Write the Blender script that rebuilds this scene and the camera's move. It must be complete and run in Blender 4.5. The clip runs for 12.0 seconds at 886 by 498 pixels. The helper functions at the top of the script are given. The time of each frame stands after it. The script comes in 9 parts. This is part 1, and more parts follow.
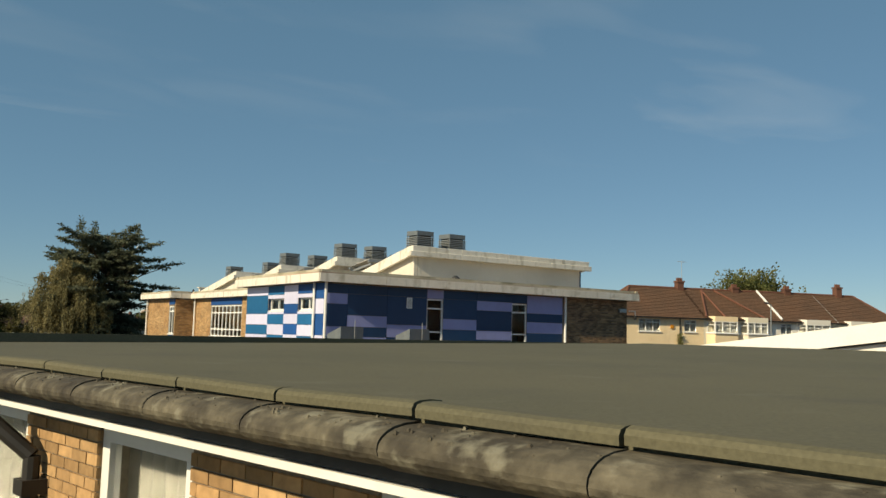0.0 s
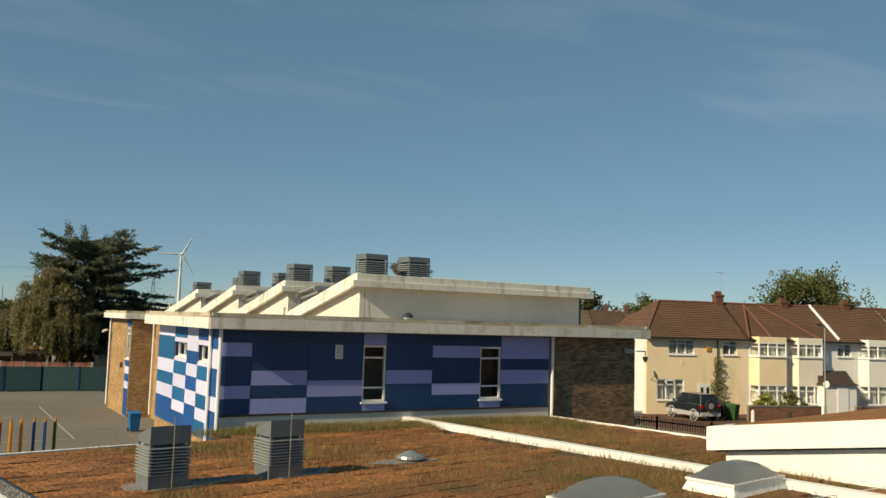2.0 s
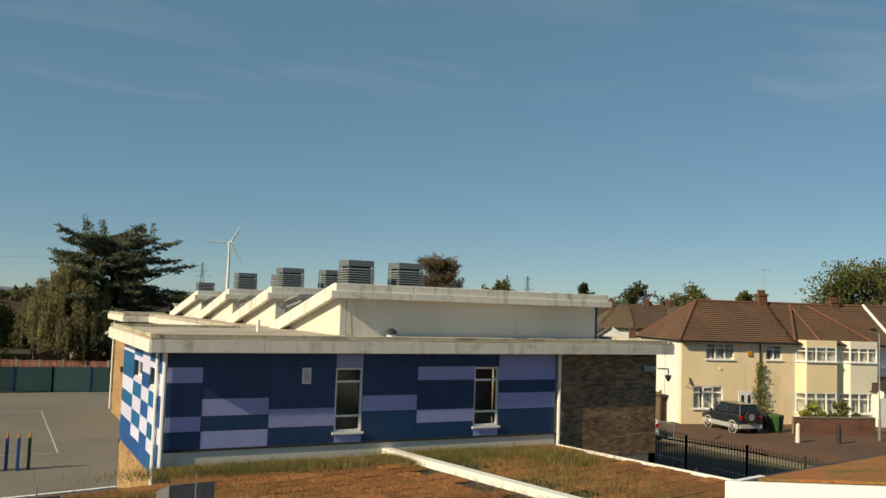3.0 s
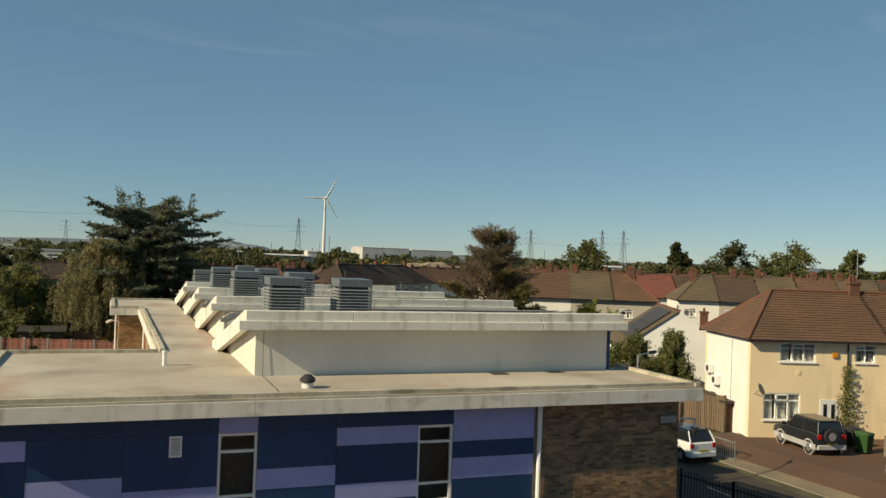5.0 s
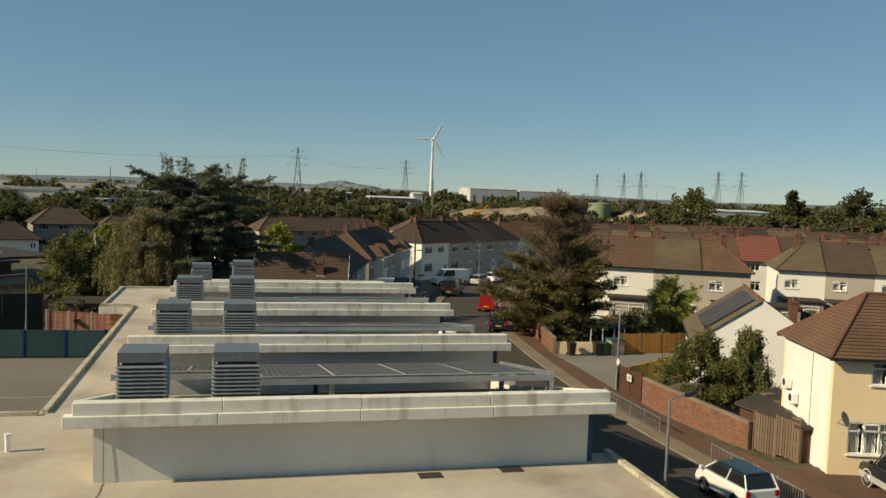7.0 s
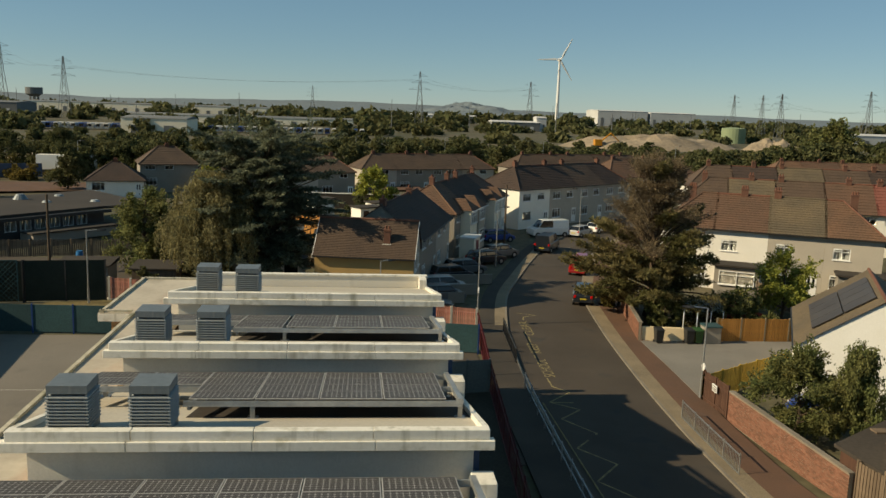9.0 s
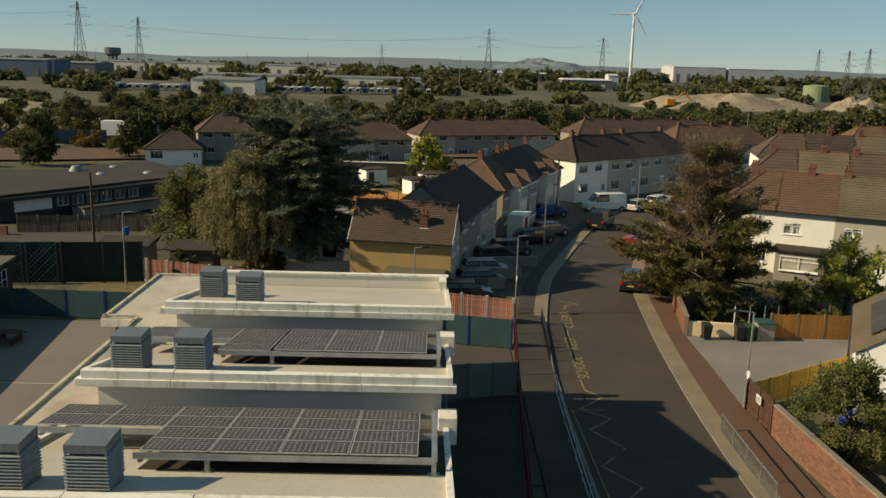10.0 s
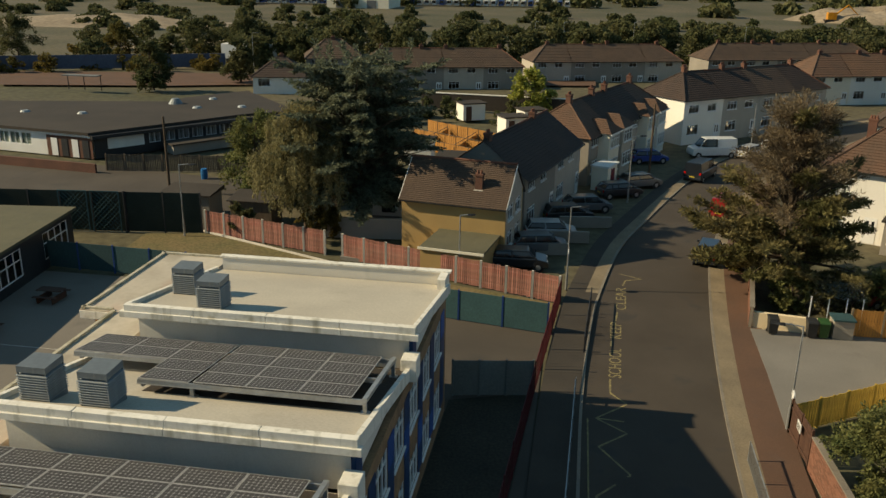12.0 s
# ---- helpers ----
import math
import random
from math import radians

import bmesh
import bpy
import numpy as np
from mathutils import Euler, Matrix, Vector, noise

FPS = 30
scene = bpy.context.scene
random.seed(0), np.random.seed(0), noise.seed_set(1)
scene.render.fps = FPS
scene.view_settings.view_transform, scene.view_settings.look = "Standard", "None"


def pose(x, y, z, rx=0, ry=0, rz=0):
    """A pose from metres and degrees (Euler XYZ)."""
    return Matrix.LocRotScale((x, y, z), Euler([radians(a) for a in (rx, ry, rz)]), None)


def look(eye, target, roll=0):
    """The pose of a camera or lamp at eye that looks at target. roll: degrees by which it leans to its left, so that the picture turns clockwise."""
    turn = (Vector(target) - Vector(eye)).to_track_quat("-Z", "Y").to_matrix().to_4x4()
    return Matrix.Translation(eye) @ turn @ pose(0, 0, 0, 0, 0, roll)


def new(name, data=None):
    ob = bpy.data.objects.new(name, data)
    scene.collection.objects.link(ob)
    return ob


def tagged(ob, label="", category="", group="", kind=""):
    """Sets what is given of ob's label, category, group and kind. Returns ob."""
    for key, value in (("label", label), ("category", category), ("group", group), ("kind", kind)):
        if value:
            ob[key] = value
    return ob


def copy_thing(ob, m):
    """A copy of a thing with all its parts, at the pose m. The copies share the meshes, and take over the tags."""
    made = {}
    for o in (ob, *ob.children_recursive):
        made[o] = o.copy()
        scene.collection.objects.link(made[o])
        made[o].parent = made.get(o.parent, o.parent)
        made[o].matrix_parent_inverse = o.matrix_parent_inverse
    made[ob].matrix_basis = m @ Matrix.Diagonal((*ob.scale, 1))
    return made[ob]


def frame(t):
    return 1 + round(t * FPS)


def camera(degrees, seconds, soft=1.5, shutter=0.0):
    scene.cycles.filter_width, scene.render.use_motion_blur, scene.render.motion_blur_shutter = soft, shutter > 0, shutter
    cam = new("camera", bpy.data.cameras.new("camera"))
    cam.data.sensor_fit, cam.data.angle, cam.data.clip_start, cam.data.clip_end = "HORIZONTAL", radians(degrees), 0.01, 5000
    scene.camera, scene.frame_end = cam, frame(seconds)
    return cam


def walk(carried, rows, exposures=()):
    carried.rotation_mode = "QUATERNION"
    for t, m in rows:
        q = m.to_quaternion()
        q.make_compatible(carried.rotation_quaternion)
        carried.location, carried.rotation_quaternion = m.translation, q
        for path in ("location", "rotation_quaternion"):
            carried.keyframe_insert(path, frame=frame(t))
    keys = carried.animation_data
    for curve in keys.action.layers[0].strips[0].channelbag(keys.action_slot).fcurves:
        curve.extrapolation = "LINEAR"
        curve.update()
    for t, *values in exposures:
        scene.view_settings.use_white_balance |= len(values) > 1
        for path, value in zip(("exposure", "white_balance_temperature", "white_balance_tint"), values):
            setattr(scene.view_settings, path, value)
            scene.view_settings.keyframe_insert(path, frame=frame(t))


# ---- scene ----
cam = camera(55.4, 12.0)
METRES, EYE, TILT, LEAN, TURN = 50.0, 4.1, -1.03, -0.71, -34.7
ROWS = [
    (0.0, 0.0, 0.0, 0.0, -0.1, 6.67, -0.87),
    (0.5, 0.0211, 0.0389, 0.0132, 0.35, 6.7, -0.97),
    (1.0, 0.0412, 0.0794, 0.0256, 1.1, 6.68, -1.02),
    (1.5, 0.0577, 0.1174, 0.0355, 2.1, 6.37, -1.08),
    (2.0, 0.0738, 0.1578, 0.0471, 3.52, 6.0, -1.16),
    (2.5, 0.0894, 0.1936, 0.0571, 5.02, 5.65, -1.23),
    (3.0, 0.1059, 0.2322, 0.0678, 6.72, 5.07, -1.29),
    (5.0, 0.1662, 0.3762, 0.1136, 13.29, 1.73, -1.58),
    (5.5, 0.181, 0.4104, 0.1261, 15.05, 0.79, -1.67),
    (6.0, 0.1959, 0.4472, 0.1406, 16.95, -0.36, -1.78),
    (6.5, 0.2068, 0.4809, 0.1551, 18.76, -1.43, -1.85),
    (7.0, 0.216, 0.5187, 0.1709, 20.81, -2.61, -1.88),
    (9.0, 0.237, 0.6717, 0.2374, 29.44, -8.21, -1.75),
    (9.5, 0.2412, 0.7057, 0.2532, 31.74, -9.68, -1.61),
    (10.0, 0.2486, 0.7429, 0.2713, 34.22, -11.22, -1.45),
    (10.5, 0.2583, 0.7779, 0.2876, 36.51, -12.62, -1.3),
    (11.0, 0.2712, 0.8155, 0.3041, 39.08, -14.22, -1.16),
    (11.5, 0.2828, 0.8504, 0.3179, 41.43, -15.77, -1.11),
    (12.0, 0.2952, 0.887, 0.3316, 44.0, -17.43, -1.07),
]
walk(cam, [(t, pose(0, 0, EYE, TILT, LEAN, TURN) @ pose(METRES * x, METRES * y, METRES * z, 90 + pitch, roll, yaw)) for t, x, y, z, yaw, pitch, roll in ROWS],
     exposures=[(0.0, 0.22, 7250.0, 4.0), (6.0, 0.24, 7400.0, 4.0), (12.0, 0.24, 7600.0, 4.0)])

# ---------------------------------------------------------------- light
SUN_TO = Vector((-12.0, -1.7, 7.3)).normalized()
world = bpy.data.worlds.new("world")
scene.world = world
world.use_nodes = True
wn = world.node_tree
bg = wn.nodes["Background"]
sky = wn.nodes.new("ShaderNodeTexSky")
sky.sky_type = "NISHITA"
sky.sun_disc = False
sky.sun_elevation = math.asin(SUN_TO.z)
sky.sun_rotation = math.atan2(SUN_TO.x, SUN_TO.y) % (2 * math.pi)
sky.altitude = 600.0
sky.air_density, sky.dust_density, sky.ozone_density = 0.8, 0.0, 3.5
haze = wn.nodes.new("ShaderNodeMix")
haze.data_type = "RGBA"
haze.inputs[0].default_value = 0.45
haze.inputs[7].default_value = (1.55, 3.5, 5.35, 1.0)
wn.links.new(sky.outputs[0], haze.inputs[6])
wn.links.new(haze.outputs[2], bg.inputs[0])
bg.inputs[1].default_value = 0.072
sun_data = bpy.data.lights.new("sun", "SUN")
sun_data.energy, sun_data.angle, sun_data.color = 4.8, radians(0.6), (1.0, 0.86, 0.66)
sun = new("sun", sun_data)
sun.matrix_world = look((-60, -10, 60), Vector((-60, -10, 60)) - SUN_TO)


# ---------------------------------------------------------------- materials
def mat(name, c1, c2=None, rough=0.85, metal=0.0, scale=0.6, fine=9.0, amount=0.22, bump=0.15, dist=0.02,
        vary=0.0, stretch=(1, 1, 1), streak=None, spots=None, spec=0.3, island=0.0):
    """A surface with broad patches (c1 to c2), fine grain, bump, and optional streaks, spots and a shift from piece to piece."""
    m = bpy.data.materials.new(name)
    m.use_nodes = True
    n, l = m.node_tree.nodes, m.node_tree.links
    p = n["Principled BSDF"]
    p.inputs["Roughness"].default_value = rough
    p.inputs["Metallic"].default_value = metal
    p.inputs["Specular IOR Level"].default_value = spec
    c2 = c2 or tuple(v * 0.72 for v in c1)
    tc = n.new("ShaderNodeTexCoord")
    mp = n.new("ShaderNodeMapping")
    mp.inputs["Scale"].default_value = stretch
    l.new(tc.outputs["Object"], mp.inputs[0])

    def noise_at(s, detail=4.0):
        t = n.new("ShaderNodeTexNoise")
        t.inputs["Scale"].default_value, t.inputs["Detail"].default_value = s, detail
        l.new(mp.outputs[0], t.inputs["Vector"])
        return t

    def mixer(mode, fac, a, b):
        x = n.new("ShaderNodeMix")
        x.data_type, x.blend_type = "RGBA", mode
        for sock, v in ((x.inputs[0], fac), (x.inputs[6], a), (x.inputs[7], b)):
            if hasattr(v, "is_output"):
                l.new(v, sock)
            else:
                sock.default_value = v if isinstance(v, float) else (*v, 1)
        return x.outputs[2]

    def ramp(sock, lo, hi, a=0.0, b=1.0):
        r = n.new("ShaderNodeMapRange")
        r.inputs[1].default_value, r.inputs[2].default_value = lo, hi
        r.inputs[3].default_value, r.inputs[4].default_value = a, b
        l.new(sock, r.inputs[0])
        return r.outputs[0]

    big, small = noise_at(scale), noise_at(fine, 6.0)
    col = mixer("MIX", ramp(big.outputs[0], 0.32, 0.68), c1, c2)
    g = ramp(small.outputs[0], 0.25, 0.75, 1.0 - amount, 1.0 + amount)
    gc = n.new("ShaderNodeCombineColor")
    for i in range(3):
        l.new(g, gc.inputs[i])
    col = mixer("MULTIPLY", 1.0, col, gc.outputs[0])
    if streak:
        colour, sscale, lo, hi, most = streak
        mp2 = n.new("ShaderNodeMapping")
        mp2.inputs["Scale"].default_value = sscale
        l.new(tc.outputs["Object"], mp2.inputs[0])
        t = n.new("ShaderNodeTexNoise")
        t.inputs["Scale"].default_value, t.inputs["Detail"].default_value = 1.0, 5.0
        l.new(mp2.outputs[0], t.inputs["Vector"])
        col = mixer("MIX", ramp(t.outputs[0], lo, hi, 0.0, most), col, colour)
    if spots:
        colour, sp, lo, hi, most = spots
        col = mixer("MIX", ramp(noise_at(sp, 5.0).outputs[0], lo, hi, 0.0, most), col, colour)
    if vary or island:
        if island:
            src = n.new("ShaderNodeNewGeometry").outputs["Random Per Island"]
            k = island
        else:
            src = n.new("ShaderNodeObjectInfo").outputs["Random"]
            k = vary
        vv = ramp(src, 0.0, 1.0, 1.0 - k, 1.0 + k)
        vc = n.new("ShaderNodeCombineColor")
        for i in range(3):
            l.new(vv, vc.inputs[i])
        col = mixer("MULTIPLY", 1.0, col, vc.outputs[0])
    l.new(col, p.inputs["Base Color"])
    if bump:
        b = n.new("ShaderNodeBump")
        b.inputs["Strength"].default_value, b.inputs["Distance"].default_value = bump, dist
        l.new(small.outputs[0], b.inputs["Height"])
        l.new(b.outputs[0], p.inputs["Normal"])
    return m


def glass_mat(name, tint, rough=0.03):
    m = bpy.data.materials.new(name)
    m.use_nodes = True
    p = m.node_tree.nodes["Principled BSDF"]
    p.inputs["Base Color"].default_value = (*tint, 1)
    p.inputs["Roughness"].default_value = rough
    p.inputs["Transmission Weight"].default_value = 1.0
    p.inputs["IOR"].default_value = 1.2
    return m


def leaf_mat(name, c1, c2, scale=0.35):
    m = mat(name, c1, c2, rough=0.75, scale=scale, fine=3.0, amount=0.35, bump=0.0, spec=0.15, island=0.4)
    n, l = m.node_tree.nodes, m.node_tree.links
    p = n["Principled BSDF"]
    tr = n.new("ShaderNodeBsdfTranslucent")
    add = n.new("ShaderNodeMixShader")
    add.inputs[0].default_value = 0.38
    l.new(p.inputs["Base Color"].links[0].from_socket, tr.inputs[0])
    l.new(p.outputs[0], add.inputs[1])
    l.new(tr.outputs[0], add.inputs[2])
    l.new(add.outputs[0], n["Material Output"].inputs[0])
    return m


M = dict(
    # shade over the back yard and car park is put into this asphalt
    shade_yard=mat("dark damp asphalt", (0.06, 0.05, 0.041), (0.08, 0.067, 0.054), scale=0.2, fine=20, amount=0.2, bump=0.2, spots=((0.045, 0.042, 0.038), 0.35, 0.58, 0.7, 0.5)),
    brick_d=mat("dark brown chimney brick", (0.15, 0.070, 0.047), (0.11, 0.055, 0.04), scale=0.8, fine=14, amount=0.25, bump=0.3),
    ground=mat("rough grass and earth", (0.062, 0.062, 0.032), (0.115, 0.095, 0.058), scale=0.03, fine=1.2, amount=0.4, bump=0.3),
    # tarmac tone includes the shade that the mesh fence throws
    dark_path=mat("dark worn tarmac path", (0.058, 0.048, 0.038), (0.04, 0.034, 0.028), scale=0.4, fine=25, bump=0.2),
    # near-black ground colour carries the school's shadow along its east wall
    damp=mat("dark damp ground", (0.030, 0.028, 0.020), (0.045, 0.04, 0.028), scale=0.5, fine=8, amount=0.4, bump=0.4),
    asphalt=mat("worn asphalt", (0.050, 0.040, 0.031), (0.068, 0.055, 0.043), scale=0.25, fine=30, amount=0.25, bump=0.25, spots=((0.03, 0.03, 0.03), 0.5, 0.6, 0.7, 0.5)),
    yard=mat("playground asphalt", (0.15, 0.135, 0.115), (0.19, 0.17, 0.145), scale=0.12, fine=22, amount=0.15, bump=0.2, spots=((0.09, 0.085, 0.08), 0.35, 0.6, 0.72, 0.4)),
    paveslab=mat("concrete verge", (0.24, 0.19, 0.125), (0.175, 0.14, 0.095), scale=0.5, fine=14, bump=0.2, vary=0.08),
    redpave=mat("red tarmac path", (0.125, 0.069, 0.045), (0.098, 0.058, 0.04), scale=0.3, fine=25, bump=0.2, spots=((0.10, 0.07, 0.055), 0.7, 0.55, 0.7, 0.5)),
    drive=mat("grey concrete drive", (0.205, 0.19, 0.168), (0.165, 0.153, 0.136), scale=0.3, fine=18, amount=0.12, bump=0.12, spots=((0.12, 0.10, 0.09), 0.4, 0.66, 0.74, 0.6)),
    grn_d=mat("dark green screen sheet", (0.016, 0.025, 0.019), (0.024, 0.034, 0.026), fine=10, bump=0.2, vary=0.15),
    kerb=mat("granite kerb", (0.22, 0.19, 0.15), (0.16, 0.14, 0.115), fine=16, vary=0.12),
    paint_y=mat("worn yellow road paint", (0.30, 0.24, 0.105), (0.13, 0.11, 0.065), scale=2.5, fine=20, amount=0.4, bump=0.1),
    paint_w=mat("worn white road paint", (0.6, 0.58, 0.52), (0.35, 0.33, 0.3), scale=2.0, fine=20, amount=0.3, bump=0.1),
    roof_low=mat("weathered roof membrane", (0.50, 0.45, 0.37), (0.37, 0.325, 0.265), scale=0.25, fine=5, amount=0.07, bump=0.08,
                 spots=((0.17, 0.145, 0.11), 0.42, 0.50, 0.72, 0.6), streak=((0.42, 0.24, 0.17), (0.5, 0.12, 1), 0.58, 0.72, 0.6)),
    roof_tooth=mat("pale roof felt", (0.49, 0.445, 0.365), (0.42, 0.38, 0.315), scale=0.3, fine=12, amount=0.1, bump=0.1, spots=((0.32, 0.28, 0.22), 0.5, 0.6, 0.75, 0.4)),
    edge_old=mat("mossy old edge strip", (0.50, 0.46, 0.37), (0.36, 0.33, 0.24), scale=1.2, fine=9, amount=0.2, bump=0.2, streak=((0.10, 0.10, 0.055), (1.6, 1.6, 0.6), 0.54, 0.68, 0.6)),
    fascia=mat("dirty white fascia board", (0.76, 0.73, 0.66), (0.68, 0.65, 0.57), scale=0.8, fine=8, amount=0.06, bump=0.05, rough=0.6,
               streak=((0.20, 0.18, 0.11), (3.0, 3.0, 0.3), 0.56, 0.74, 0.6), spots=((0.30, 0.27, 0.17), 2.2, 0.56, 0.72, 0.45)),
    render_w=mat("off-white render", (0.68, 0.65, 0.58), (0.60, 0.57, 0.50), scale=0.5, fine=20, amount=0.06, bump=0.15, streak=((0.40, 0.38, 0.33), (1.5, 1.5, 0.25), 0.6, 0.8, 0.4)),
    bright_w=mat("fresh white paint", (0.80, 0.79, 0.75), (0.74, 0.73, 0.68), scale=0.6, fine=15, amount=0.04, bump=0.06, rough=0.55),
    navy=mat("navy cladding panel", (0.006, 0.034, 0.098), (0.008, 0.042, 0.118), scale=0.4, fine=4, amount=0.08, bump=0.02, rough=0.5, vary=0.12, spec=0.4),
    blue=mat("blue cladding panel", (0.012, 0.07, 0.25), (0.015, 0.085, 0.29), scale=0.4, fine=4, amount=0.06, bump=0.02, rough=0.5, vary=0.15),
    teal=mat("teal cladding panel", (0.012, 0.105, 0.25), (0.016, 0.12, 0.28), scale=0.4, fine=4, amount=0.06, bump=0.02, rough=0.5, vary=0.15),
    lilac=mat("lilac cladding panel", (0.265, 0.29, 0.55), (0.29, 0.32, 0.60), scale=0.4, fine=4, amount=0.05, bump=0.02, rough=0.5, vary=0.06),
    pale=mat("pale lilac cladding panel", (0.56, 0.57, 0.78), (0.60, 0.61, 0.80), scale=0.4, fine=4, amount=0.04, bump=0.02, rough=0.5, vary=0.06),
    brick_old=mat("brown stock brick", (0.29, 0.18, 0.095), (0.17, 0.105, 0.065), scale=1.2, fine=14, amount=0.25, bump=0.3, island=0.45),
    brick_y=mat("yellow stock brick", (0.43, 0.28, 0.14), (0.33, 0.195, 0.09), scale=1.0, fine=14, amount=0.22, bump=0.3, island=0.3),
    brick_r=mat("red brick", (0.205, 0.092, 0.06), (0.15, 0.074, 0.05), scale=0.8, fine=14, amount=0.2, bump=0.3, island=0.25),
    mortar=mat("grey mortar", (0.26, 0.22, 0.17), (0.20, 0.17, 0.13), fine=20, bump=0.3),
    upvc=mat("white window frame", (0.78, 0.78, 0.76), (0.72, 0.72, 0.70), fine=8, amount=0.03, bump=0.0, rough=0.4),
    glass=glass_mat("window glass", (0.80, 0.84, 0.86)),
    dome=glass_mat("hazy skylight acrylic", (0.30, 0.31, 0.33), 0.40),
    # near-black stands in for the dimness of rooms behind glass
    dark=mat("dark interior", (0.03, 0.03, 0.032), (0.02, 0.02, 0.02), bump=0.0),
    curtain=mat("net curtain", (0.55, 0.54, 0.50), (0.36, 0.35, 0.33), scale=6, fine=20, stretch=(1, 1, 0.05), amount=0.2, bump=0.0),
    blind=mat("roller blind", (0.35, 0.33, 0.28), (0.28, 0.27, 0.24), bump=0.0),
    vent=mat("grey powder-coated metal", (0.165, 0.19, 0.205), (0.135, 0.155, 0.17), scale=0.8, fine=6, amount=0.1, bump=0.03, rough=0.45, metal=0.2, streak=((0.30, 0.30, 0.28), (6, 6, 0.6), 0.6, 0.75, 0.35)),
    vent_slat=mat("pale grey metal louvre", (0.30, 0.325, 0.335), (0.25, 0.275, 0.285), scale=0.8, fine=6, amount=0.12, bump=0.03, rough=0.45, metal=0.2),
    grn_l=mat("grey-green sheeting", (0.15, 0.175, 0.165), (0.12, 0.145, 0.14), scale=0.6, fine=10, amount=0.15, bump=0.1, vary=0.12),
    galv=mat("galvanised steel", (0.40, 0.41, 0.41), (0.30, 0.31, 0.31), scale=2, fine=12, amount=0.12, bump=0.03, rough=0.4, metal=0.6),
    dkmetal=mat("dark painted steel", (0.035, 0.037, 0.04), (0.05, 0.05, 0.05), fine=10, bump=0.05, rough=0.5, metal=0.3),
    plastic_b=mat("black plastic pipe", (0.02, 0.02, 0.021), (0.035, 0.033, 0.03), fine=8, bump=0.05, rough=0.45),
    sedum=mat("red sedum mat", (0.29, 0.11, 0.035), (0.20, 0.105, 0.035), scale=0.9, fine=14, amount=0.6, bump=0.9, dist=0.06, spots=((0.085, 0.095, 0.022), 0.7, 0.52, 0.70, 0.85), vary=0.3),
    soil=mat("dark soil gap", (0.045, 0.032, 0.02), (0.07, 0.05, 0.03), fine=14, bump=0.5),
    grass_t=leaf_mat("tall dry grass", (0.165, 0.155, 0.052), (0.26, 0.215, 0.09), 0.8),
    gravel=mat("grey gravel", (0.30, 0.28, 0.25), (0.16, 0.15, 0.14), scale=14, fine=40, amount=0.5, bump=0.8, dist=0.03),
    felt_g=mat("olive mineral felt", (0.118, 0.108, 0.068), (0.098, 0.093, 0.060), scale=0.5, fine=60, amount=0.2, bump=0.3, dist=0.006, spots=((0.075, 0.072, 0.055), 1.3, 0.56, 0.75, 0.5), streak=((0.16, 0.15, 0.11), (2.5, 2.5, 2.5), 0.60, 0.74, 0.4)),
    gutter=mat("mossy old gutter", (0.13, 0.115, 0.082), (0.05, 0.043, 0.033), scale=3.0, fine=14, amount=0.5, bump=0.9, dist=0.02, spots=((0.22, 0.21, 0.16), 7.0, 0.57, 0.68, 0.7), streak=((0.035, 0.03, 0.024), (5, 5, 9), 0.5, 0.68, 0.7)),
    pv=mat("solar cell", (0.050, 0.046, 0.045), (0.066, 0.06, 0.057), scale=0.5, fine=5, amount=0.1, bump=0.0, rough=0.5, spec=0.22),
    pvframe=mat("pale aluminium panel frame", (0.40, 0.39, 0.375), (0.34, 0.33, 0.315), bump=0.0, rough=0.5),
    curtain_g=mat("pale green curtain", (0.42, 0.46, 0.37), (0.30, 0.34, 0.27), scale=6, fine=20, stretch=(1, 1, 0.05), amount=0.2, bump=0.0),
    pvline=mat("silver cell grid", (0.36, 0.35, 0.33), (0.31, 0.3, 0.29), bump=0.0, rough=0.5),
    tile_b=mat("brown concrete roof tile", (0.15, 0.084, 0.052), (0.112, 0.068, 0.045), scale=0.5, fine=7, amount=0.28, bump=0.35, dist=0.03, spots=((0.19, 0.12, 0.045), 0.45, 0.66, 0.76, 0.4)),
    tile_h=mat("weathered brown roof tile", (0.095, 0.064, 0.045), (0.072, 0.05, 0.038), scale=0.5, fine=9, amount=0.3, bump=0.35, dist=0.03),
    tile_r=mat("red clay roof tile", (0.125, 0.07, 0.046), (0.095, 0.06, 0.042), scale=0.5, fine=7, amount=0.25, bump=0.35, dist=0.03),
    tile_g=mat("grey-green old roof tile", (0.14, 0.105, 0.065), (0.10, 0.08, 0.055), scale=0.4, fine=7, amount=0.25, bump=0.35, dist=0.03),
    tile_d=mat("dark roof tile", (0.06, 0.04, 0.032), (0.045, 0.033, 0.028), scale=0.5, fine=7, amount=0.25, bump=0.3, dist=0.03),
    ridge=mat("red ridge tile", (0.17, 0.075, 0.05), (0.13, 0.06, 0.042), fine=8, bump=0.3),
    cream=mat("cream pebbledash", (0.86, 0.69, 0.45), (0.80, 0.64, 0.41), scale=0.5, fine=45, amount=0.12, bump=0.35, dist=0.01, streak=((0.42, 0.32, 0.19), (1.2, 1.2, 0.2), 0.62, 0.8, 0.4)),
    tan=mat("tan render", (0.40, 0.27, 0.11), (0.35, 0.23, 0.095), scale=0.4, fine=30, amount=0.1, bump=0.2, streak=((0.26, 0.17, 0.08), (1.0, 1.0, 0.2), 0.6, 0.8, 0.5)),
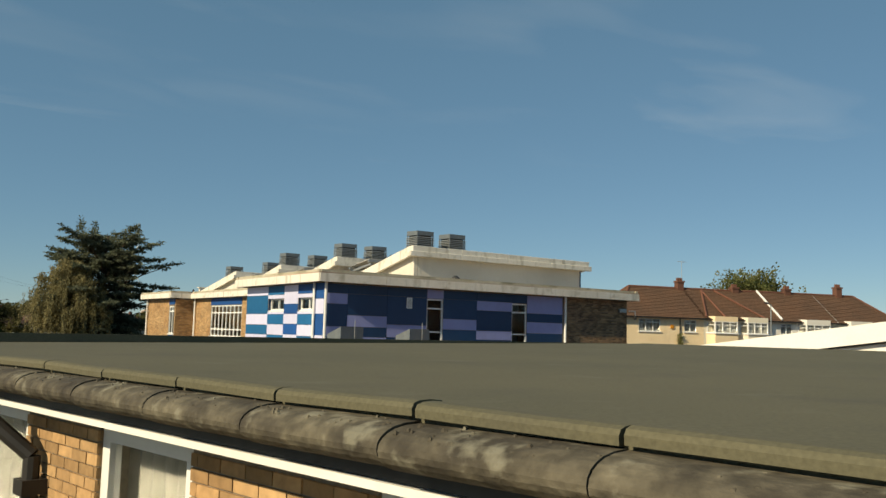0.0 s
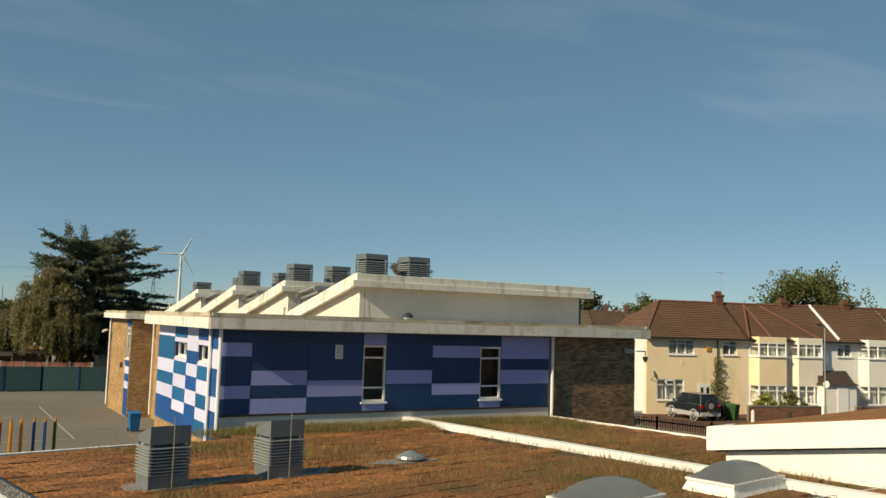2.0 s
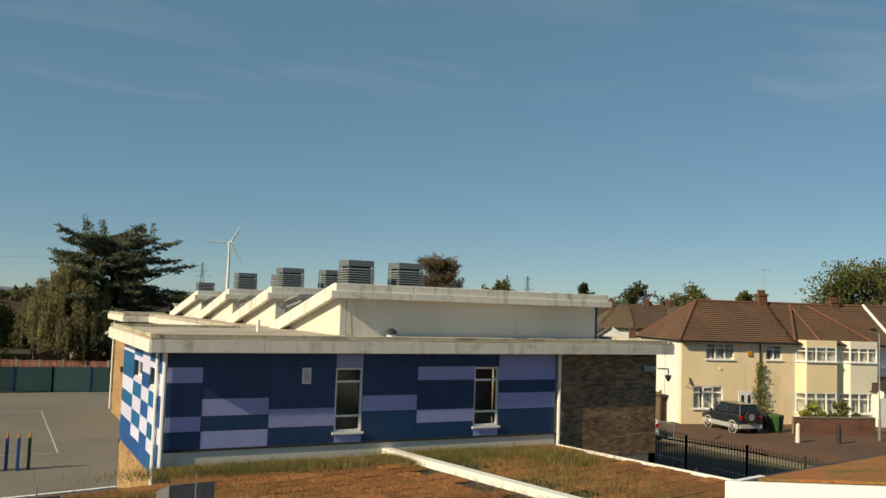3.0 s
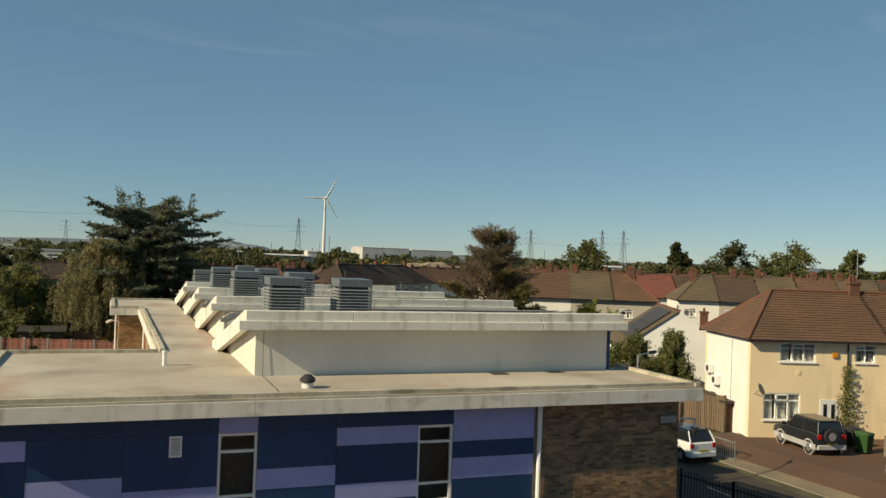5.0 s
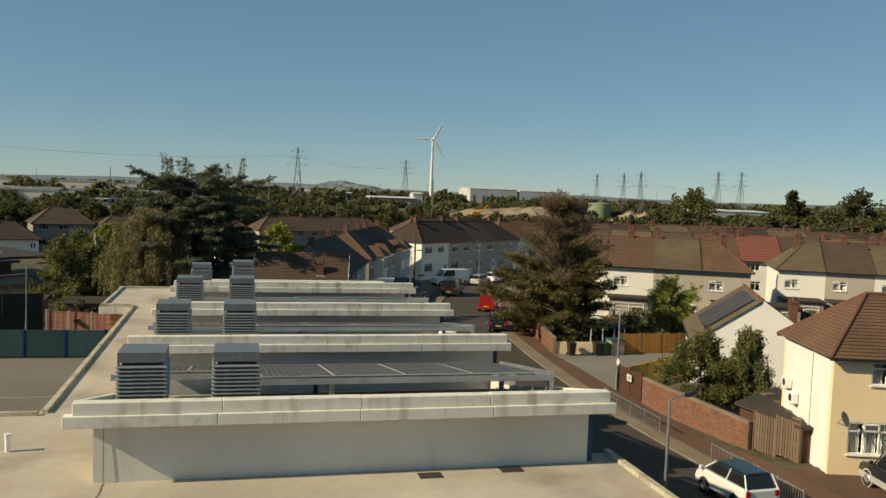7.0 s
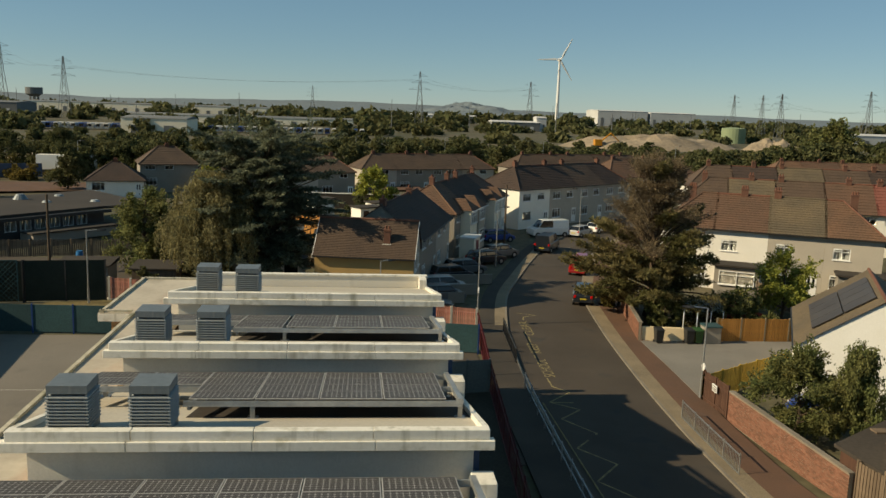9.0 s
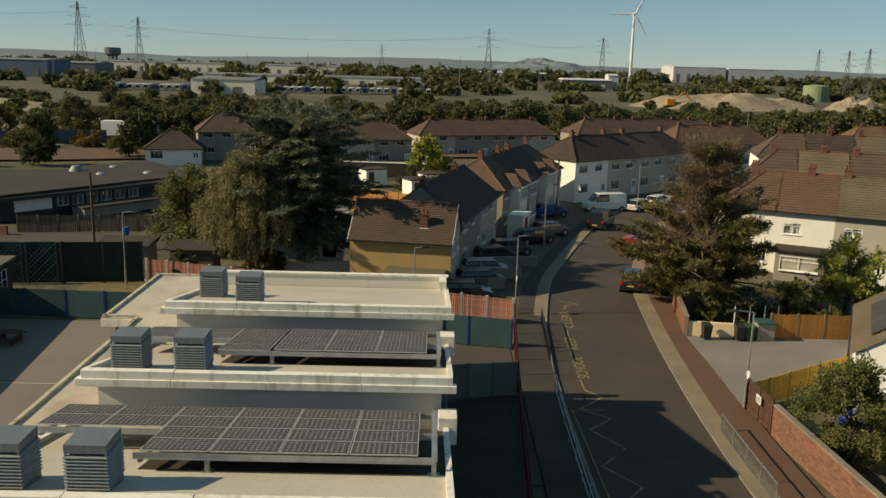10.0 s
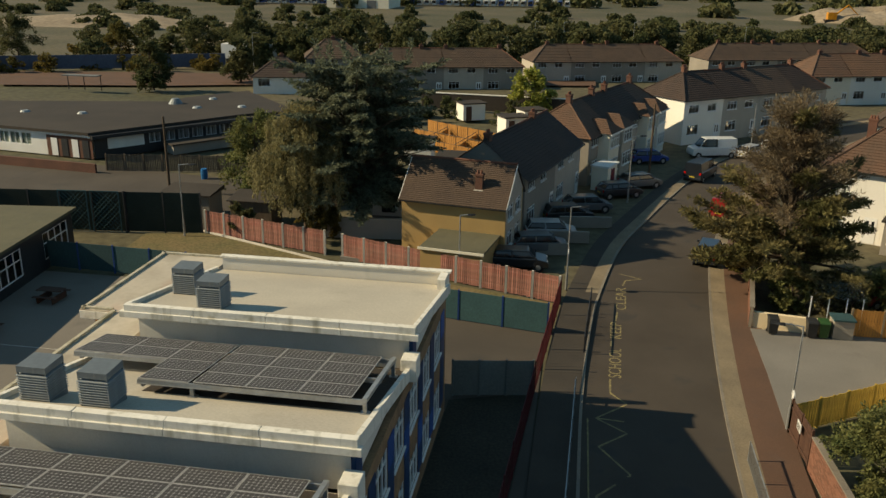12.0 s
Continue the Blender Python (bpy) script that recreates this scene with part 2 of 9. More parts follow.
    wall_w=mat("white house render", (0.80, 0.77, 0.70), (0.74, 0.71, 0.64), scale=0.4, fine=30, amount=0.07, bump=0.2, streak=((0.50, 0.46, 0.38), (1.0, 1.0, 0.2), 0.62, 0.82, 0.4)),
    wall_g=mat("grey pebbledash", (0.27, 0.245, 0.21), (0.23, 0.21, 0.18), scale=0.4, fine=40, amount=0.12, bump=0.3),
    wall_b=mat("beige pebbledash", (0.44, 0.395, 0.33), (0.39, 0.35, 0.295), scale=0.4, fine=40, amount=0.1, bump=0.3, streak=((0.30, 0.27, 0.22), (1.0, 1.0, 0.2), 0.6, 0.8, 0.4)),
    tile_red=mat("bright red roof tile", (0.20, 0.07, 0.052), (0.17, 0.065, 0.05), scale=0.5, fine=7, amount=0.2, bump=0.3, dist=0.03),
    drygrass=mat("dry trodden grass", (0.17, 0.125, 0.06), (0.11, 0.10, 0.042), scale=0.35, fine=5, amount=0.4, bump=0.5),
    hoard=mat("blue-grey site hoarding", (0.10, 0.12, 0.17), (0.075, 0.09, 0.13), scale=0.2, fine=3, amount=0.15, bump=0.05),
    wall_p=mat("pale cream wall", (0.78, 0.72, 0.58), (0.72, 0.66, 0.53), scale=0.4, fine=30, amount=0.06, bump=0.15),
    wood=mat("weathered fence wood", (0.165, 0.118, 0.08), (0.12, 0.09, 0.063), scale=1.0, fine=8, stretch=(4, 4, 0.5), amount=0.3, bump=0.3, vary=0.25),
    wood_o=mat("orange stained wood", (0.42, 0.20, 0.05), (0.34, 0.16, 0.045), scale=1.0, fine=8, stretch=(4, 4, 0.5), amount=0.2, bump=0.2, vary=0.12),
    ochre=mat("ochre painted wood", (0.48, 0.31, 0.055), (0.40, 0.26, 0.05), scale=1.0, fine=8, stretch=(4, 4, 0.5), amount=0.2, bump=0.2, vary=0.1),
    wood_d=mat("dark brown gate wood", (0.09, 0.045, 0.03), (0.07, 0.037, 0.026), scale=1.0, fine=8, stretch=(4, 4, 0.5), amount=0.2, bump=0.2, vary=0.12),
    post_c=mat("pale concrete post", (0.58, 0.54, 0.47), (0.46, 0.43, 0.37), fine=16, vary=0.1),
    red_f=mat("faded red fence slat", (0.33, 0.13, 0.10), (0.26, 0.145, 0.11), scale=1.0, fine=8, amount=0.25, bump=0.1, vary=0.3),
    rail_r=mat("faded dark red railing paint", (0.10, 0.016, 0.02), (0.075, 0.016, 0.018), fine=8, bump=0.03, rough=0.6),
    red_s=mat("red painted steel", (0.20, 0.016, 0.026), (0.16, 0.018, 0.022), fine=8, bump=0.03, rough=0.45),
    blue_s=mat("blue painted steel", (0.02, 0.06, 0.20), (0.02, 0.05, 0.17), fine=8, bump=0.03, rough=0.45, vary=0.1),
    grn_s=mat("dark green mesh sheet", (0.036, 0.085, 0.09), (0.028, 0.068, 0.075), scale=0.7, fine=10, amount=0.2, bump=0.1, vary=0.15),
    white_s=mat("white painted steel", (0.72, 0.72, 0.70), (0.65, 0.65, 0.63), fine=8, bump=0.02, rough=0.4),
    tyre=mat("tyre rubber", (0.02, 0.02, 0.02), (0.03, 0.03, 0.03), bump=0.1),
    rim=mat("alloy rim", (0.5, 0.5, 0.5), (0.4, 0.4, 0.4), rough=0.35, metal=0.7, bump=0.0),
    carglass=mat("tinted car glass", (0.012, 0.014, 0.016), (0.018, 0.02, 0.022), rough=0.06, bump=0.0, spec=0.7),
    bark=mat("tree bark", (0.10, 0.07, 0.045), (0.065, 0.048, 0.035), scale=2, fine=10, stretch=(2, 2, 0.5), amount=0.4, bump=0.6),
    cedar=leaf_mat("cedar needles", (0.115, 0.135, 0.09), (0.165, 0.18, 0.12), 0.4),
    willow=leaf_mat("birch leaves", (0.235, 0.205, 0.10), (0.175, 0.16, 0.078), 0.4),
    conif=leaf_mat("conifer foliage", (0.135, 0.13, 0.052), (0.195, 0.155, 0.072), 0.25),
    bare=leaf_mat("dry brown twigs", (0.165, 0.125, 0.078), (0.21, 0.16, 0.10), 0.4),
    bush=leaf_mat("dark shrub leaves", (0.115, 0.14, 0.052), (0.185, 0.175, 0.066), 0.6),
    lime=leaf_mat("yellow-green leaves", (0.34, 0.34, 0.075), (0.24, 0.26, 0.06), 0.6),
    oak=leaf_mat("broadleaf foliage", (0.075, 0.088, 0.037), (0.125, 0.118, 0.053), 0.15),
    autumn=leaf_mat("autumn foliage", (0.156, 0.111, 0.029), (0.098, 0.091, 0.029), 0.15),
    earth=mat("bare earth mound", (0.30, 0.24, 0.17), (0.21, 0.165, 0.115), scale=0.08, fine=0.8, amount=0.25, bump=0.5, dist=0.4),
    farshed=mat("pale industrial cladding", (0.52, 0.52, 0.51), (0.44, 0.44, 0.43), scale=0.05, fine=0.6, amount=0.08, bump=0.0),
    shed_g=mat("grey industrial cladding", (0.12, 0.13, 0.135), (0.17, 0.175, 0.175), scale=0.05, fine=0.6, amount=0.1, bump=0.0),
    works_b=mat("blue-grey works cladding", (0.09, 0.13, 0.20), (0.12, 0.155, 0.21), scale=0.05, fine=0.6, amount=0.15, bump=0.0),
    tank_g=mat("pale green tank paint", (0.22, 0.27, 0.16), (0.19, 0.235, 0.14), scale=0.2, fine=2, amount=0.1, bump=0.0),
    # pale blue-grey puts the haze of distance into the hills
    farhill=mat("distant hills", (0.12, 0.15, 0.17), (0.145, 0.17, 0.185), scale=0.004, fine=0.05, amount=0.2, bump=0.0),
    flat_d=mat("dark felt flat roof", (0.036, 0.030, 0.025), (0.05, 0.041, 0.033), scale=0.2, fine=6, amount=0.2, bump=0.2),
    bin_g=mat("green bin plastic", (0.025, 0.07, 0.02), (0.03, 0.08, 0.025), bump=0.03, rough=0.5),
    bin_k=mat("black bin plastic", (0.02, 0.021, 0.022), (0.03, 0.03, 0.03), bump=0.03, rough=0.5),
    bin_b=mat("blue bin plastic", (0.01, 0.13, 0.32), (0.012, 0.11, 0.28), bump=0.03, rough=0.5),
    amber=mat("amber lens", (0.6, 0.25, 0.02), bump=0.0, rough=0.3),
    lamp_red=mat("red lamp lens", (0.45, 0.01, 0.01), bump=0.0, rough=0.2),
    plate_y=mat("yellow number plate", (0.55, 0.42, 0.05), bump=0.0, rough=0.4),
)

for key, c1, c2, k in (("brick_old", (0.29, 0.18, 0.095), (0.17, 0.105, 0.065), 0.42), ("brick_y", (0.43, 0.28, 0.14), (0.33, 0.195, 0.09), 0.3), ("brick_r", (0.205, 0.092, 0.06), (0.15, 0.074, 0.05), 0.25)):
    M[key + "_piece"] = mat(key + " piece", c1, c2, scale=1.2, fine=14, amount=0.25, bump=0.3, vary=k)


def paint(name, c, c2=None):
    m = mat(name, c, c2 or tuple(v * 0.92 for v in c), fine=3, amount=0.04, bump=0.0, rough=0.28, spec=0.6)
    m.node_tree.nodes["Principled BSDF"].inputs["Coat Weight"].default_value = 0.6
    return m


# ---------------------------------------------------------------- mesh helpers
class Form:
    """Collects vertices and faces; m moves everything that is added."""

    def __init__(self, m=None):
        self.v, self.f, self.m, self.weld = [], [], m or Matrix(), False

    def add(self, pts, faces):
        k = len(self.v)
        self.v += [tuple(self.m @ Vector(p)) for p in pts]
        self.f += [tuple(k + i for i in f) for f in faces]
        return self

    def box(self, x0, y0, z0, x1, y1, z1):
        p = [(x0, y0, z0), (x1, y0, z0), (x1, y1, z0), (x0, y1, z0), (x0, y0, z1), (x1, y0, z1), (x1, y1, z1), (x0, y1, z1)]
        return self.add(p, [(3, 2, 1, 0), (4, 5, 6, 7), (0, 1, 5, 4), (1, 2, 6, 5), (2, 3, 7, 6), (3, 0, 4, 7)])

    def chamfer(self, x0, y0, z0, x1, y1, z1, c=0.02):
        """A box with bevelled top and upright edges."""
        def ring(z, k):
            a, b, d, e = x0 + k, y0 + k, x1 - k, y1 - k
            return [(a + c, b, z), (d - c, b, z), (d, b + c, z), (d, e - c, z), (d - c, e, z), (a + c, e, z), (a, e - c, z), (a, b + c, z)]
        p = ring(z0, 0) + ring(z1 - c, 0) + ring(z1, c * 0.7)
        f = [tuple(range(7, -1, -1)), tuple(range(16, 24))]
        for r in (0, 8):
            f += [(r + i, r + (i + 1) % 8, r + 8 + (i + 1) % 8, r + 8 + i) for i in range(8)]
        return self.add(p, f)

    def prism(self, poly, z0, z1):
        n = len(poly)
        lo = [(*p[:2], z0) for p in poly]
        hi = [(*p[:2], z1) for p in poly]
        return self.add(lo + hi, [tuple(range(n - 1, -1, -1)), tuple(range(n, 2 * n))] + [(i, (i + 1) % n, n + (i + 1) % n, n + i) for i in range(n)])

    def hull(self, a, b):
        """A solid between two rings with as many points."""
        n = len(a)
        return self.add(list(a) + list(b), [tuple(range(n - 1, -1, -1)), tuple(range(n, 2 * n))] + [(i, (i + 1) % n, n + (i + 1) % n, n + i) for i in range(n)])

    def tube(self, p, q, r0, r1=None, n=8):
        p, q = Vector(p), Vector(q)
        r1 = r0 if r1 is None else r1
        d = (q - p).normalized()
        u = d.orthogonal().normalized()
        w = d.cross(u)
        ring = lambda c, r: [tuple(c + r * (math.cos(2 * math.pi * i / n) * u + math.sin(2 * math.pi * i / n) * w)) for i in range(n)]
        return self.hull(ring(p, r0), ring(q, r1))

    def quad(self, *pts):
        return self.add(pts, [tuple(range(len(pts)))])

    def slab(self, pts, t):
        """A plate of thickness t under the polygon pts."""
        a = [Vector(p) for p in pts]
        nrm = (a[1] - a[0]).cross(a[2] - a[0]).normalized()
        return self.hull([tuple(p - nrm * t) for p in a], [tuple(p) for p in a])

    def mesh(self, name):
        me = bpy.data.meshes.new(name)
        me.from_pydata(self.v, [], self.f)
        if self.weld:
            bm = bmesh.new()
            bm.from_mesh(me)
            bmesh.ops.remove_doubles(bm, verts=bm.verts, dist=0.0005)
            bm.to_mesh(me)
            bm.free()
        me.update()
        return me


def part(name, form, material, parent=None, label="", smooth=False):
    me = form.mesh(name) if isinstance(form, Form) else form
    if not me.materials:
        me.materials.append(M[material] if isinstance(material, str) else material)
    if smooth:
        me.polygons.foreach_set("use_smooth", [True] * len(me.polygons))
    ob = new(name, me)
    if parent is not None:
        ob.parent = parent
    if label:
        tagged(ob, label)
    return ob


def thing(name, label, category, group="", kind="", at=None):
    ob = new(name)
    ob.empty_display_size = 0.3
    if at is not None:
        ob.matrix_world = at if isinstance(at, Matrix) else Matrix.Translation(at)
    return tagged(ob, label, category, group, kind)


def bevel(ob, w=0.02, seg=1):
    b = ob.modifiers.new("bevel", "BEVEL")
    b.width, b.segments, b.limit_method = w, seg, "ANGLE"
    return ob


def wall_form(form, x0, x1, z0, z1, y0, y1, holes):
    """A wall between x0..x1 and z0..z1, y0..y1 thick, with rectangular holes (x0, z0, x1, z1)."""
    xs = sorted({x0, x1, *[h[0] for h in holes], *[h[2] for h in holes]})
    zs = sorted({z0, z1, *[h[1] for h in holes], *[h[3] for h in holes]})
    xs = [x for x in xs if x0 <= x <= x1]
    zs = [z for z in zs if z0 <= z <= z1]
    for a, b in zip(xs, xs[1:]):
        for c, d in zip(zs, zs[1:]):
            solid = not any(h[0] <= (a + b) / 2 <= h[2] and h[1] <= (c + d) / 2 <= h[3] for h in holes)
            if solid:
                form.box(a, y0, c, b, y1, d)
    form.weld = True
    return form


def window(parent, m, x, z, w, h, cols=(0.5,), transom=0.3, depth=0.10, frame_mat="upvc", back="curtain", sill=True, opener=(), t=0.06):
    """A framed window in the plane y = 0 of m, seen from -y; x, z its lower left corner. cols: where the uprights stand."""
    f = Form(m)
    y0, y1 = 0.02, depth
    f.box(x, y0, z, x + t, y1, z + h).box(x + w - t, y0, z, x + w, y1, z + h)
    f.box(x + t, y0, z, x + w - t, y1, z + t).box(x + t, y0, z + h - t, x + w - t, y1, z + h)
    edges = [x + t] + [x + w * c for c in cols] + [x + w - t]
    for c in cols:
        f.box(x + w * c - t / 2, y0 + 0.003, z + t, x + w * c + t / 2, y1, z + h - t)
    if transom:
        zt = z + h * (1 - transom)
        for a, b in zip(edges, edges[1:]):
            f.box(a, y0 + 0.006, zt - t / 2, b, y1, zt + t / 2)
    win = part("window", f, frame_mat, parent)
    lights = zip(edges, edges[1:]) if back or sill else [(edges[0], edges[-1])]
    for a, b in lights:
        pane = part("pane", Form(m).box(a - 0.01, 0.055, z + t - 0.01, b + 0.01, 0.063, z + h - t + 0.01), "glass", win)
        pane.visible_shadow = False
    for i in opener:
        a, b = edges[i], edges[i + 1]
        zt = z + h * (1 - transom)
        g = Form(m)
        for q in ((a, zt, b, zt + t), (a, z + h - 2 * t, b, z + h - t), (a, zt, a + t, z + h - t), (b - t, zt, b, z + h - t)):
            g.box(q[0], -0.012, q[1], q[2], 0.03, q[3])
        part("opening_light", g, frame_mat, win)
    if sill:
        part("sill", Form(m).box(x - 0.06, -0.08, z - 0.07, x + w + 0.06, depth, z - 0.005), frame_mat, win)
    if back:
        g = Form(m)
        n = 14
        for side in ((x, x + w * 0.28), (x + w * 0.36, x + w * 0.64), (x + w * 0.72, x + w)) if back == "curtain" else ((x, x + w),):
            pts = [(side[0] + (side[1] - side[0]) * i / n, 0.20 + (0.03 if i % 2 else 0.0)) for i in range(n + 1)]
            for p, q in zip(pts, pts[1:]):
                g.quad((p[0], p[1], z), (q[0], q[1], z), (q[0], q[1], z + h), (p[0], p[1], z + h))
        part("curtain" if back == "curtain" else "blind", g, back, win)
    return win


def courses(form, a, b, c, d, n, lip=0.035):
    """A tiled roof slope between the eaves a-b and the ridge d-c, in n lapped courses."""
    a, b, c, d = map(Vector, (a, b, c, d))
    nrm = (b - a).cross(d - a).normalized()
    pts, fs = [], []
    for i in range(n + 1):
        p, q = a.lerp(d, i / n), b.lerp(c, i / n)
        pts += [tuple(p), tuple(q), tuple(p + nrm * lip), tuple(q + nrm * lip)]
        k = 4 * i
        if i < n:
            fs += [(k, k + 1, k + 3, k + 2), (k + 2, k + 3, k + 5, k + 4)]
    form.add(pts, fs)
    return form


def smooth_step(t):
    t = max(0.0, min(1.0, t))
    return t * t * (3 - 2 * t)


def gz(x, y):
    """Height of the ground."""
    rise = 0.22 * smooth_step((60 - y) / 14) * smooth_step((x - 34) / 4)
    yard = 0.38 * smooth_step((x - 45.2) / 3) * smooth_step((54 - y) / 7)
    return rise + yard - 0.3 * smooth_step((y - 95) / 40)


def spline(points, steps=6):
    """A smooth line through points (Catmull-Rom)."""
    p = [Vector(q) for q in points]
    out = []
    for i in range(len(p) - 1):
        a, b, c, d = p[max(i - 1, 0)], p[i], p[i + 1], p[min(i + 2, len(p) - 1)]
        for k in range(steps):
            t = k / steps
            out.append(0.5 * (2 * b + (c - a) * t + (2 * a - 5 * b + 4 * c - d) * t * t + (3 * b - a - 3 * c + d) * t ** 3))
    return out + [p[-1]]


def strip(form, left, right, dz, thick=0.0):
    """A band between two lines of as many points, laid dz above the ground."""
    n = len(left)
    pl = [(p.x, p.y, gz(p.x, p.y) + dz) for p in left]
    pr = [(p.x, p.y, gz(p.x, p.y) + dz) for p in right]
    fs = [(i, n + i, n + i + 1, i + 1) for i in range(n - 1)]
    pts = pl + pr
    if thick:
        pts = pts + [(x, y, z - thick) for x, y, z in pl + pr]
        fs += [(2 * n + i, i, i + 1, 2 * n + i + 1) for i in range(n - 1)] + [(n + i, 3 * n + i, 3 * n + i + 1, n + i + 1) for i in range(n - 1)]
    return form.add(pts, fs)


def shifted(line, d):
    """The line moved d to its right."""
    out = []
    for i, p in enumerate(line):
        t = (line[min(i + 1, len(line) - 1)] - line[max(i - 1, 0)]).normalized()
        out.append(Vector((p.x + t.y * d, p.y - t.x * d)))
    return out


# ---------------------------------------------------------------- ground, road, paths
def ground_sheet():
    far = [-4800, -3000, -1800, -1000, -600, -350, -220, -150, -100]
    xs = far + list(np.arange(-70, 141, 3.0)) + [170, 220, 320, 500, 900, 1600, 2800, 4800]
    ys = [-4800, -2000, -800, -300, -120, -60] + list(np.arange(-30, 161, 3.0)) + [190, 240, 320, 450, 700, 1100, 1700, 2600, 3600, 4800]
    f = Form()
    nx = len(xs)
    pts = [(x, y, gz(x, y) - 0.04) for y in ys for x in xs]
    f.add(pts, [(j * nx + i, j * nx + i + 1, (j + 1) * nx + i + 1, (j + 1) * nx + i) for j in range(len(ys) - 1) for i in range(nx - 1)])
    return tagged(part("ground", f, "ground"), "rough grass and bare earth reaching the horizon", "ground", kind="structure")


ground_sheet()
LEFT = spline([(40.5, -60), (39.4, 0), (38.7, 25), (38.3, 42), (38.4, 57), (38.5, 66), (38.9, 74), (39.5, 80), (41.2, 90), (43.8, 98.5), (46.9, 108), (50.2, 117), (54.4, 126), (61.5, 137), (72, 150), (90, 166)])
RIGHT = spline([(48, -60), (46.6, 0), (45.6, 25), (44.9, 42), (44.75, 52), (45.0, 63), (45.55, 72), (46.3, 80), (47.6, 90), (49.8, 98.5), (52.8, 108), (56.0, 116), (60.3, 124), (67, 133.5), (77, 146), (95, 161)])
road = tagged(part("road", strip(Form(), LEFT, RIGHT, 0.0, 0.06), "asphalt"), "worn grey-brown asphalt residential road curving away", "road", kind="structure")
for side, line, d in (("west", LEFT, -0.14), ("east", RIGHT, 0.14)):
    a, b = (shifted(line, d), line) if d < 0 else (line, shifted(line, d))
    tagged(part("kerb_" + side, strip(Form(), a, b, 0.10, 0.2), "kerb"), "pale concrete kerb along the road", "kerb", kind="structure")
tagged(part("verge", strip(Form(), shifted(RIGHT, 0.14), shifted(RIGHT, 1.05), 0.095, 0.15), "paveslab"), "pale concrete strip beside the kerb", "pavement", kind="structure")
tagged(part("pavement_east", strip(Form(), shifted(RIGHT, 1.05), shifted(RIGHT, 2.85), 0.10, 0.15), "redpave"), "reddish tarmac pavement", "pavement", kind="structure")
tagged(part("pavement_west", strip(Form(), shifted(LEFT, -2.1), shifted(LEFT, -0.14), 0.095, 0.15), "dark_path"), "worn tarmac pavement by the school fence, darkened for shade", "pavement", kind="structure")
west_line = [p for p in LEFT if p[1] > 79]
tagged(part("verge_west", strip(Form(), shifted(west_line, -0.95), shifted(west_line, -0.14), 0.102, 0.15), "paveslab"), "pale concrete strip beside the kerb", "pavement", kind="structure")
# the building's shadow is painted into this strip's colour
tagged(part("side_yard", Form().prism([(32.05, 28), (34.2, 29.0), (36.1, 66), (36.25, 66), (32.05, 64.5)], -0.2, 0.02), "damp"), "strip beside the school wall darkened for its shade", "yard", kind="structure")
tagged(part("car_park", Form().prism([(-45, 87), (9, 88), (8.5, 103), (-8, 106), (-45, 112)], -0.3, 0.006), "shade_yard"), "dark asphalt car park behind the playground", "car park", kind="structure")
tagged(part("playground", Form().box(-14, 26, -0.3, 19.5, 77, 0.012), "yard"), "sunlit grey asphalt playground with faded court lines", "playground", kind="structure")
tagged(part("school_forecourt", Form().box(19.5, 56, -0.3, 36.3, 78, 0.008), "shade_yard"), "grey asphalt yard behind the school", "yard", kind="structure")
tagged(part("driveway", Form().prism([(47.7, 64.6), (47.95, 70), (48.1, 76.1), (60.5, 76.1), (60.5, 71.0), (55.0, 69.2)], -0.2, 0.125), "drive"), "grey concrete driveway with oil stains", "driveway", kind="structure")
tagged(part("front_yard", Form().prism([(47.2, 28), (66, 28), (66, 47.5), (47.4, 47.5)], 0.0, 0.60), "redpave"), "tarmac front yards of the terrace", "front yard", kind="structure")


# ---------------------------------------------------------------- school block
school = thing("school_building", "two-storey brick school with blue chequered cladding and sawtooth white roofs", "school")
WY = 29.85        # front wall
LOW = 6.32        # low roof
TOOTH = [32.41, 40.08, 47.62, 55.26]
TOP = [8.03, 7.97, 7.91, 7.85]
XL, XR = [20.55, 20.67, 20.79, 20.90], [32.0, 32.11, 32.22, 32.31]


def brick_face(parent, m, length, height, holes=(), material="brick_old", parts_left=0, bl=0.215, bh=0.065, joint=0.010, proud=0.008, name="brick"):
    """Bricks in stretcher bond on the plane y = 0 of m (outward -y). The first parts_left whole bricks are pieces of their own."""
    rest = Form(m)
    whole = Form().box(0, -proud, 0, bl, 0.03, bh).mesh(name)
    whole.materials.append(M[material + "_piece"])
    rows = int(height / (bh + joint))
    for r in range(rows):
        z = r * (bh + joint)
        x = -(bl + joint) / 2 * (r % 2)
        while x < length:
            a, b = max(x, 0), min(x + bl, length)
            for h in holes:
                if z < h[3] and z + bh > h[1]:
                    if a < h[0] < b:
                        b = h[0]
                    elif a < h[2] < b:
                        a = h[2]
                    elif h[0] <= a and b <= h[2]:
                        a = b
            if b - a > 0.03:
                if parts_left > 0 and b - a > bl - 0.001:
                    o = part(name, whole, material + "_piece", parent)
                    o.matrix_basis = m @ Matrix.Translation((a, random.uniform(-0.003, 0.002), z))
                    parts_left -= 1
                else:
                    k = random.uniform(-0.003, 0.003)
                    rest.box(a, -proud + k, z, b, 0.03, z + bh)
            x += bl + joint
    if rest.v:
        tagged(part("brickwork", rest, material, parent), kind="stuff")


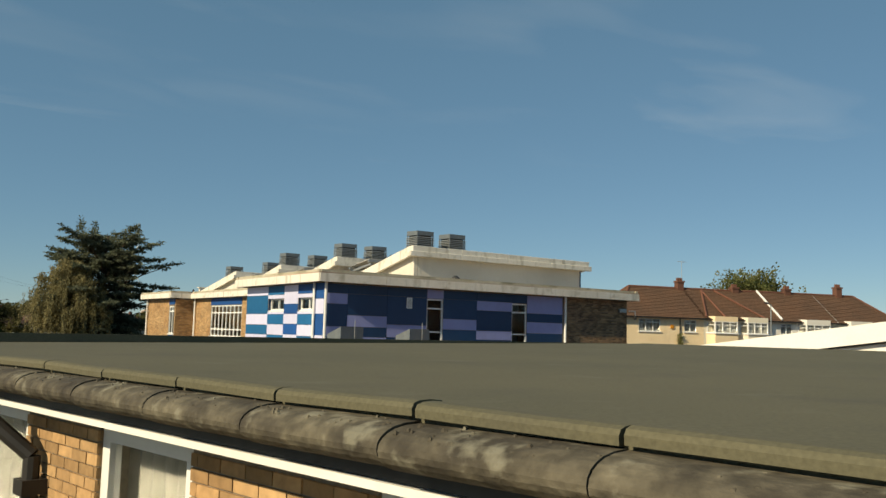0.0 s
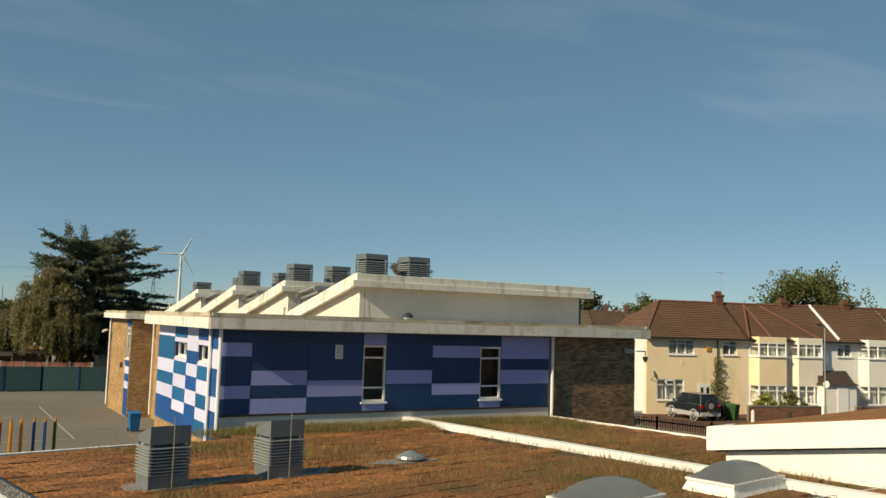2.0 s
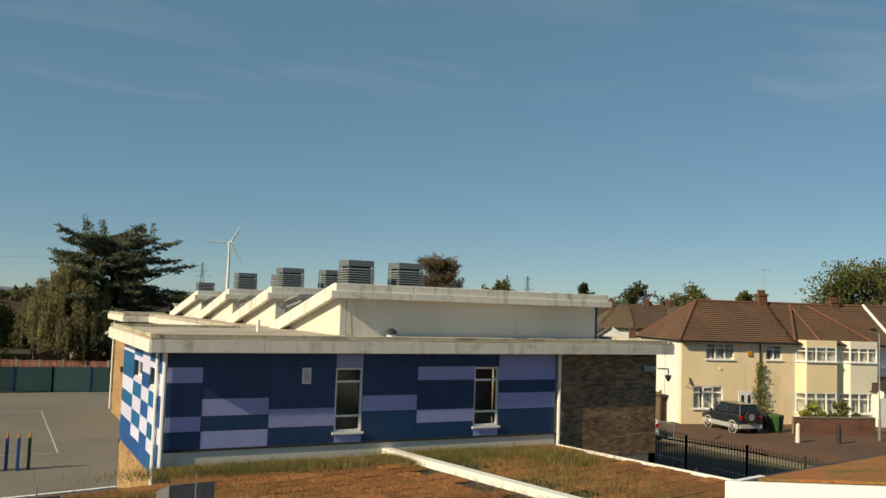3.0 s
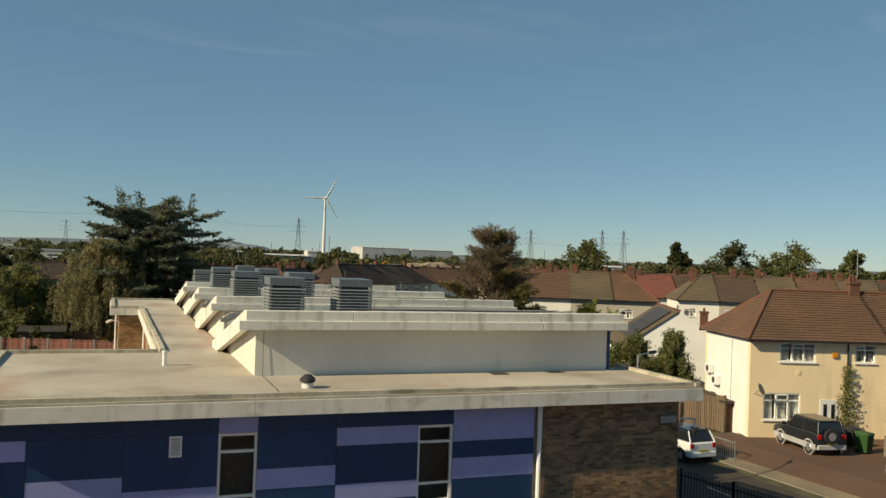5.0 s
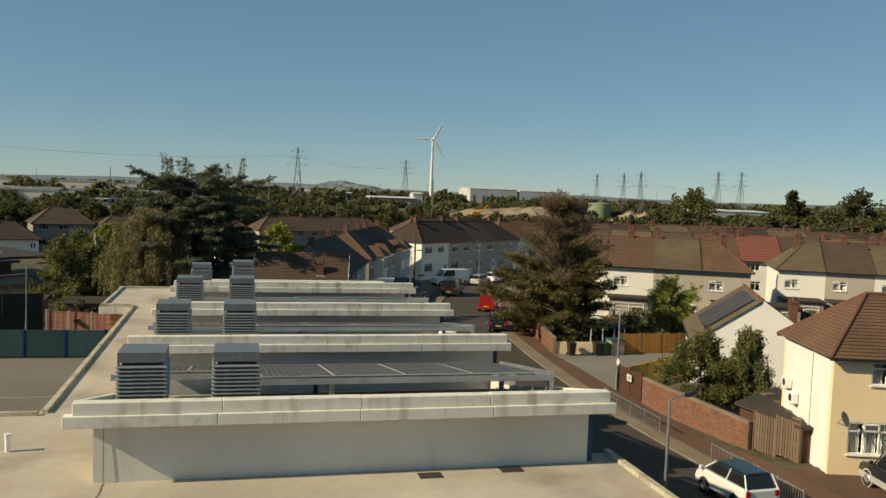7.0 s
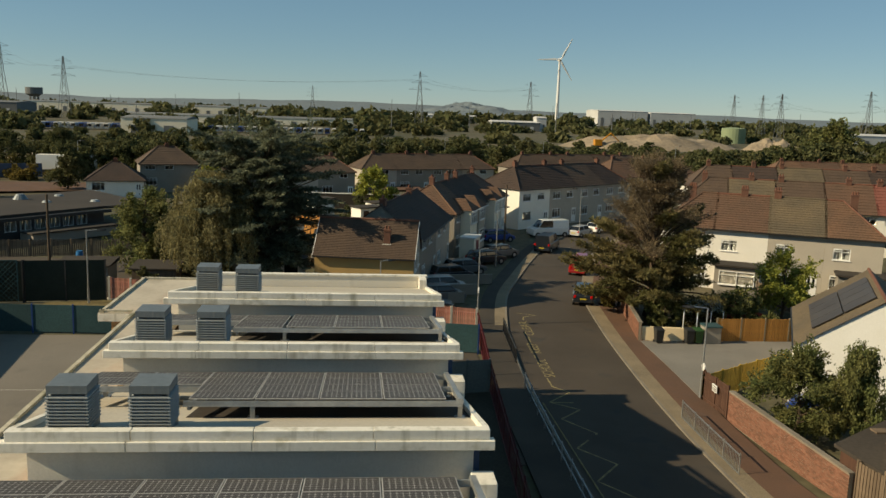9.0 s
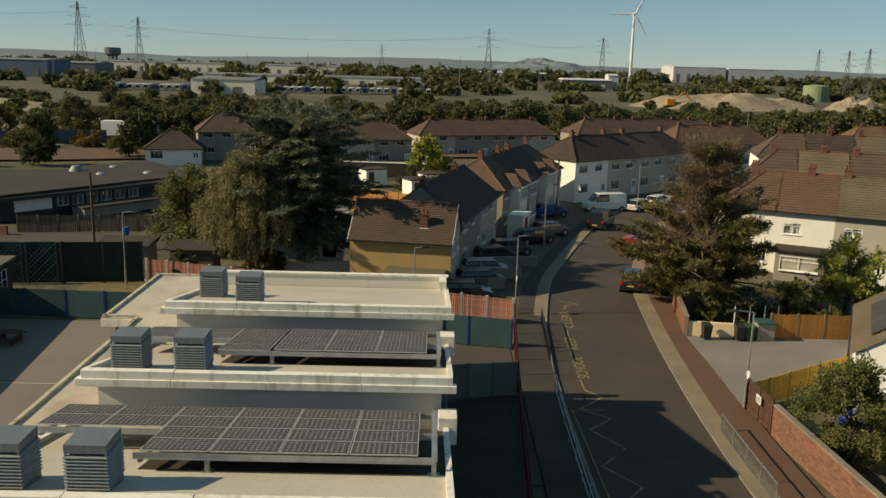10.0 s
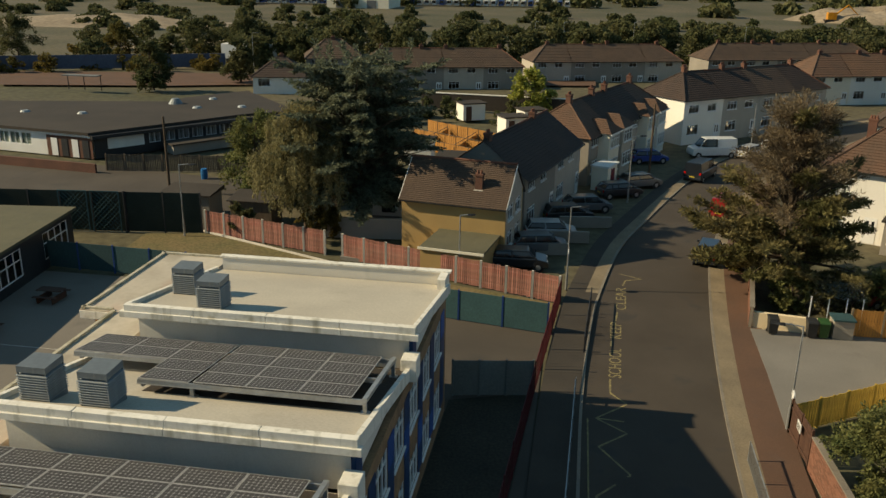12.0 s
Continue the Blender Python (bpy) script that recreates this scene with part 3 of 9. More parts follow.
def cladding(parent, m, cols, grid, t=0.03, gap=0.012):
    """Cladding panels on the plane y = 0 of m; cols are the upright joints, grid gives each column's (z0, z1, colour)."""
    for (a, b), col in zip(zip(cols, cols[1:]), grid):
        for z0, z1, c in col:
            part("cladding_panel", Form(m).box(a + gap / 2, -t, z0 + gap / 2, b - gap / 2, 0.0, z1 - gap / 2), c, parent)


# front wall with two tall windows
F0 = Matrix.Translation((15.1, WY, 0))
wins = [(4.75, 3.65, 5.6, 5.5), (9.4, 3.65, 10.3, 5.5)]
part("front_wall", wall_form(Form(F0), 0, 16.9, 0.0, 5.95, 0.0, 0.3, wins), "mortar", school)
N, Lc = "navy", "lilac"
z = [3.35, 3.82, 4.22, 4.68, 5.11, 5.53, 5.90]
front_cols = [0.02, 0.95, 2.8, 4.75, 5.6, 7.4, 9.4, 10.3, 12.5]
front = [
    [(z[0], z[1], N), (z[1], z[2], Lc), (z[2], z[4], N), (z[4], z[5], Lc), (z[5], z[6], N)],
    [(z[0], z[1], Lc), (z[1], z[2], N), (z[2], z[3], Lc), (z[3], z[5], N), (z[5], z[6], N)],
    [(z[0], z[1] + 0.02, N), (z[1] + 0.02, 4.36, Lc), (4.36, z[5], N), (z[5], z[6], N)],
    [(z[0], 3.64, Lc), (z[5] - 0.02, z[6], Lc)],
    [(z[0], z[2], N), (z[2], z[3], Lc), (z[3], z[5], N), (z[5], z[6], N)],
    [(z[0], z[1], N), (z[1], z[2], Lc), (z[2], z[4], N), (z[4], z[5], Lc), (z[5], z[6], N)],
    [(z[0], 3.64, Lc), (z[5] - 0.02, z[6], N)],
    [(z[0], z[2] - 0.05, N), (z[2] - 0.05, z[3], Lc), (z[3], 5.08, N), (5.08, z[6], Lc)],
]
cladding(school, F0, front_cols, front)
part("plinth", Form(F0).box(0, -0.05, 2.6, 12.5, -0.004, 3.33), "render_w", school, "grey rendered plinth under the cladding")
part("flashing", Form(F0).box(-0.03, -0.09, 3.30, 12.55, -0.031, 3.345), "dkmetal", school)
for w in wins:
    window(school, F0, w[0], w[1], w[2] - w[0], w[3] - w[1], cols=(), transom=0.22, back="", sill=True)
    g = Form(F0).box(w[0] + 0.06, 0.03, w[1] + 0.42, w[2] - 0.06, 0.09, w[1] + 0.48)
    part("glazing_bar", g, "upvc", school)
part("back_board", Form(F0).box(4.4, 1.2, 3.0, 10.8, 1.26, 5.9), "blind", school)
part("wall_vent", Form(F0).box(3.72, -0.07, 5.05, 3.98, -0.032, 5.50), "upvc", school, "small white louvred wall vent")
g = Form(F0)
for k in range(8):
    g.box(3.755, -0.082, 5.10 + k * 0.047, 3.945, -0.071, 5.125 + k * 0.047)
part("vent_louvre", g, "galv", school)
part("downpipe", Form().tube((27.72, WY - 0.1, 2.9), (27.72, WY - 0.1, 5.95), 0.06), "upvc", school, "white downpipe")
part("downpipe", Form().tube((15.03, WY - 0.12, 2.6), (15.03, WY - 0.12, 5.95), 0.06), "upvc", school, "white downpipe")
brick_face(school, Matrix.Translation((27.85, WY, 2.45)), 4.17, 3.45, material="brick_old", parts_left=190)
part("wall_box", Form().chamfer(31.35, WY - 0.16, 5.33, 31.85, WY - 0.01, 5.52), "galv", school, "grey junction box on the brick")
cam_arm = part("cctv_arm", Form().tube((32.0, WY - 0.1, 5.42), (32.35, WY - 0.25, 5.42), 0.025).tube((32.35, WY - 0.25, 5.42), (32.35, WY - 0.25, 5.2), 0.025), "white_s", school)
part("camera_dome", Form().tube((32.35, WY - 0.25, 5.2), (32.35, WY - 0.25, 5.08), 0.11, 0.09).tube((32.35, WY - 0.25, 5.08), (32.35, WY - 0.25, 4.98), 0.085, 0.03), "dkmetal", cam_arm)

# east flank along the road
E0 = Matrix.Translation((32.0, WY, 0)) @ pose(0, 0, 0, 0, 0, 90)
east_holes = []
for k in range(11):
    a = 4.4 + k * 2.6
    east_holes += [(a, 3.75, a + 1.7, 5.35), (a, 0.95, a + 1.7, 2.4)]
part("east_wall", wall_form(Form(E0), 0, 33.6, 0, 5.95, 0.0, 0.3, east_holes), "brick_old", school, "brick flank along the road")
for k, h in enumerate(east_holes):
    window(school, E0, h[0], h[1], h[2] - h[0], h[3] - h[1], cols=(0.33, 0.66), transom=0.3, back="blind" if k % 3 else "", sill=True)
ec = []
for k in range(12):
    a = 4.4 + k * 2.6
    ec.append((a - 0.9, a))
for k, (a, b) in enumerate(ec):
    for j in range(4):
        part("cladding_panel", Form(E0).box(a + 0.02, -0.03, 0.9 + j * 1.15, b - 0.02, -0.001, 2.03 + j * 1.15), ("navy", "navy", "blue", "navy")[(j + k) % 4], school)

# west side: near wing, recessed wall, far wing
W0 = Matrix.Translation((15.1, 37.95, 0)) @ pose(0, 0, 0, 0, 0, -90)
ww = [(2.52, 4.80, 4.2, 5.36), (5.62, 4.80, 7.18, 5.36)]
part("west_wall", wall_form(Form(W0), 0, 8.1, 0, 5.95, 0, 0.3, ww), "mortar", school)
P_, T_, B_ = "pale", "teal", "blue"
west = [
    [(2.47, 3.32, B_), (3.32, 3.79, P_), (3.79, 4.22, T_), (4.22, 4.70, P_), (4.70, 5.53, T_), (5.53, 5.92, P_)],
    [(2.47, 2.96, B_), (2.96, 3.34, P_), (3.34, 3.79, T_), (3.79, 4.25, P_), (4.25, 4.69, T_), (4.69, 4.80, P_), (5.36, 5.53, P_), (5.53, 5.92, T_)],
    [(2.47, 3.35, B_), (3.35, 3.83, P_), (3.83, 4.28, B_), (4.28, 4.70, P_), (4.70, 5.12, B_), (5.12, 5.92, P_)],
    [(2.47, 2.96, T_), (2.96, 3.35, P_), (3.35, 3.79, T_), (3.79, 4.25, P_), (4.25, 4.69, T_), (4.69, 4.80, P_), (5.36, 5.53, P_), (5.53, 5.92, B_)],
    [(2.47, 3.40, B_), (3.40, 3.85, P_), (3.85, 4.70, B_), (4.70, 5.30, P_), (5.30, 5.92, B_)],
]
cladding(school, W0, [0.02, 2.5, 4.23, 5.6, 7.2, 8.08], west)
for h in ww:
    # thin navy sheets paint the recess shade onto the window sides
    for a, b in (((h[0], 0.0), (h[0] + 0.01, 0.12)), ((h[2] - 0.01, 0.0), (h[2], 0.12))):
        part("reveal_lining", Form(W0).box(a[0], a[1], h[1], b[0], b[1], h[3]), "navy", school)
    window(school, W0 @ Matrix.Translation((0, 0.09, 0)), h[0] + 0.012, h[1] + 0.06, h[2] - h[0] - 0.024, h[3] - h[1] - 0.06, cols=(0.5,), transom=0, back="", sill=True)
# added black sheet for the unlit room behind the windows
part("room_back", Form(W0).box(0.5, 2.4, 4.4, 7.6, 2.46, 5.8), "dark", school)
part("downpipe", Form(W0).tube((7.25, -0.1, 0.2), (7.25, -0.1, 5.95), 0.055), "upvc", school, "white downpipe")
part("corner_trim", Form(W0).box(8.02, -0.045, 2.45, 8.09, -0.032, 5.92), "blue", school)
brick_face(school, W0 @ Matrix.Translation((0, -0.004, 0)), 8.1, 2.42, material="brick_y")
part("return_wall", Form().box(15.4, 37.65, 0, 19.35, 37.95, 5.95), "brick_y", school)
R0 = Matrix.Translation((19.35, 58.15, 0)) @ pose(0, 0, 0, 0, 0, -90)
rh = []
for a, b in ((3.3, 8.7), (11.0, 16.4)):
    rh += [(a, 3.45, b, 5.44), (a + 1.15, 0.35, b, 1.72)]
door_hole = (3.3, 0.0, 4.35, 1.95)
part("recessed_wall", wall_form(Form(R0), 0, 20.2, 0, 5.95, 0, 0.3, rh + [door_hole]), "mortar", school)
for k, h in enumerate(rh):
    n = 8 if h[1] > 3 else 7
    window(school, R0, h[0], h[1], h[2] - h[0], h[3] - h[1], cols=tuple(i / n for i in range(1, n)), transom=0.24, back="", sill=True, t=0.07)
    if h[1] > 3:
        part("window_rail", Form(R0).box(h[0] + 0.07, 0.024, h[1] + 0.42, h[2] - 0.07, 0.09, h[1] + 0.49), "upvc", school)
        c = [h[0] + (h[2] - h[0]) * i / 5 for i in range(6)]
        cladding(school, R0, c, [[(1.98, 2.45, B_ if i % 2 else P_), (2.45, 2.92, P_ if i % 2 else B_), (2.92, 3.36, B_)] for i in range(5)])
        part("cladding_panel", Form(R0).box(h[0], -0.03, 5.47, h[2], -0.001, 5.9), "blue", school)
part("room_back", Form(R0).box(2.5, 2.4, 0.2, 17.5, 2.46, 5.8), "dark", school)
yd = part("yard_door", Form(R0).box(3.4, 0.06, 0.02, 4.25, 0.11, 1.85), "blue", school, "blue yard door in a white frame")
part("door_frame", Form(R0).box(3.3, 0.01, 0.0, 3.4, 0.13, 1.95).box(4.25, 0.01, 0.0, 4.35, 0.13, 1.95).box(3.4, 0.013, 1.85, 4.25, 0.13, 1.95), "upvc", yd)
part("door_light", Form(R0).box(3.55, 0.045, 1.0, 4.1, 0.058, 1.7), "glass", yd)
brick_face(school, R0 @ Matrix.Translation((0, -0.004, 0)), 20.2, 5.9, holes=[(3.25, 0, 8.75, 5.92), (10.95, 0, 16.45, 5.92)], material="brick_y")
N0 = Matrix.Translation((18.0, 58.15, 0))
part("notch_wall", Form(N0).box(0, 0, 0, 1.35, 0.3, 5.95), "mortar", school)
brick_face(school, N0 @ Matrix.Translation((0, -0.004, 0)), 1.35, 5.9, material="brick_y")
V0 = Matrix.Translation((18.0, 64.75, 0)) @ pose(0, 0, 0, 0, 0, -90)
vh = [(5.25, 3.5, 6.45, 5.4)]
part("far_wing_wall", wall_form(Form(V0), 0, 6.6, 0, 5.95, 0, 0.3, vh), "mortar", school)
brick_face(school, V0 @ Matrix.Translation((0, -0.004, 0)), 6.6, 5.9, holes=[(5.2, 0, 6.5, 5.92)], material="brick_y")
for h in vh:
    window(school, V0, h[0], h[1], h[2] - h[0], h[3] - h[1], cols=(0.5,), transom=0.2, back="", sill=True, t=0.07)
part("room_back", Form(V0).box(4.5, 1.4, 3.0, 6.3, 1.46, 5.8), "dark", school)
cladding(school, V0, [5.25, 6.45], [[(0.1, 1.7, B_), (1.7, 2.15, P_), (2.15, 2.6, B_), (2.6, 3.05, P_), (3.05, 3.4, B_), (5.5, 5.9, B_)]])
part("back_wall", Form().box(18.3, 64.45, 0, 31.7, 64.75, 6.0), "brick_y", school)
for x, y in ((17.95, 64.7), (19.3, 57.95)):
    part("downpipe", Form().tube((x - 0.08, y - 0.1, 0.2), (x - 0.08, y - 0.1, 5.95), 0.055), "upvc", school, "white downpipe")
for x, y in ((18.0, 60.4), (19.35, 55.6)):
    part("alarm_box", Form().chamfer(x - 0.15, y - 0.12, 2.9, x, y + 0.12, 3.2), "dkmetal", school)

# low flat roof with its white edge
outline = [(14.6, 29.45), (32.45, 29.45), (32.45, 33.4), (21.05, 33.4), (21.05, 65.2), (17.55, 65.2), (17.55, 57.85), (18.95, 57.85), (18.95, 38.25), (14.6, 38.25)]
cctv = thing("wall_camera", "white wall camera on an arm under the roof edge", "camera")
part("arm", Form().tube((18.0, 64.4, 5.05), (17.55, 64.4, 5.15), 0.035, n=8), "upvc", cctv)
part("camera_body", Form().tube((17.62, 64.4, 5.12), (17.34, 64.35, 5.0), 0.08, n=10), "upvc", cctv)
part("low_roof", Form().prism(outline, LOW - 0.35, LOW), "roof_low", school, "weathered beige flat roof with stains")


def edge_run(a, b, w=0.16, z0=LOW - 0.38, z1=LOW + 0.10, mat_name="fascia", name="fascia"):
    a, b = Vector((*a, 0)), Vector((*b, 0))
    d = (b - a).normalized()
    nrm = Vector((d.y, -d.x, 0))
    step = 3.05
    ln = (b - a).length
    k = max(1, round(ln / step))
    for i in range(k):
        p, q = a + d * (ln * i / k + 0.004), a + d * (ln * (i + 1) / k - 0.004)
        pts = [p + nrm * 0.04, q + nrm * 0.04, q - nrm * w, p - nrm * w]
        part(name, Form().prism([tuple(v) for v in pts], z0, z1 - 0.15), mat_name, school)
        pts = [p - nrm * 0.07, q - nrm * 0.07, q - nrm * (w + 0.05), p - nrm * (w + 0.05)]
        part("edge_trim", Form().prism([tuple(v) for v in pts], z1 - 0.148, z1), "edge_old", school)


for a, b in zip(outline[:3] + outline[4:], outline[1:3] + outline[4:] + outline[:1]):
    if a != b and not (a == outline[2]):
        edge_run(a, b)

# sawtooth roofs
def tooth_slope(i, y):
    """Height of roof i at y: it falls to the valley before the next one."""
    front, back = TOP[i] - 0.12, 6.36
    return front + (back - front) * (y - TOOTH[i]) / (7.35 if i < 3 else 8.2)


for i, (yf, zt) in enumerate(zip(TOOTH, TOP)):
    back = yf + (7.25 if i < 3 else 8.15)
    zb = tooth_slope(i, back)
    xl, xr = XL[i], XR[i]
    part("tooth_front_wall", Form().box(xl + 0.5, yf + 0.40, LOW - 0.3, xr - 0.45, yf + 0.65, zt - 0.42), "render_w", school, "off-white rendered upstand under the roof edge")
    slope = lambda y: tooth_slope(i, y)
    part("tooth_roof", Form().slab([(xl + 0.25, yf + 0.2, slope(yf + 0.2)), (xr - 0.2, yf + 0.2, slope(yf + 0.2)), (xr - 0.2, back, slope(back)), (xl + 0.25, back, slope(back))], 0.14), "roof_tooth", school, "pale felt roof falling to the back")
    part("soffit", Form().box(xl + 0.03, yf - 0.03, zt - 0.47, xr - 0.03, yf + 0.395, zt - 0.425), "render_w", school)
    for n, off, y0, y1, z0, z1, nm in ((4, 0.0, -0.06, 0.20, 0.49, 0.252, "fascia"), (4, 0.12, 0.01, 0.27, 0.25, 0.0, "fascia_cap")):
        xa, xb = xl + off * 1.4, xr - off
        for k in range(n):
            a, b = xa + (xb - xa) * k / n + 0.005, xa + (xb - xa) * (k + 1) / n - 0.005
            dz = random.uniform(-0.006, 0.006)
            bevel(part(nm, Form().box(a, yf + y0, zt - z0 + dz, b, yf + y1, zt - z1 + dz), "fascia", school), 0.012)
    for x in (xl + 0.17, xr - 0.28):
        part("verge_board", Form().hull([(x, yf + 0.275, zt - 0.46), (x + 0.16, yf + 0.275, zt - 0.46), (x + 0.16, yf + 0.275, zt - 0.01), (x, yf + 0.275, zt - 0.01)][::-1],
                                        [(x, back, zb - 0.34), (x + 0.16, back, zb - 0.34), (x + 0.16, back, zb + 0.12), (x, back, zb + 0.12)][::-1]), "fascia", school, "sloping white verge board")
    for x in (xl + 0.5, xr - 0.7):
        part("tooth_cheek", Form().hull([(x, yf + 0.66, LOW - 0.3), (x + 0.25, yf + 0.66, LOW - 0.3), (x + 0.25, yf + 0.66, slope(yf + 0.66) - 0.15), (x, yf + 0.66, slope(yf + 0.66) - 0.15)][::-1],
                                        [(x, back, LOW - 0.3), (x + 0.25, back, LOW - 0.3), (x + 0.25, back, zb - 0.15), (x, back, zb - 0.15)][::-1]), "render_w", school)
    part("blue_end_panel", Form().box(xr - 0.445, yf + 0.45, LOW - 0.3, xr - 0.3, yf + 1.1, zt - 0.50), "navy", school)
part("parapet", Form().box(21.4, 63.45, 6.1, 32.1, 63.7, 6.95), "render_w", school, "rendered parapet at the far end of the roof")
part("parapet_coping", Form().box(21.3, 63.40, 6.953, 32.2, 63.75, 7.03), "fascia", school)
part("parapet_return", Form().box(31.75, 62.4, 6.1, 32.1, 63.39, 7.0), "fascia", school)
for yf, xr in zip(TOOTH[1:], XR[1:]):
    bevel(part("valley_outlet_box", Form().box(xr - 0.55, yf - 0.55, 6.0, xr + 0.02, yf + 0.2, 6.86), "fascia", school), 0.02)

# small things on the low roof
cap = thing("roof_cowl", "small grey domed roof vent with a white collar", "roof vent")
part("collar", Form().tube((21.98, 30.75, LOW), (21.98, 30.75, LOW + 0.13), 0.14, n=14), "white_s", cap)
part("dome", Form().tube((21.98, 30.75, LOW + 0.15), (21.98, 30.75, LOW + 0.23), 0.19, 0.18, 14).tube((21.98, 30.75, LOW + 0.23), (21.98, 30.75, LOW + 0.32), 0.18, 0.07, 14), "dkmetal", cap)
pipe = thing("soil_pipe", "white plastic soil pipe standing on the flat roof", "pipe")
part("pipe", Form().tube((18.97, 35.1, LOW), (18.97, 35.1, LOW + 0.34), 0.06, n=10), "upvc", pipe)
part("pipe_cap", Form().tube((18.97, 35.1, LOW + 0.34), (18.97, 35.1, LOW + 0.40), 0.075, n=10), "upvc", pipe)
for x, y in ((27.55, 32.2), (29.4, 32.35)):
    o = thing("roof_patch", "thin darker felt patch on the flat roof", "felt patch")
    part("patch", Form().box(x, y, LOW + 0.002, x + 0.5, y + 0.35, LOW + 0.012), "flat_d", o)
lead = thing("lightning_tape", "dark lightning conductor tape run over the roof edge", "conductor tape")
tp_ = Form()
px = 21.2
for k in range(14):
    y0 = 29.6 + k * 0.2265
    nx_ = 21.2 + 0.012 * math.sin(k * 1.9) + 0.004 * k
    tp_.tube((px, y0, LOW + 0.012), (nx_, y0 + 0.2265, LOW + 0.012), 0.006, n=5)
    px = nx_
tp_.tube((px, 32.77, LOW + 0.012), (px, 32.79, TOP[0] - 0.48), 0.006, n=5)
part("tape", tp_, "dkmetal", lead)


# ---------------------------------------------------------------- roof ventilators
def ventilator(m, w=0.93, d=0.92, h=1.12, rows=10, hood=0.20, base=0.05, drop=-0.02):
    v = thing("roof_ventilator", "grey metal louvred roof ventilator box", "roof ventilator", "louvred ventilators on the roof", at=m)
    # near-black core stands in for the shade between the slats
    part("core", Form().box(0.085, 0.085, 0.0, w - 0.085, d - 0.085, h - hood + 0.02), "dkmetal", v)
    part("base_skirt", Form().box(0.0, 0.0, -0.5, w, d, base), "vent", v)
    part("hood", Form().hull([(0, 0, h - hood), (w, 0, h - hood), (w, d, h - hood), (0, d, h - hood)], [(0, 0, h), (w, 0, h), (w, d, h - drop), (0, d, h - drop)]), "vent", v)
    for x, y in ((0.0, 0.0), (w - 0.05, 0.0), (0.0, d - 0.05), (w - 0.05, d - 0.05)):
        part("corner_post", Form().box(x + 0.005, y + 0.005, base, x + 0.045, y + 0.045, h - hood), "vent", v)
    step = (h - hood - base - 0.05) / rows
    slat = Form()
    o, i, t, lip = -0.03, 0.055, step * 0.62, step * 0.30
    ring = lambda e, z: [(e, e, z), (w - e, e, z), (w - e, d - e, z), (e, d - e, z)]
    slat.hull(ring(o, 0), ring(o, lip))
    slat.hull(ring(o, lip), ring(i, t))
    me = slat.mesh("slat")
    for r in range(rows):
        s = part("slat", me, "vent_slat", v)
        s.location.z = base + 0.02 + r * step
    return v


first = ventilator(Matrix())
for i, yf in enumerate(TOOTH):
    for k, x in enumerate((21.43 + 0.09 * i, 23.3 + 0.12 * i)):
        y = yf + 0.78 + (1.95 if (i == 3 and k == 0) else 0.0)
        m = Matrix.Translation((x, y, tooth_slope(i, y) - 0.02))
        if i == 0 and k == 0:
            first.matrix_world = m
        else:
            copy_thing(first, m)


# ---------------------------------------------------------------- solar arrays
def solar_panel_mesh(w, d):
    f = Form().box(0, 0, 0, w, d, 0.03)
    cells, lines = Form(), Form()
    nx, ny = 12, 6
    cells.box(0.026, 0.026, 0.03, w - 0.026, d - 0.026, 0.034)
    cw, cd = (w - 0.06) / nx, (d - 0.06) / ny
    for i in range(1, nx):
        for j in range(1, ny):
            x, y = 0.03 + i * cw, 0.03 + j * cd
            k = 0.034
            lines.add([(x - k, y, 0.036), (x, y - k, 0.036), (x + k, y, 0.036), (x, y + k, 0.036)], [(0, 1, 2, 3)])
    for i in range(1, nx):
        x = 0.03 + i * cw
        lines.add([(x - 0.004, 0.03, 0.0355), (x + 0.004, 0.03, 0.0355), (x + 0.003, d - 0.03, 0.0355), (x - 0.003, d - 0.03, 0.0355)], [(0, 1, 2, 3)])
    for j in range(1, ny):
        y = 0.03 + j * cd
        lines.add([(0.03, y - 0.003, 0.0355), (w - 0.03, y - 0.003, 0.0355), (w - 0.03, y + 0.003, 0.0355), (0.03, y + 0.003, 0.0355)], [(0, 1, 2, 3)])
    out = []
    for form, mt, nm in ((f, "pvframe", "panel_frame"), (cells, "pv", "cell_sheet"), (lines, "pvline", "cell_grid")):
        me = form.mesh(nm)
        me.materials.append(M[mt])
        out.append(me)
    return out


PW, PD = 1.68, 0.995
PANEL = solar_panel_mesh(PW - 0.03, PD - 0.03)


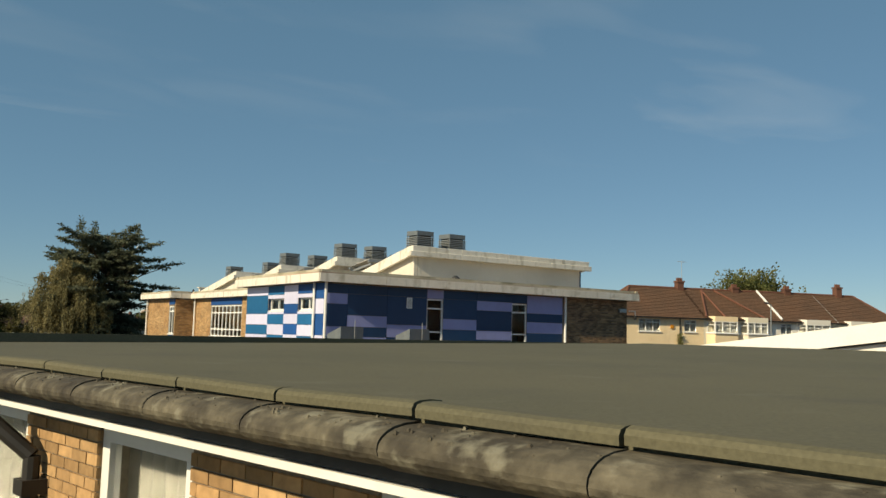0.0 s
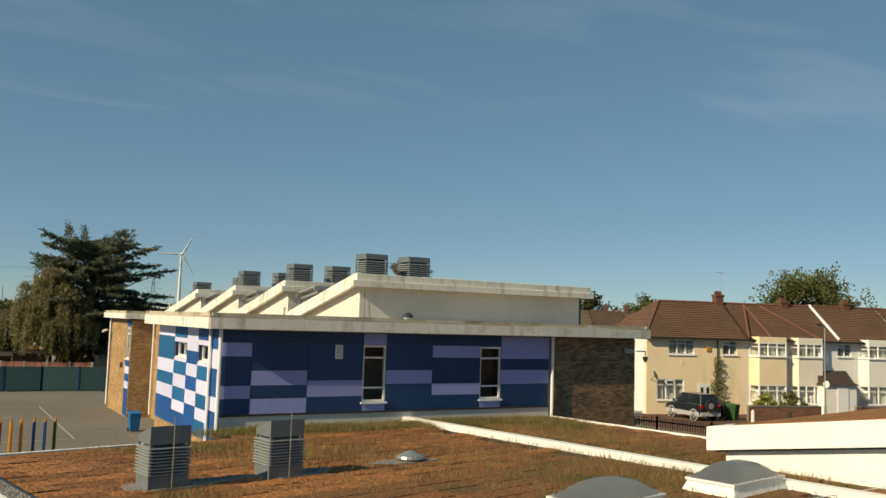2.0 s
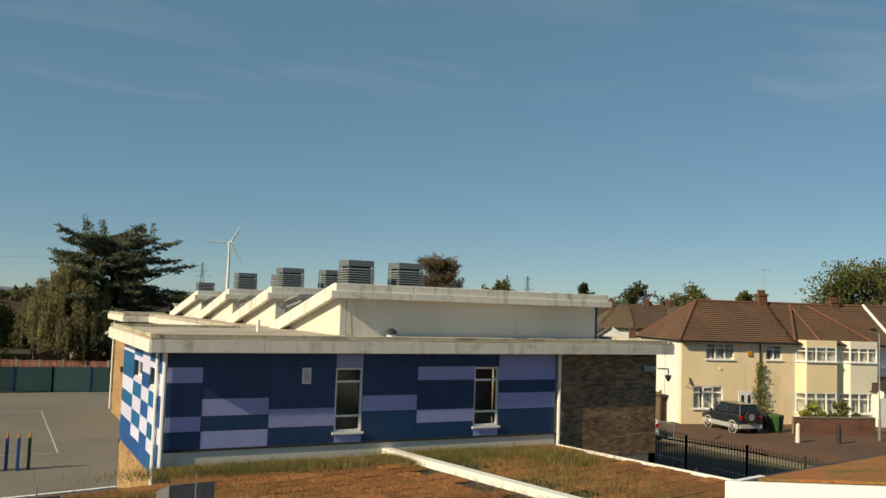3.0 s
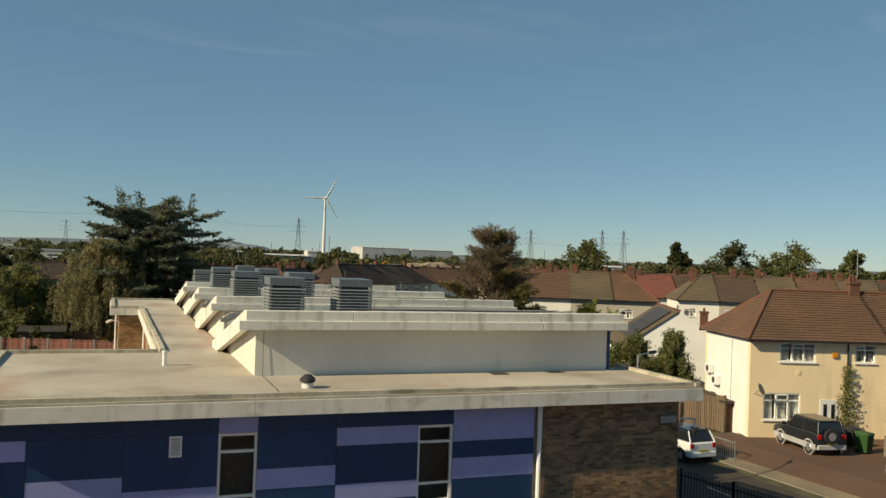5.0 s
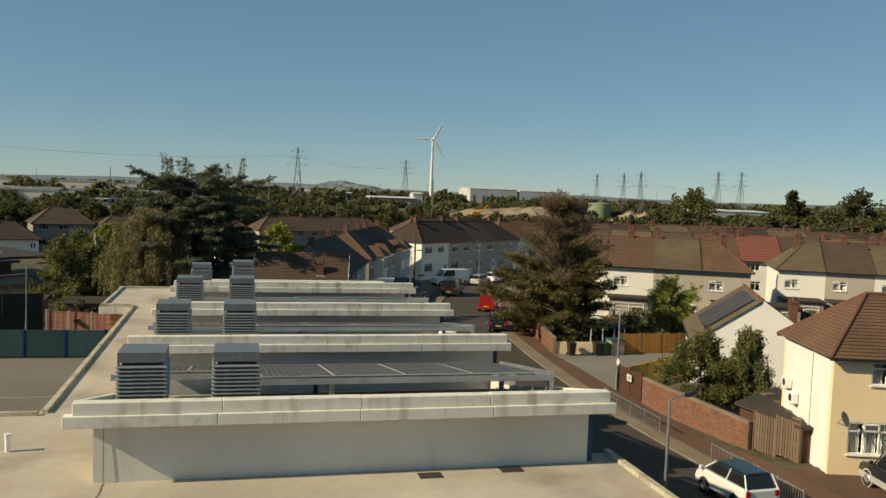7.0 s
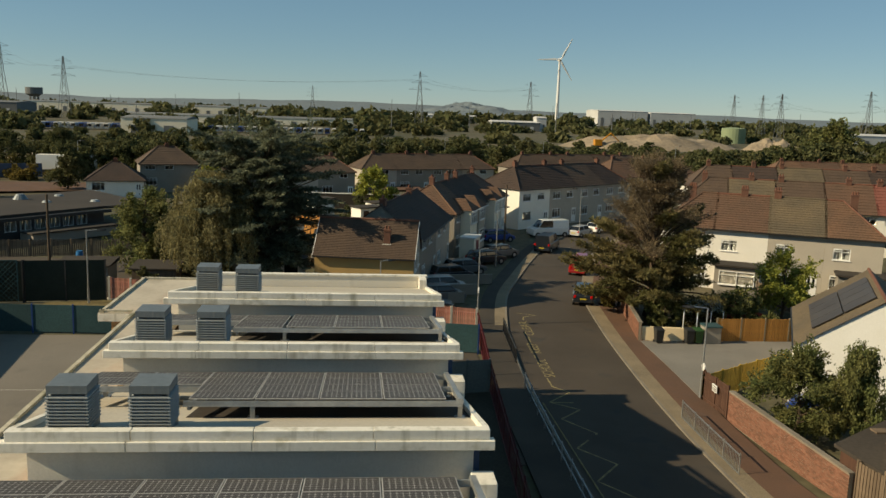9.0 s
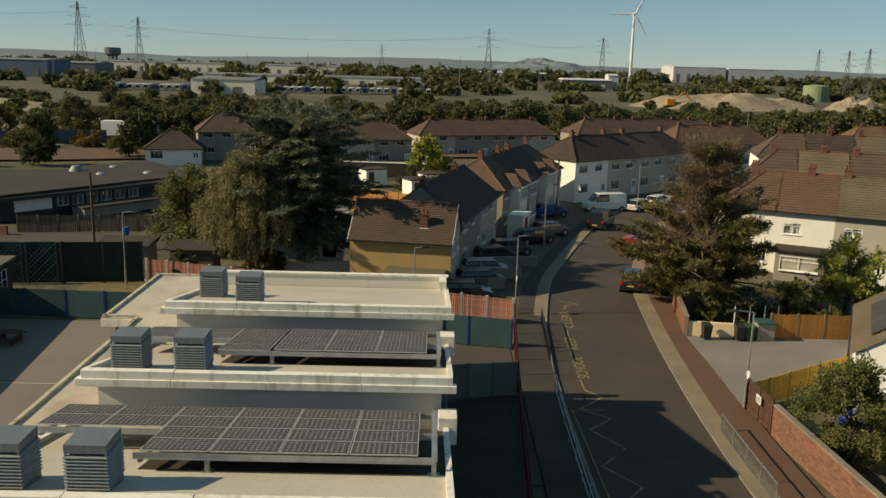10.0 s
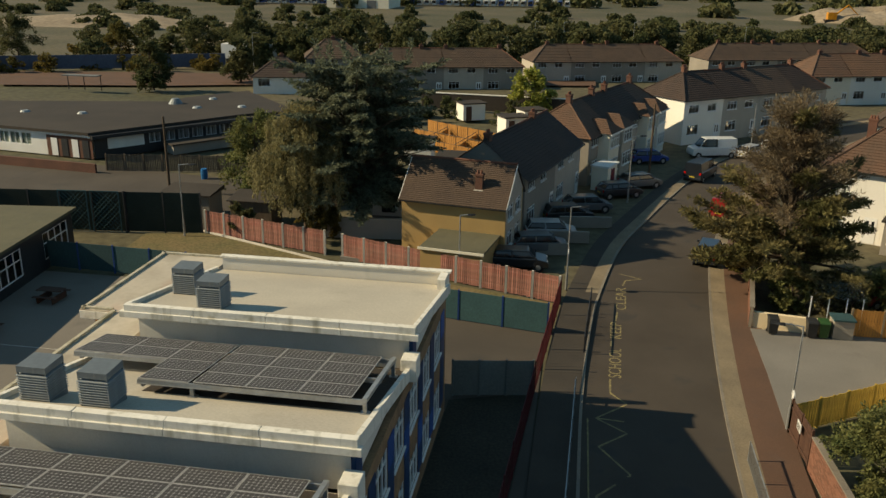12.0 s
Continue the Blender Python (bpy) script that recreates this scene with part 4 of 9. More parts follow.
def solar_array(i, gap):
    yf, zt = TOOTH[i], TOP[i]
    x1, y1, z1 = 31.05 + 0.13 * i, yf + 2.43, zt - 0.10
    arr = thing("solar_array", "dark solar panels on a galvanised frame above the roof", "solar panels", "solar arrays on the sawtooth roofs")
    base = Matrix.Translation((x1, y1, z1)) @ pose(0, 0, 0, -8.0)
    cells = [(c, r) for c in range(4) for r in range(4)] + [(c, r) for c in (4, 5) for r in (2, 3)]
    for c, r in cells:
        x = -(c + 1) * PW - (0.12 if gap and c >= 3 else 0.0)
        dz = -0.03 if gap and c >= 3 else 0.0
        m = base @ Matrix.Translation((x, r * PD, dz))
        fr = part("solar_panel", PANEL[0], "pvframe", arr)
        fr.matrix_basis = m
        for me in PANEL[1:]:
            part(me.name.split(".")[0], me, "pv", fr)
    # dark sheet stands in for deep shade under and beside the panels
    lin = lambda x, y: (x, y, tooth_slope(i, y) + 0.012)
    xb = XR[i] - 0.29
    part("roof_lining", Form().slab([lin(x1 - 4 * PW - 0.1, y1 + 0.1), lin(xb, y1 + 0.1), lin(xb, yf + 7.2), lin(x1 - 4 * PW - 0.1, yf + 7.2)], 0.008), "flat_d", arr, "dark sheet painting in the shade under the panels")
    for y in (0.02, 1.95, 3.93):
        x0 = -6 * PW - 0.12 if y > 1 else -4 * PW - 0.14
        part("rail", Form(base).box(x0, y - 0.06, -0.16, 0.42, y + 0.02, -0.034), "galv", arr)
        part("rail_flange", Form(base).box(x0, y - 0.10, -0.175, 0.42, y + 0.06, -0.162), "galv", arr)
    part("end_beam", Form(base).box(0.30, -0.06, -0.10, 0.44, 4.05, 0.03), "galv", arr)
    for x in (-3 * PW - 0.06, -4 * PW, -6 * PW + 0.1):
        y0 = 0.0 if x > -4.5 * PW else 1.95
        part("side_rail", Form(base).box(x - 0.04, y0, -0.28, x + 0.05, 4.05, -0.18), "galv", arr)
    for x in (0.36, -3 * PW - 0.06, -6 * PW + 0.1):
        for y in (0.02, 3.9):
            if y < 1 and x < -4.5 * PW:
                continue
            top = z1 - 0.17 - 0.139 * y
            part("leg", Form().box(x1 + x - 0.06, y1 + y - 0.05, tooth_slope(i, y1 + y) - 0.02, x1 + x + 0.06, y1 + y + 0.05, top), "galv", arr)
            part("foot_plate", Form().box(x1 + x - 0.14, y1 + y - 0.12, tooth_slope(i, y1 + y) - 0.05, x1 + x + 0.14, y1 + y + 0.12, tooth_slope(i, y1 + y) + 0.03), "galv", arr)
    return arr


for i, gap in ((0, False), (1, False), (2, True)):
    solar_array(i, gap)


# ---------------------------------------------------------------- lower blocks near the start (turned against the school)
S = pose(0, 0, 0, 0, 0, 10.7)
low = thing("green_roof_building", "single-storey block with a red sedum roof and white parapets", "school block")
SZ = 2.95
part("roof_deck", Form(S).box(12.64, 8.0, 2.4, 32.46, 24.5, SZ - 0.03).box(16.2, 1.0, 2.4, 27.9, 7.998, SZ - 0.03), "soil", low)
part("block_wall", Form(S).box(12.6, 8.1, 0.0, 32.4, 24.4, 2.38), "brick_y", low)
part("deck_infill", Form().prism([(14.2, 26.0), (20.9, 27.6), (27.85, 28.0), (27.5, 29.8), (14.9, 29.8)], 2.3, SZ - 0.035), "soil", low)
part("west_parapet", Form(S).box(12.56, 9.7, 2.0, 12.63, 24.6, 3.05), "bright_w", low, "white painted parapet")
part("west_coping", Form(S).box(12.545, 9.7, 3.053, 12.65, 24.62, 3.078), "bright_w", low)
part("north_edge", Form(S).box(12.64, 24.5, 2.3, 18.6, 24.62, 2.98), "bright_w", low)
part("kerb_wall", Form(S).box(26.55, 8.2, 2.4, 26.85, 25.7, 3.12), "bright_w", low, "low white kerb wall across the green roof")
part("east_trim", Form(S).box(32.47, 8.0, 2.3, 32.55, 23.9, 3.01), "bright_w", low, "thin white edge trim of the green roof")
part("gravel_strip", Form(S).box(12.653, 9.7, SZ - 0.02, 13.03, 24.45, SZ + 0.10), "gravel", low)
part("edging_strip", Form(S).box(13.035, 9.7, SZ - 0.02, 13.12, 24.45, SZ + 0.085), "plastic_b", low, "black edging beside the gravel")
# sedum mats, laid in rows
mats = 0
k = 0
rest = Form(S)
shared = {}
for r in range(41):
    v0 = 23.85 - r * 0.57
    u = 13.14 if v0 > 9.7 else 16.25
    while u < 31.9:
        w = random.choice((0.6, 1.2, 1.2, 1.2))
        w = min(w, (32.46 if v0 > 9.7 else 27.9) - u)
        if w <= 0.01:
            break
        if 26.45 < u < 26.87:
            u = 26.87
        if u < 26.5 < u + w:
            w = 26.52 - u
        if w > 0.2 and not (u < 26.9 and u + w > 26.5) and (v0 > 9.7 or u < 27.2):
            h = random.uniform(0.0, 0.012)
            key = round(w, 2)
            if mats < 220:
                if key not in shared:
                    f = Form()
                    nx, ny = 5, 3
                    pts = [(w * i / nx * 1.01, 0.585 * j / ny, 0.04 + 0.02 * noise.noise((i * 1.3 + key, j * 1.7, 1.0)) - (0.012 if i in (0, nx) or j in (0, ny) else 0.0)) for j in range(ny + 1) for i in range(nx + 1)]
                    fs = [(j * (nx + 1) + i, j * (nx + 1) + i + 1, (j + 1) * (nx + 1) + i + 1, (j + 1) * (nx + 1) + i) for j in range(ny) for i in range(nx)]
                    f.add(pts, fs)
                    shared[key] = f.mesh("sedum_mat")
                    shared[key].materials.append(M["sedum"])
                o = part("sedum_mat", shared[key], "sedum", low)
                o.matrix_basis = S @ Matrix.Translation((u, v0, SZ - 0.02 + h)) @ pose(0, 0, 0, 0, 0, random.uniform(-0.6, 0.6)) @ Matrix.Diagonal((1, random.uniform(0.88, 1.0), 1, 1))
                mats += 1
            else:
                rest.box(u, v0, SZ - 0.05, u + w - random.choice((0.0, 0.0, 0.02)), v0 + random.uniform(0.51, 0.57), SZ + 0.02 + h)
        u += w
tagged(part("sedum_rest", rest, "sedum", low), kind="stuff")
part("sedum_by_wall", Form().prism([(14.9, 27.2), (20.3, 28.3), (20.3, 29.3), (15.2, 29.3)], SZ - 0.03, SZ + 0.03), "sedum", low)
part("sedum_by_wall", Form().prism([(21.4, 28.2), (27.75, 28.3), (27.5, 29.6), (21.2, 29.6)], SZ - 0.03, SZ + 0.03), "sedum", low)


def grass_tufts(name, label, spots, n, h0, h1, parent=None):
    """Blades of dry grass scattered over patches (x, y, z, rx, ry)."""
    f = Form()
    for x, y, z, rx, ry, share in spots:
        for _ in range(int(n * share)):
            px, py = random.gauss(x, rx), random.gauss(y, ry)
            h, a = random.uniform(h0, h1), random.uniform(0, math.pi)
            w = random.uniform(0.004, 0.010)
            dx, dy = math.cos(a) * w, math.sin(a) * w
            lx, ly = random.uniform(-0.12, 0.12), random.uniform(-0.12, 0.12)
            f.add([(px - dx, py - dy, z), (px + dx, py + dy, z), (px + lx, py + ly, z + h)], [(0, 1, 2)])
    return tagged(part(name, f, "grass_t", parent), label, "grass", kind="stuff")


grass_tufts("roof_grass", "tall dry grass growing on the green roof", [(17.6, 28.6, SZ, 1.5, 0.35, 1.0), (23.0, 28.7, SZ, 1.4, 0.5, 0.9), (26.2, 27.6, SZ, 0.6, 0.8, 0.3), (24.5, 25.0, SZ, 1.2, 2.5, 0.35),
            (15.5, 24.5, SZ, 1.2, 1.0, 0.15), (19.5, 21.0, SZ, 2.5, 2.5, 0.25), (22.2, 18.5, SZ, 1.6, 1.2, 0.2), (11.8, 20.5, SZ, 0.5, 0.4, 0.04), (26.3, 18.5, SZ, 1.0, 1.2, 0.2), (13.2, 26.0, SZ, 1.0, 0.4, 0.15)], 17000, 0.04, 0.24)


def sedum_vent(m):
    v = ventilator(m, 0.80, 0.66, 1.20, 9, 0.35, 0.24, 0.22)
    tagged(v, "grey louvred ventilator with a sloping hood on the green roof", group="ventilators on the green roof")
    rod = part("aerial_rod", Form().tube((0.44, -0.07, 0.0), (0.44, -0.07, 1.38), 0.012, n=6), "galv", v)
    return v


def pebbles(parent, m, u0, u1, v0, v1, n, z):
    """Loose stones lying on a gravel bed."""
    f = Form(m)
    for _ in range(n):
        a, b, r = random.uniform(u0, u1), random.uniform(v0, v1), random.uniform(0.012, 0.03)
        q0 = random.uniform(0, 2)
        f.hull([(a + r * random.uniform(0.8, 1.3) * math.cos(q0 + q), b + r * random.uniform(0.8, 1.3) * math.sin(q0 + q), z) for q in (0, 1.6, 3.1, 4.7)],
               [(a + r * 0.5 * math.cos(q0 + q), b + r * 0.5 * math.sin(q0 + q), z + r * 0.9) for q in (0, 1.6, 3.1, 4.7)])
    tagged(part("pebbles", f, "gravel", parent), kind="stuff")


for x, y, bed in ((11.28, 21.3, [(-0.35, 0.2), (0.1, -0.06), (0.9, -0.08), (1.7, 0.15), (2.45, 0.3), (2.4, 0.66), (1.3, 0.62), (0.6, 0.85), (-0.25, 0.75)]),
                  (13.78, 21.6, [(-0.1, 0.1), (0.3, -0.06), (1.0, -0.05), (1.6, 0.25), (1.9, 0.5), (1.4, 0.72), (0.4, 0.85), (-0.1, 0.6)])):
    m = Matrix.Translation((x, y, SZ)) @ pose(0, 0, 0, 0, 0, 8)
    sedum_vent(m @ Matrix.Translation((0, 0, 0.03)))
    g = thing("gravel_bed", "grey gravel patch round a roof ventilator", "gravel")
    part("gravel", Form(m).prism(bed, 0.0, 0.042), "gravel", g)
    pebbles(g, m, 0.85, bed[4][0] - 0.25, 0.2, 0.6, 220, 0.04)
pebbles(low, S, 12.68, 13.01, 9.8, 24.3, 1600, SZ + 0.098)
mv = thing("mushroom_vent", "small shiny steel mushroom vent on the green roof", "roof vent")
part("stem", Form().tube((17.7, 22.6, SZ), (17.7, 22.6, SZ + 0.12), 0.2, n=14), "galv", mv)
part("cap", Form().tube((17.7, 22.6, SZ + 0.10), (17.7, 22.6, SZ + 0.16), 0.34, 0.32, 16).tube((17.7, 22.6, SZ + 0.16), (17.7, 22.6, SZ + 0.27), 0.32, 0.07, 16), "galv", mv)
g = thing("gravel_bed", "grey gravel patch round a small roof vent", "gravel")
part("gravel", Form().prism([(16.5, 22.5), (17.3, 22.25), (18.1, 22.3), (18.5, 22.55), (18.1, 22.85), (17.1, 22.9)], SZ, SZ + 0.043), "gravel", g)


def skylight(u, v, w=2.08, d=1.06):
    o = thing("dome_skylight", "white kerbed rooflight with a hazy domed cover", "skylight", "domed rooflights on the green roof", at=S @ Matrix.Translation((u, v, SZ)))
    f = Form().hull([(-0.12, -0.12, -0.05), (w + 0.12, -0.12, -0.05), (w + 0.12, d + 0.12, -0.05), (-0.12, d + 0.12, -0.05)], [(0, 0, 0.23), (w, 0, 0.23), (w, d, 0.23), (0, d, 0.23)])
    part("upstand", f, "bright_w", o)
    part("kerb_frame", Form().box(-0.04, -0.04, 0.235, w + 0.04, d + 0.04, 0.29), "bright_w", o)
    n = 12
    f = Form()
    pts = []
    for j in range(n + 1):
        for i in range(n + 1):
            a, b = i / n, j / n
            k = min(1.0, min(a, 1 - a, b, 1 - b) * 3.0)
            pts.append((w * a, d * b, 0.292 + 0.31 * math.sin(k * math.pi / 2) * (1 - 0.9 * ((a - 0.5) ** 2 + (b - 0.5) ** 2))))
    f.add(pts, [(j * (n + 1) + i, j * (n + 1) + i + 1, (j + 1) * (n + 1) + i + 1, (j + 1) * (n + 1) + i) for j in range(n) for i in range(n)])
    part("dome_cover", f, "dome", o, smooth=True)
    for i in range(7):
        for y in (0.0, d):
            part("fixing", Form().tube((w * (i + 0.5) / 7, y, 0.29), (w * (i + 0.5) / 7, y, 0.315), 0.02, n=6), "galv", o)
    return o


skylight(15.98, 12.48)
skylight(20.28, 12.30)
skylight(24.40, 12.0)
cable = thing("roof_cable", "thin white cable lying across the green roof", "cable")
part("cable_run", Form(S).tube((20.6, 11.33, SZ + 0.05), (25.58, 10.98, SZ + 0.05), 0.011, n=6).tube((25.58, 10.98, SZ + 0.05), (28.2, 10.64, SZ + 0.05), 0.011, n=6), "upvc", cable)

# raised white block whose roof climbs to the south
rb = thing("white_fascia_block", "low white-walled block with a deep sloping white fascia and sedum roof", "school block")
rz = lambda v: 3.885 + 0.147 * (14.8 - v)
part("wall", Form(S).hull([(28.32, -8, 0.0), (28.32, 14.4, 0.0), (28.32, 14.4, rz(14.4) - 0.66), (28.32, -8, rz(-8) - 0.66)], [(40, -8, 0.0), (40, 14.4, 0.0), (40, 14.4, rz(14.4) - 0.66), (40, -8, rz(-8) - 0.66)]), "bright_w", rb)


def sloped(u0, u1, z0, z1, v0=-8.0, v1=14.8):
    return Form(S).hull([(u0, v0, rz(v0) + z0), (u1, v0, rz(v0) + z0), (u1, v0, rz(v0) + z1), (u0, v0, rz(v0) + z1)][::-1], [(u0, v1, rz(v1) + z0), (u1, v1, rz(v1) + z0), (u1, v1, rz(v1) + z1), (u0, v1, rz(v1) + z1)][::-1])


part("fascia", sloped(28.05, 28.2, -0.60, 0.0), "bright_w", rb, "deep white fascia board")
part("end_fascia", Form(S).box(28.205, 14.65, 3.29, 29.4, 14.8, 3.885), "bright_w", rb)
part("end_trim", Form(S).box(29.405, 14.65, 3.29, 40.2, 14.8, 3.86), "dkmetal", rb, "dark felt edge strip")
part("soffit", sloped(28.205, 40.2, -0.655, -0.61, v1=14.64), "dkmetal", rb)
part("roof_felt", sloped(28.205, 40.2, -0.12, -0.06, v1=14.64), "dkmetal", rb)
part("sedum_mat", sloped(28.8, 40.0, -0.056, 0.0, v1=14.5), "sedum", rb)

# felt-roofed block that the camera starts beside
P = thing("felt_roof_block", "brick single-storey block with an olive felt roof and mossy gutter", "school block")
part("roof_felt", Form(S).hull([(2.0, -14, 3.70), (15.9, -14, 3.70), (15.9, 9.6, 3.70), (2.0, 9.6, 3.70)], [(2.0, -14, 3.86), (15.9, -14, 3.98), (15.9, 9.6, 3.98), (2.0, 9.6, 3.86)]), "felt_g", P, "olive mineral felt roof")
part("north_drip", Form(S).box(2.0, 9.6, 3.66, 15.95, 9.68, 3.97), "felt_g", P)
part("east_drip", Form(S).box(15.9, -14, 3.66, 15.98, 9.68, 3.985), "felt_g", P)
# gutter and roof edge in lengths with joints
gl = 0.8
for i in range(26):
    v0 = -12.35 + i * gl
    k = random.uniform(-0.006, 0.006)
    ring = lambda v, e: [(2.10, v, 3.862 + e), (2.04, v, 3.868 + e), (1.99, v, 3.866 + e), (1.965, v, 3.858 + e), (1.955, v, 3.842 + e), (1.957, v, 3.815 + e), (2.06, v, 3.80 + e)]
    part("edge_trim", Form(S).hull(ring(v0 + 0.008, k), ring(v0 + gl - 0.008, k * -0.7)), "felt_g", P, "felt roof edge strip")
    arc = [(1.99 - 0.19 * abs(math.sin(math.pi * q / 12)) ** 0.75, 3.7225 + 0.0775 * math.cos(math.pi * q / 12)) for q in range(13)]
    sag = random.uniform(-0.006, 0.006)
    part("gutter", Form(S).hull([(a, v0 + 0.003, b + sag) for a, b in arc], [(a, v0 + gl - 0.003, b - sag * 0.5) for a, b in arc]), "gutter", P, "mossy old gutter length")
    f = Form(S)
    for _ in range(22):
        a, b, r = random.uniform(1.82, 1.97), v0 + random.uniform(0, gl), random.uniform(0.003, 0.011)
        zz = 3.7225 + 0.0775 * math.sqrt(max(0.0, 1 - ((1.99 - a) / 0.19) ** 2.6)) + sag
        lo = [(a + r * random.uniform(0.7, 1.4) * math.cos(q), b + r * random.uniform(0.9, 2.0) * math.sin(q), zz - 0.008) for q in (0.3, 1.5, 2.6, 3.8, 5.1)]
        hi = [(a + (p[0] - a) * 0.45, b + (p[1] - b) * 0.45, zz + r * random.uniform(0.2, 0.5)) for p in lo]
        f.hull(lo, hi)
    tagged(part("moss", f, "gutter", P), kind="stuff")
part("fascia_board", Form(S).box(2.0, -14, 3.585, 2.08, 9.6, 3.795), "dkmetal", P)
part("soffit_strip", Form(S).box(1.97, -14, 3.55, 2.3, 9.6, 3.582), "bright_w", P, "white soffit strip")
PW0 = S @ Matrix.Translation((2.3, 9.5, 0)) @ pose(0, 0, 0, 0, 0, -90)
ph = [(1.65, 1.2, 3.13, 3.48), (4.31, 1.2, 5.44, 3.48), (6.9, 1.2, 8.3, 3.48), (10.2, 1.2, 11.6, 3.48)]
part("west_wall", wall_form(Form(PW0), 0, 23, 0, 3.52, 0.0, 0.28, ph), "mortar", P)
for h in ph:
    window(P, PW0, h[0], h[1], h[2] - h[0], h[3] - h[1], cols=(), transom=0, back="blind", sill=False, t=0.10)
brick_face(P, PW0 @ Matrix.Translation((0, -0.004, 0)), 12.5, 3.5, holes=ph, material="brick_y", proud=0.01, parts_left=190)
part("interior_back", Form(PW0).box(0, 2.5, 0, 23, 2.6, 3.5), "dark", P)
part("end_wall", Form(S).box(2.35, 9.2, 0, 15.8, 9.5, 3.69), "brick_y", P)
part("end_wall", Form(S).box(15.5, -14, 0, 15.8, 9.19, 3.69), "brick_y", P)
dp = part("downpipe", Form(S).tube((2.2, 6.0, 0), (2.2, 6.0, 3.2), 0.055, n=10).tube((2.2, 6.0, 3.2), (1.9, 6.25, 3.52), 0.055, n=10).tube((1.9, 6.25, 3.52), (1.9, 6.25, 3.67), 0.06, n=10), "plastic_b", P, "black plastic downpipe with bracket")
part("pipe_bracket", Form(S).box(2.12, 5.92, 2.95, 2.3, 6.08, 3.05), "plastic_b", dp)
# flat olive roof between the felt block and the parapet
lo2 = thing("link_roof_block", "low link block with an olive felt roof", "school block")
part("roof_felt", Form(S).box(2.4, 9.7, 2.2, 12.54, 24.3, 2.55), "felt_g", lo2)
part("wall", Form(S).box(2.6, 9.7, 0, 12.1, 24.1, 2.19), "brick_y", lo2)


# ---------------------------------------------------------------- houses
def chimney(parent, m, x, y, z0, z1, w=0.62, d=0.5, pots=3, material="brick_d"):
    c = part("chimney", Form(m).box(x - w / 2, y - d / 2, z0, x + w / 2, y + d / 2, z1 - 0.16).box(x - w / 2 - 0.05, y - d / 2 - 0.05, z1 - 0.155, x + w / 2 + 0.05, y + d / 2 + 0.05, z1), material, parent, "brick chimney stack")
    for i in range(pots):
        px = x - w / 2 + w * (i + 0.5) / pots
        part("chimney_pot", Form(m).tube((px, y, z1), (px, y, z1 + 0.26), 0.10, 0.08, 8), "ridge", c)
    return c


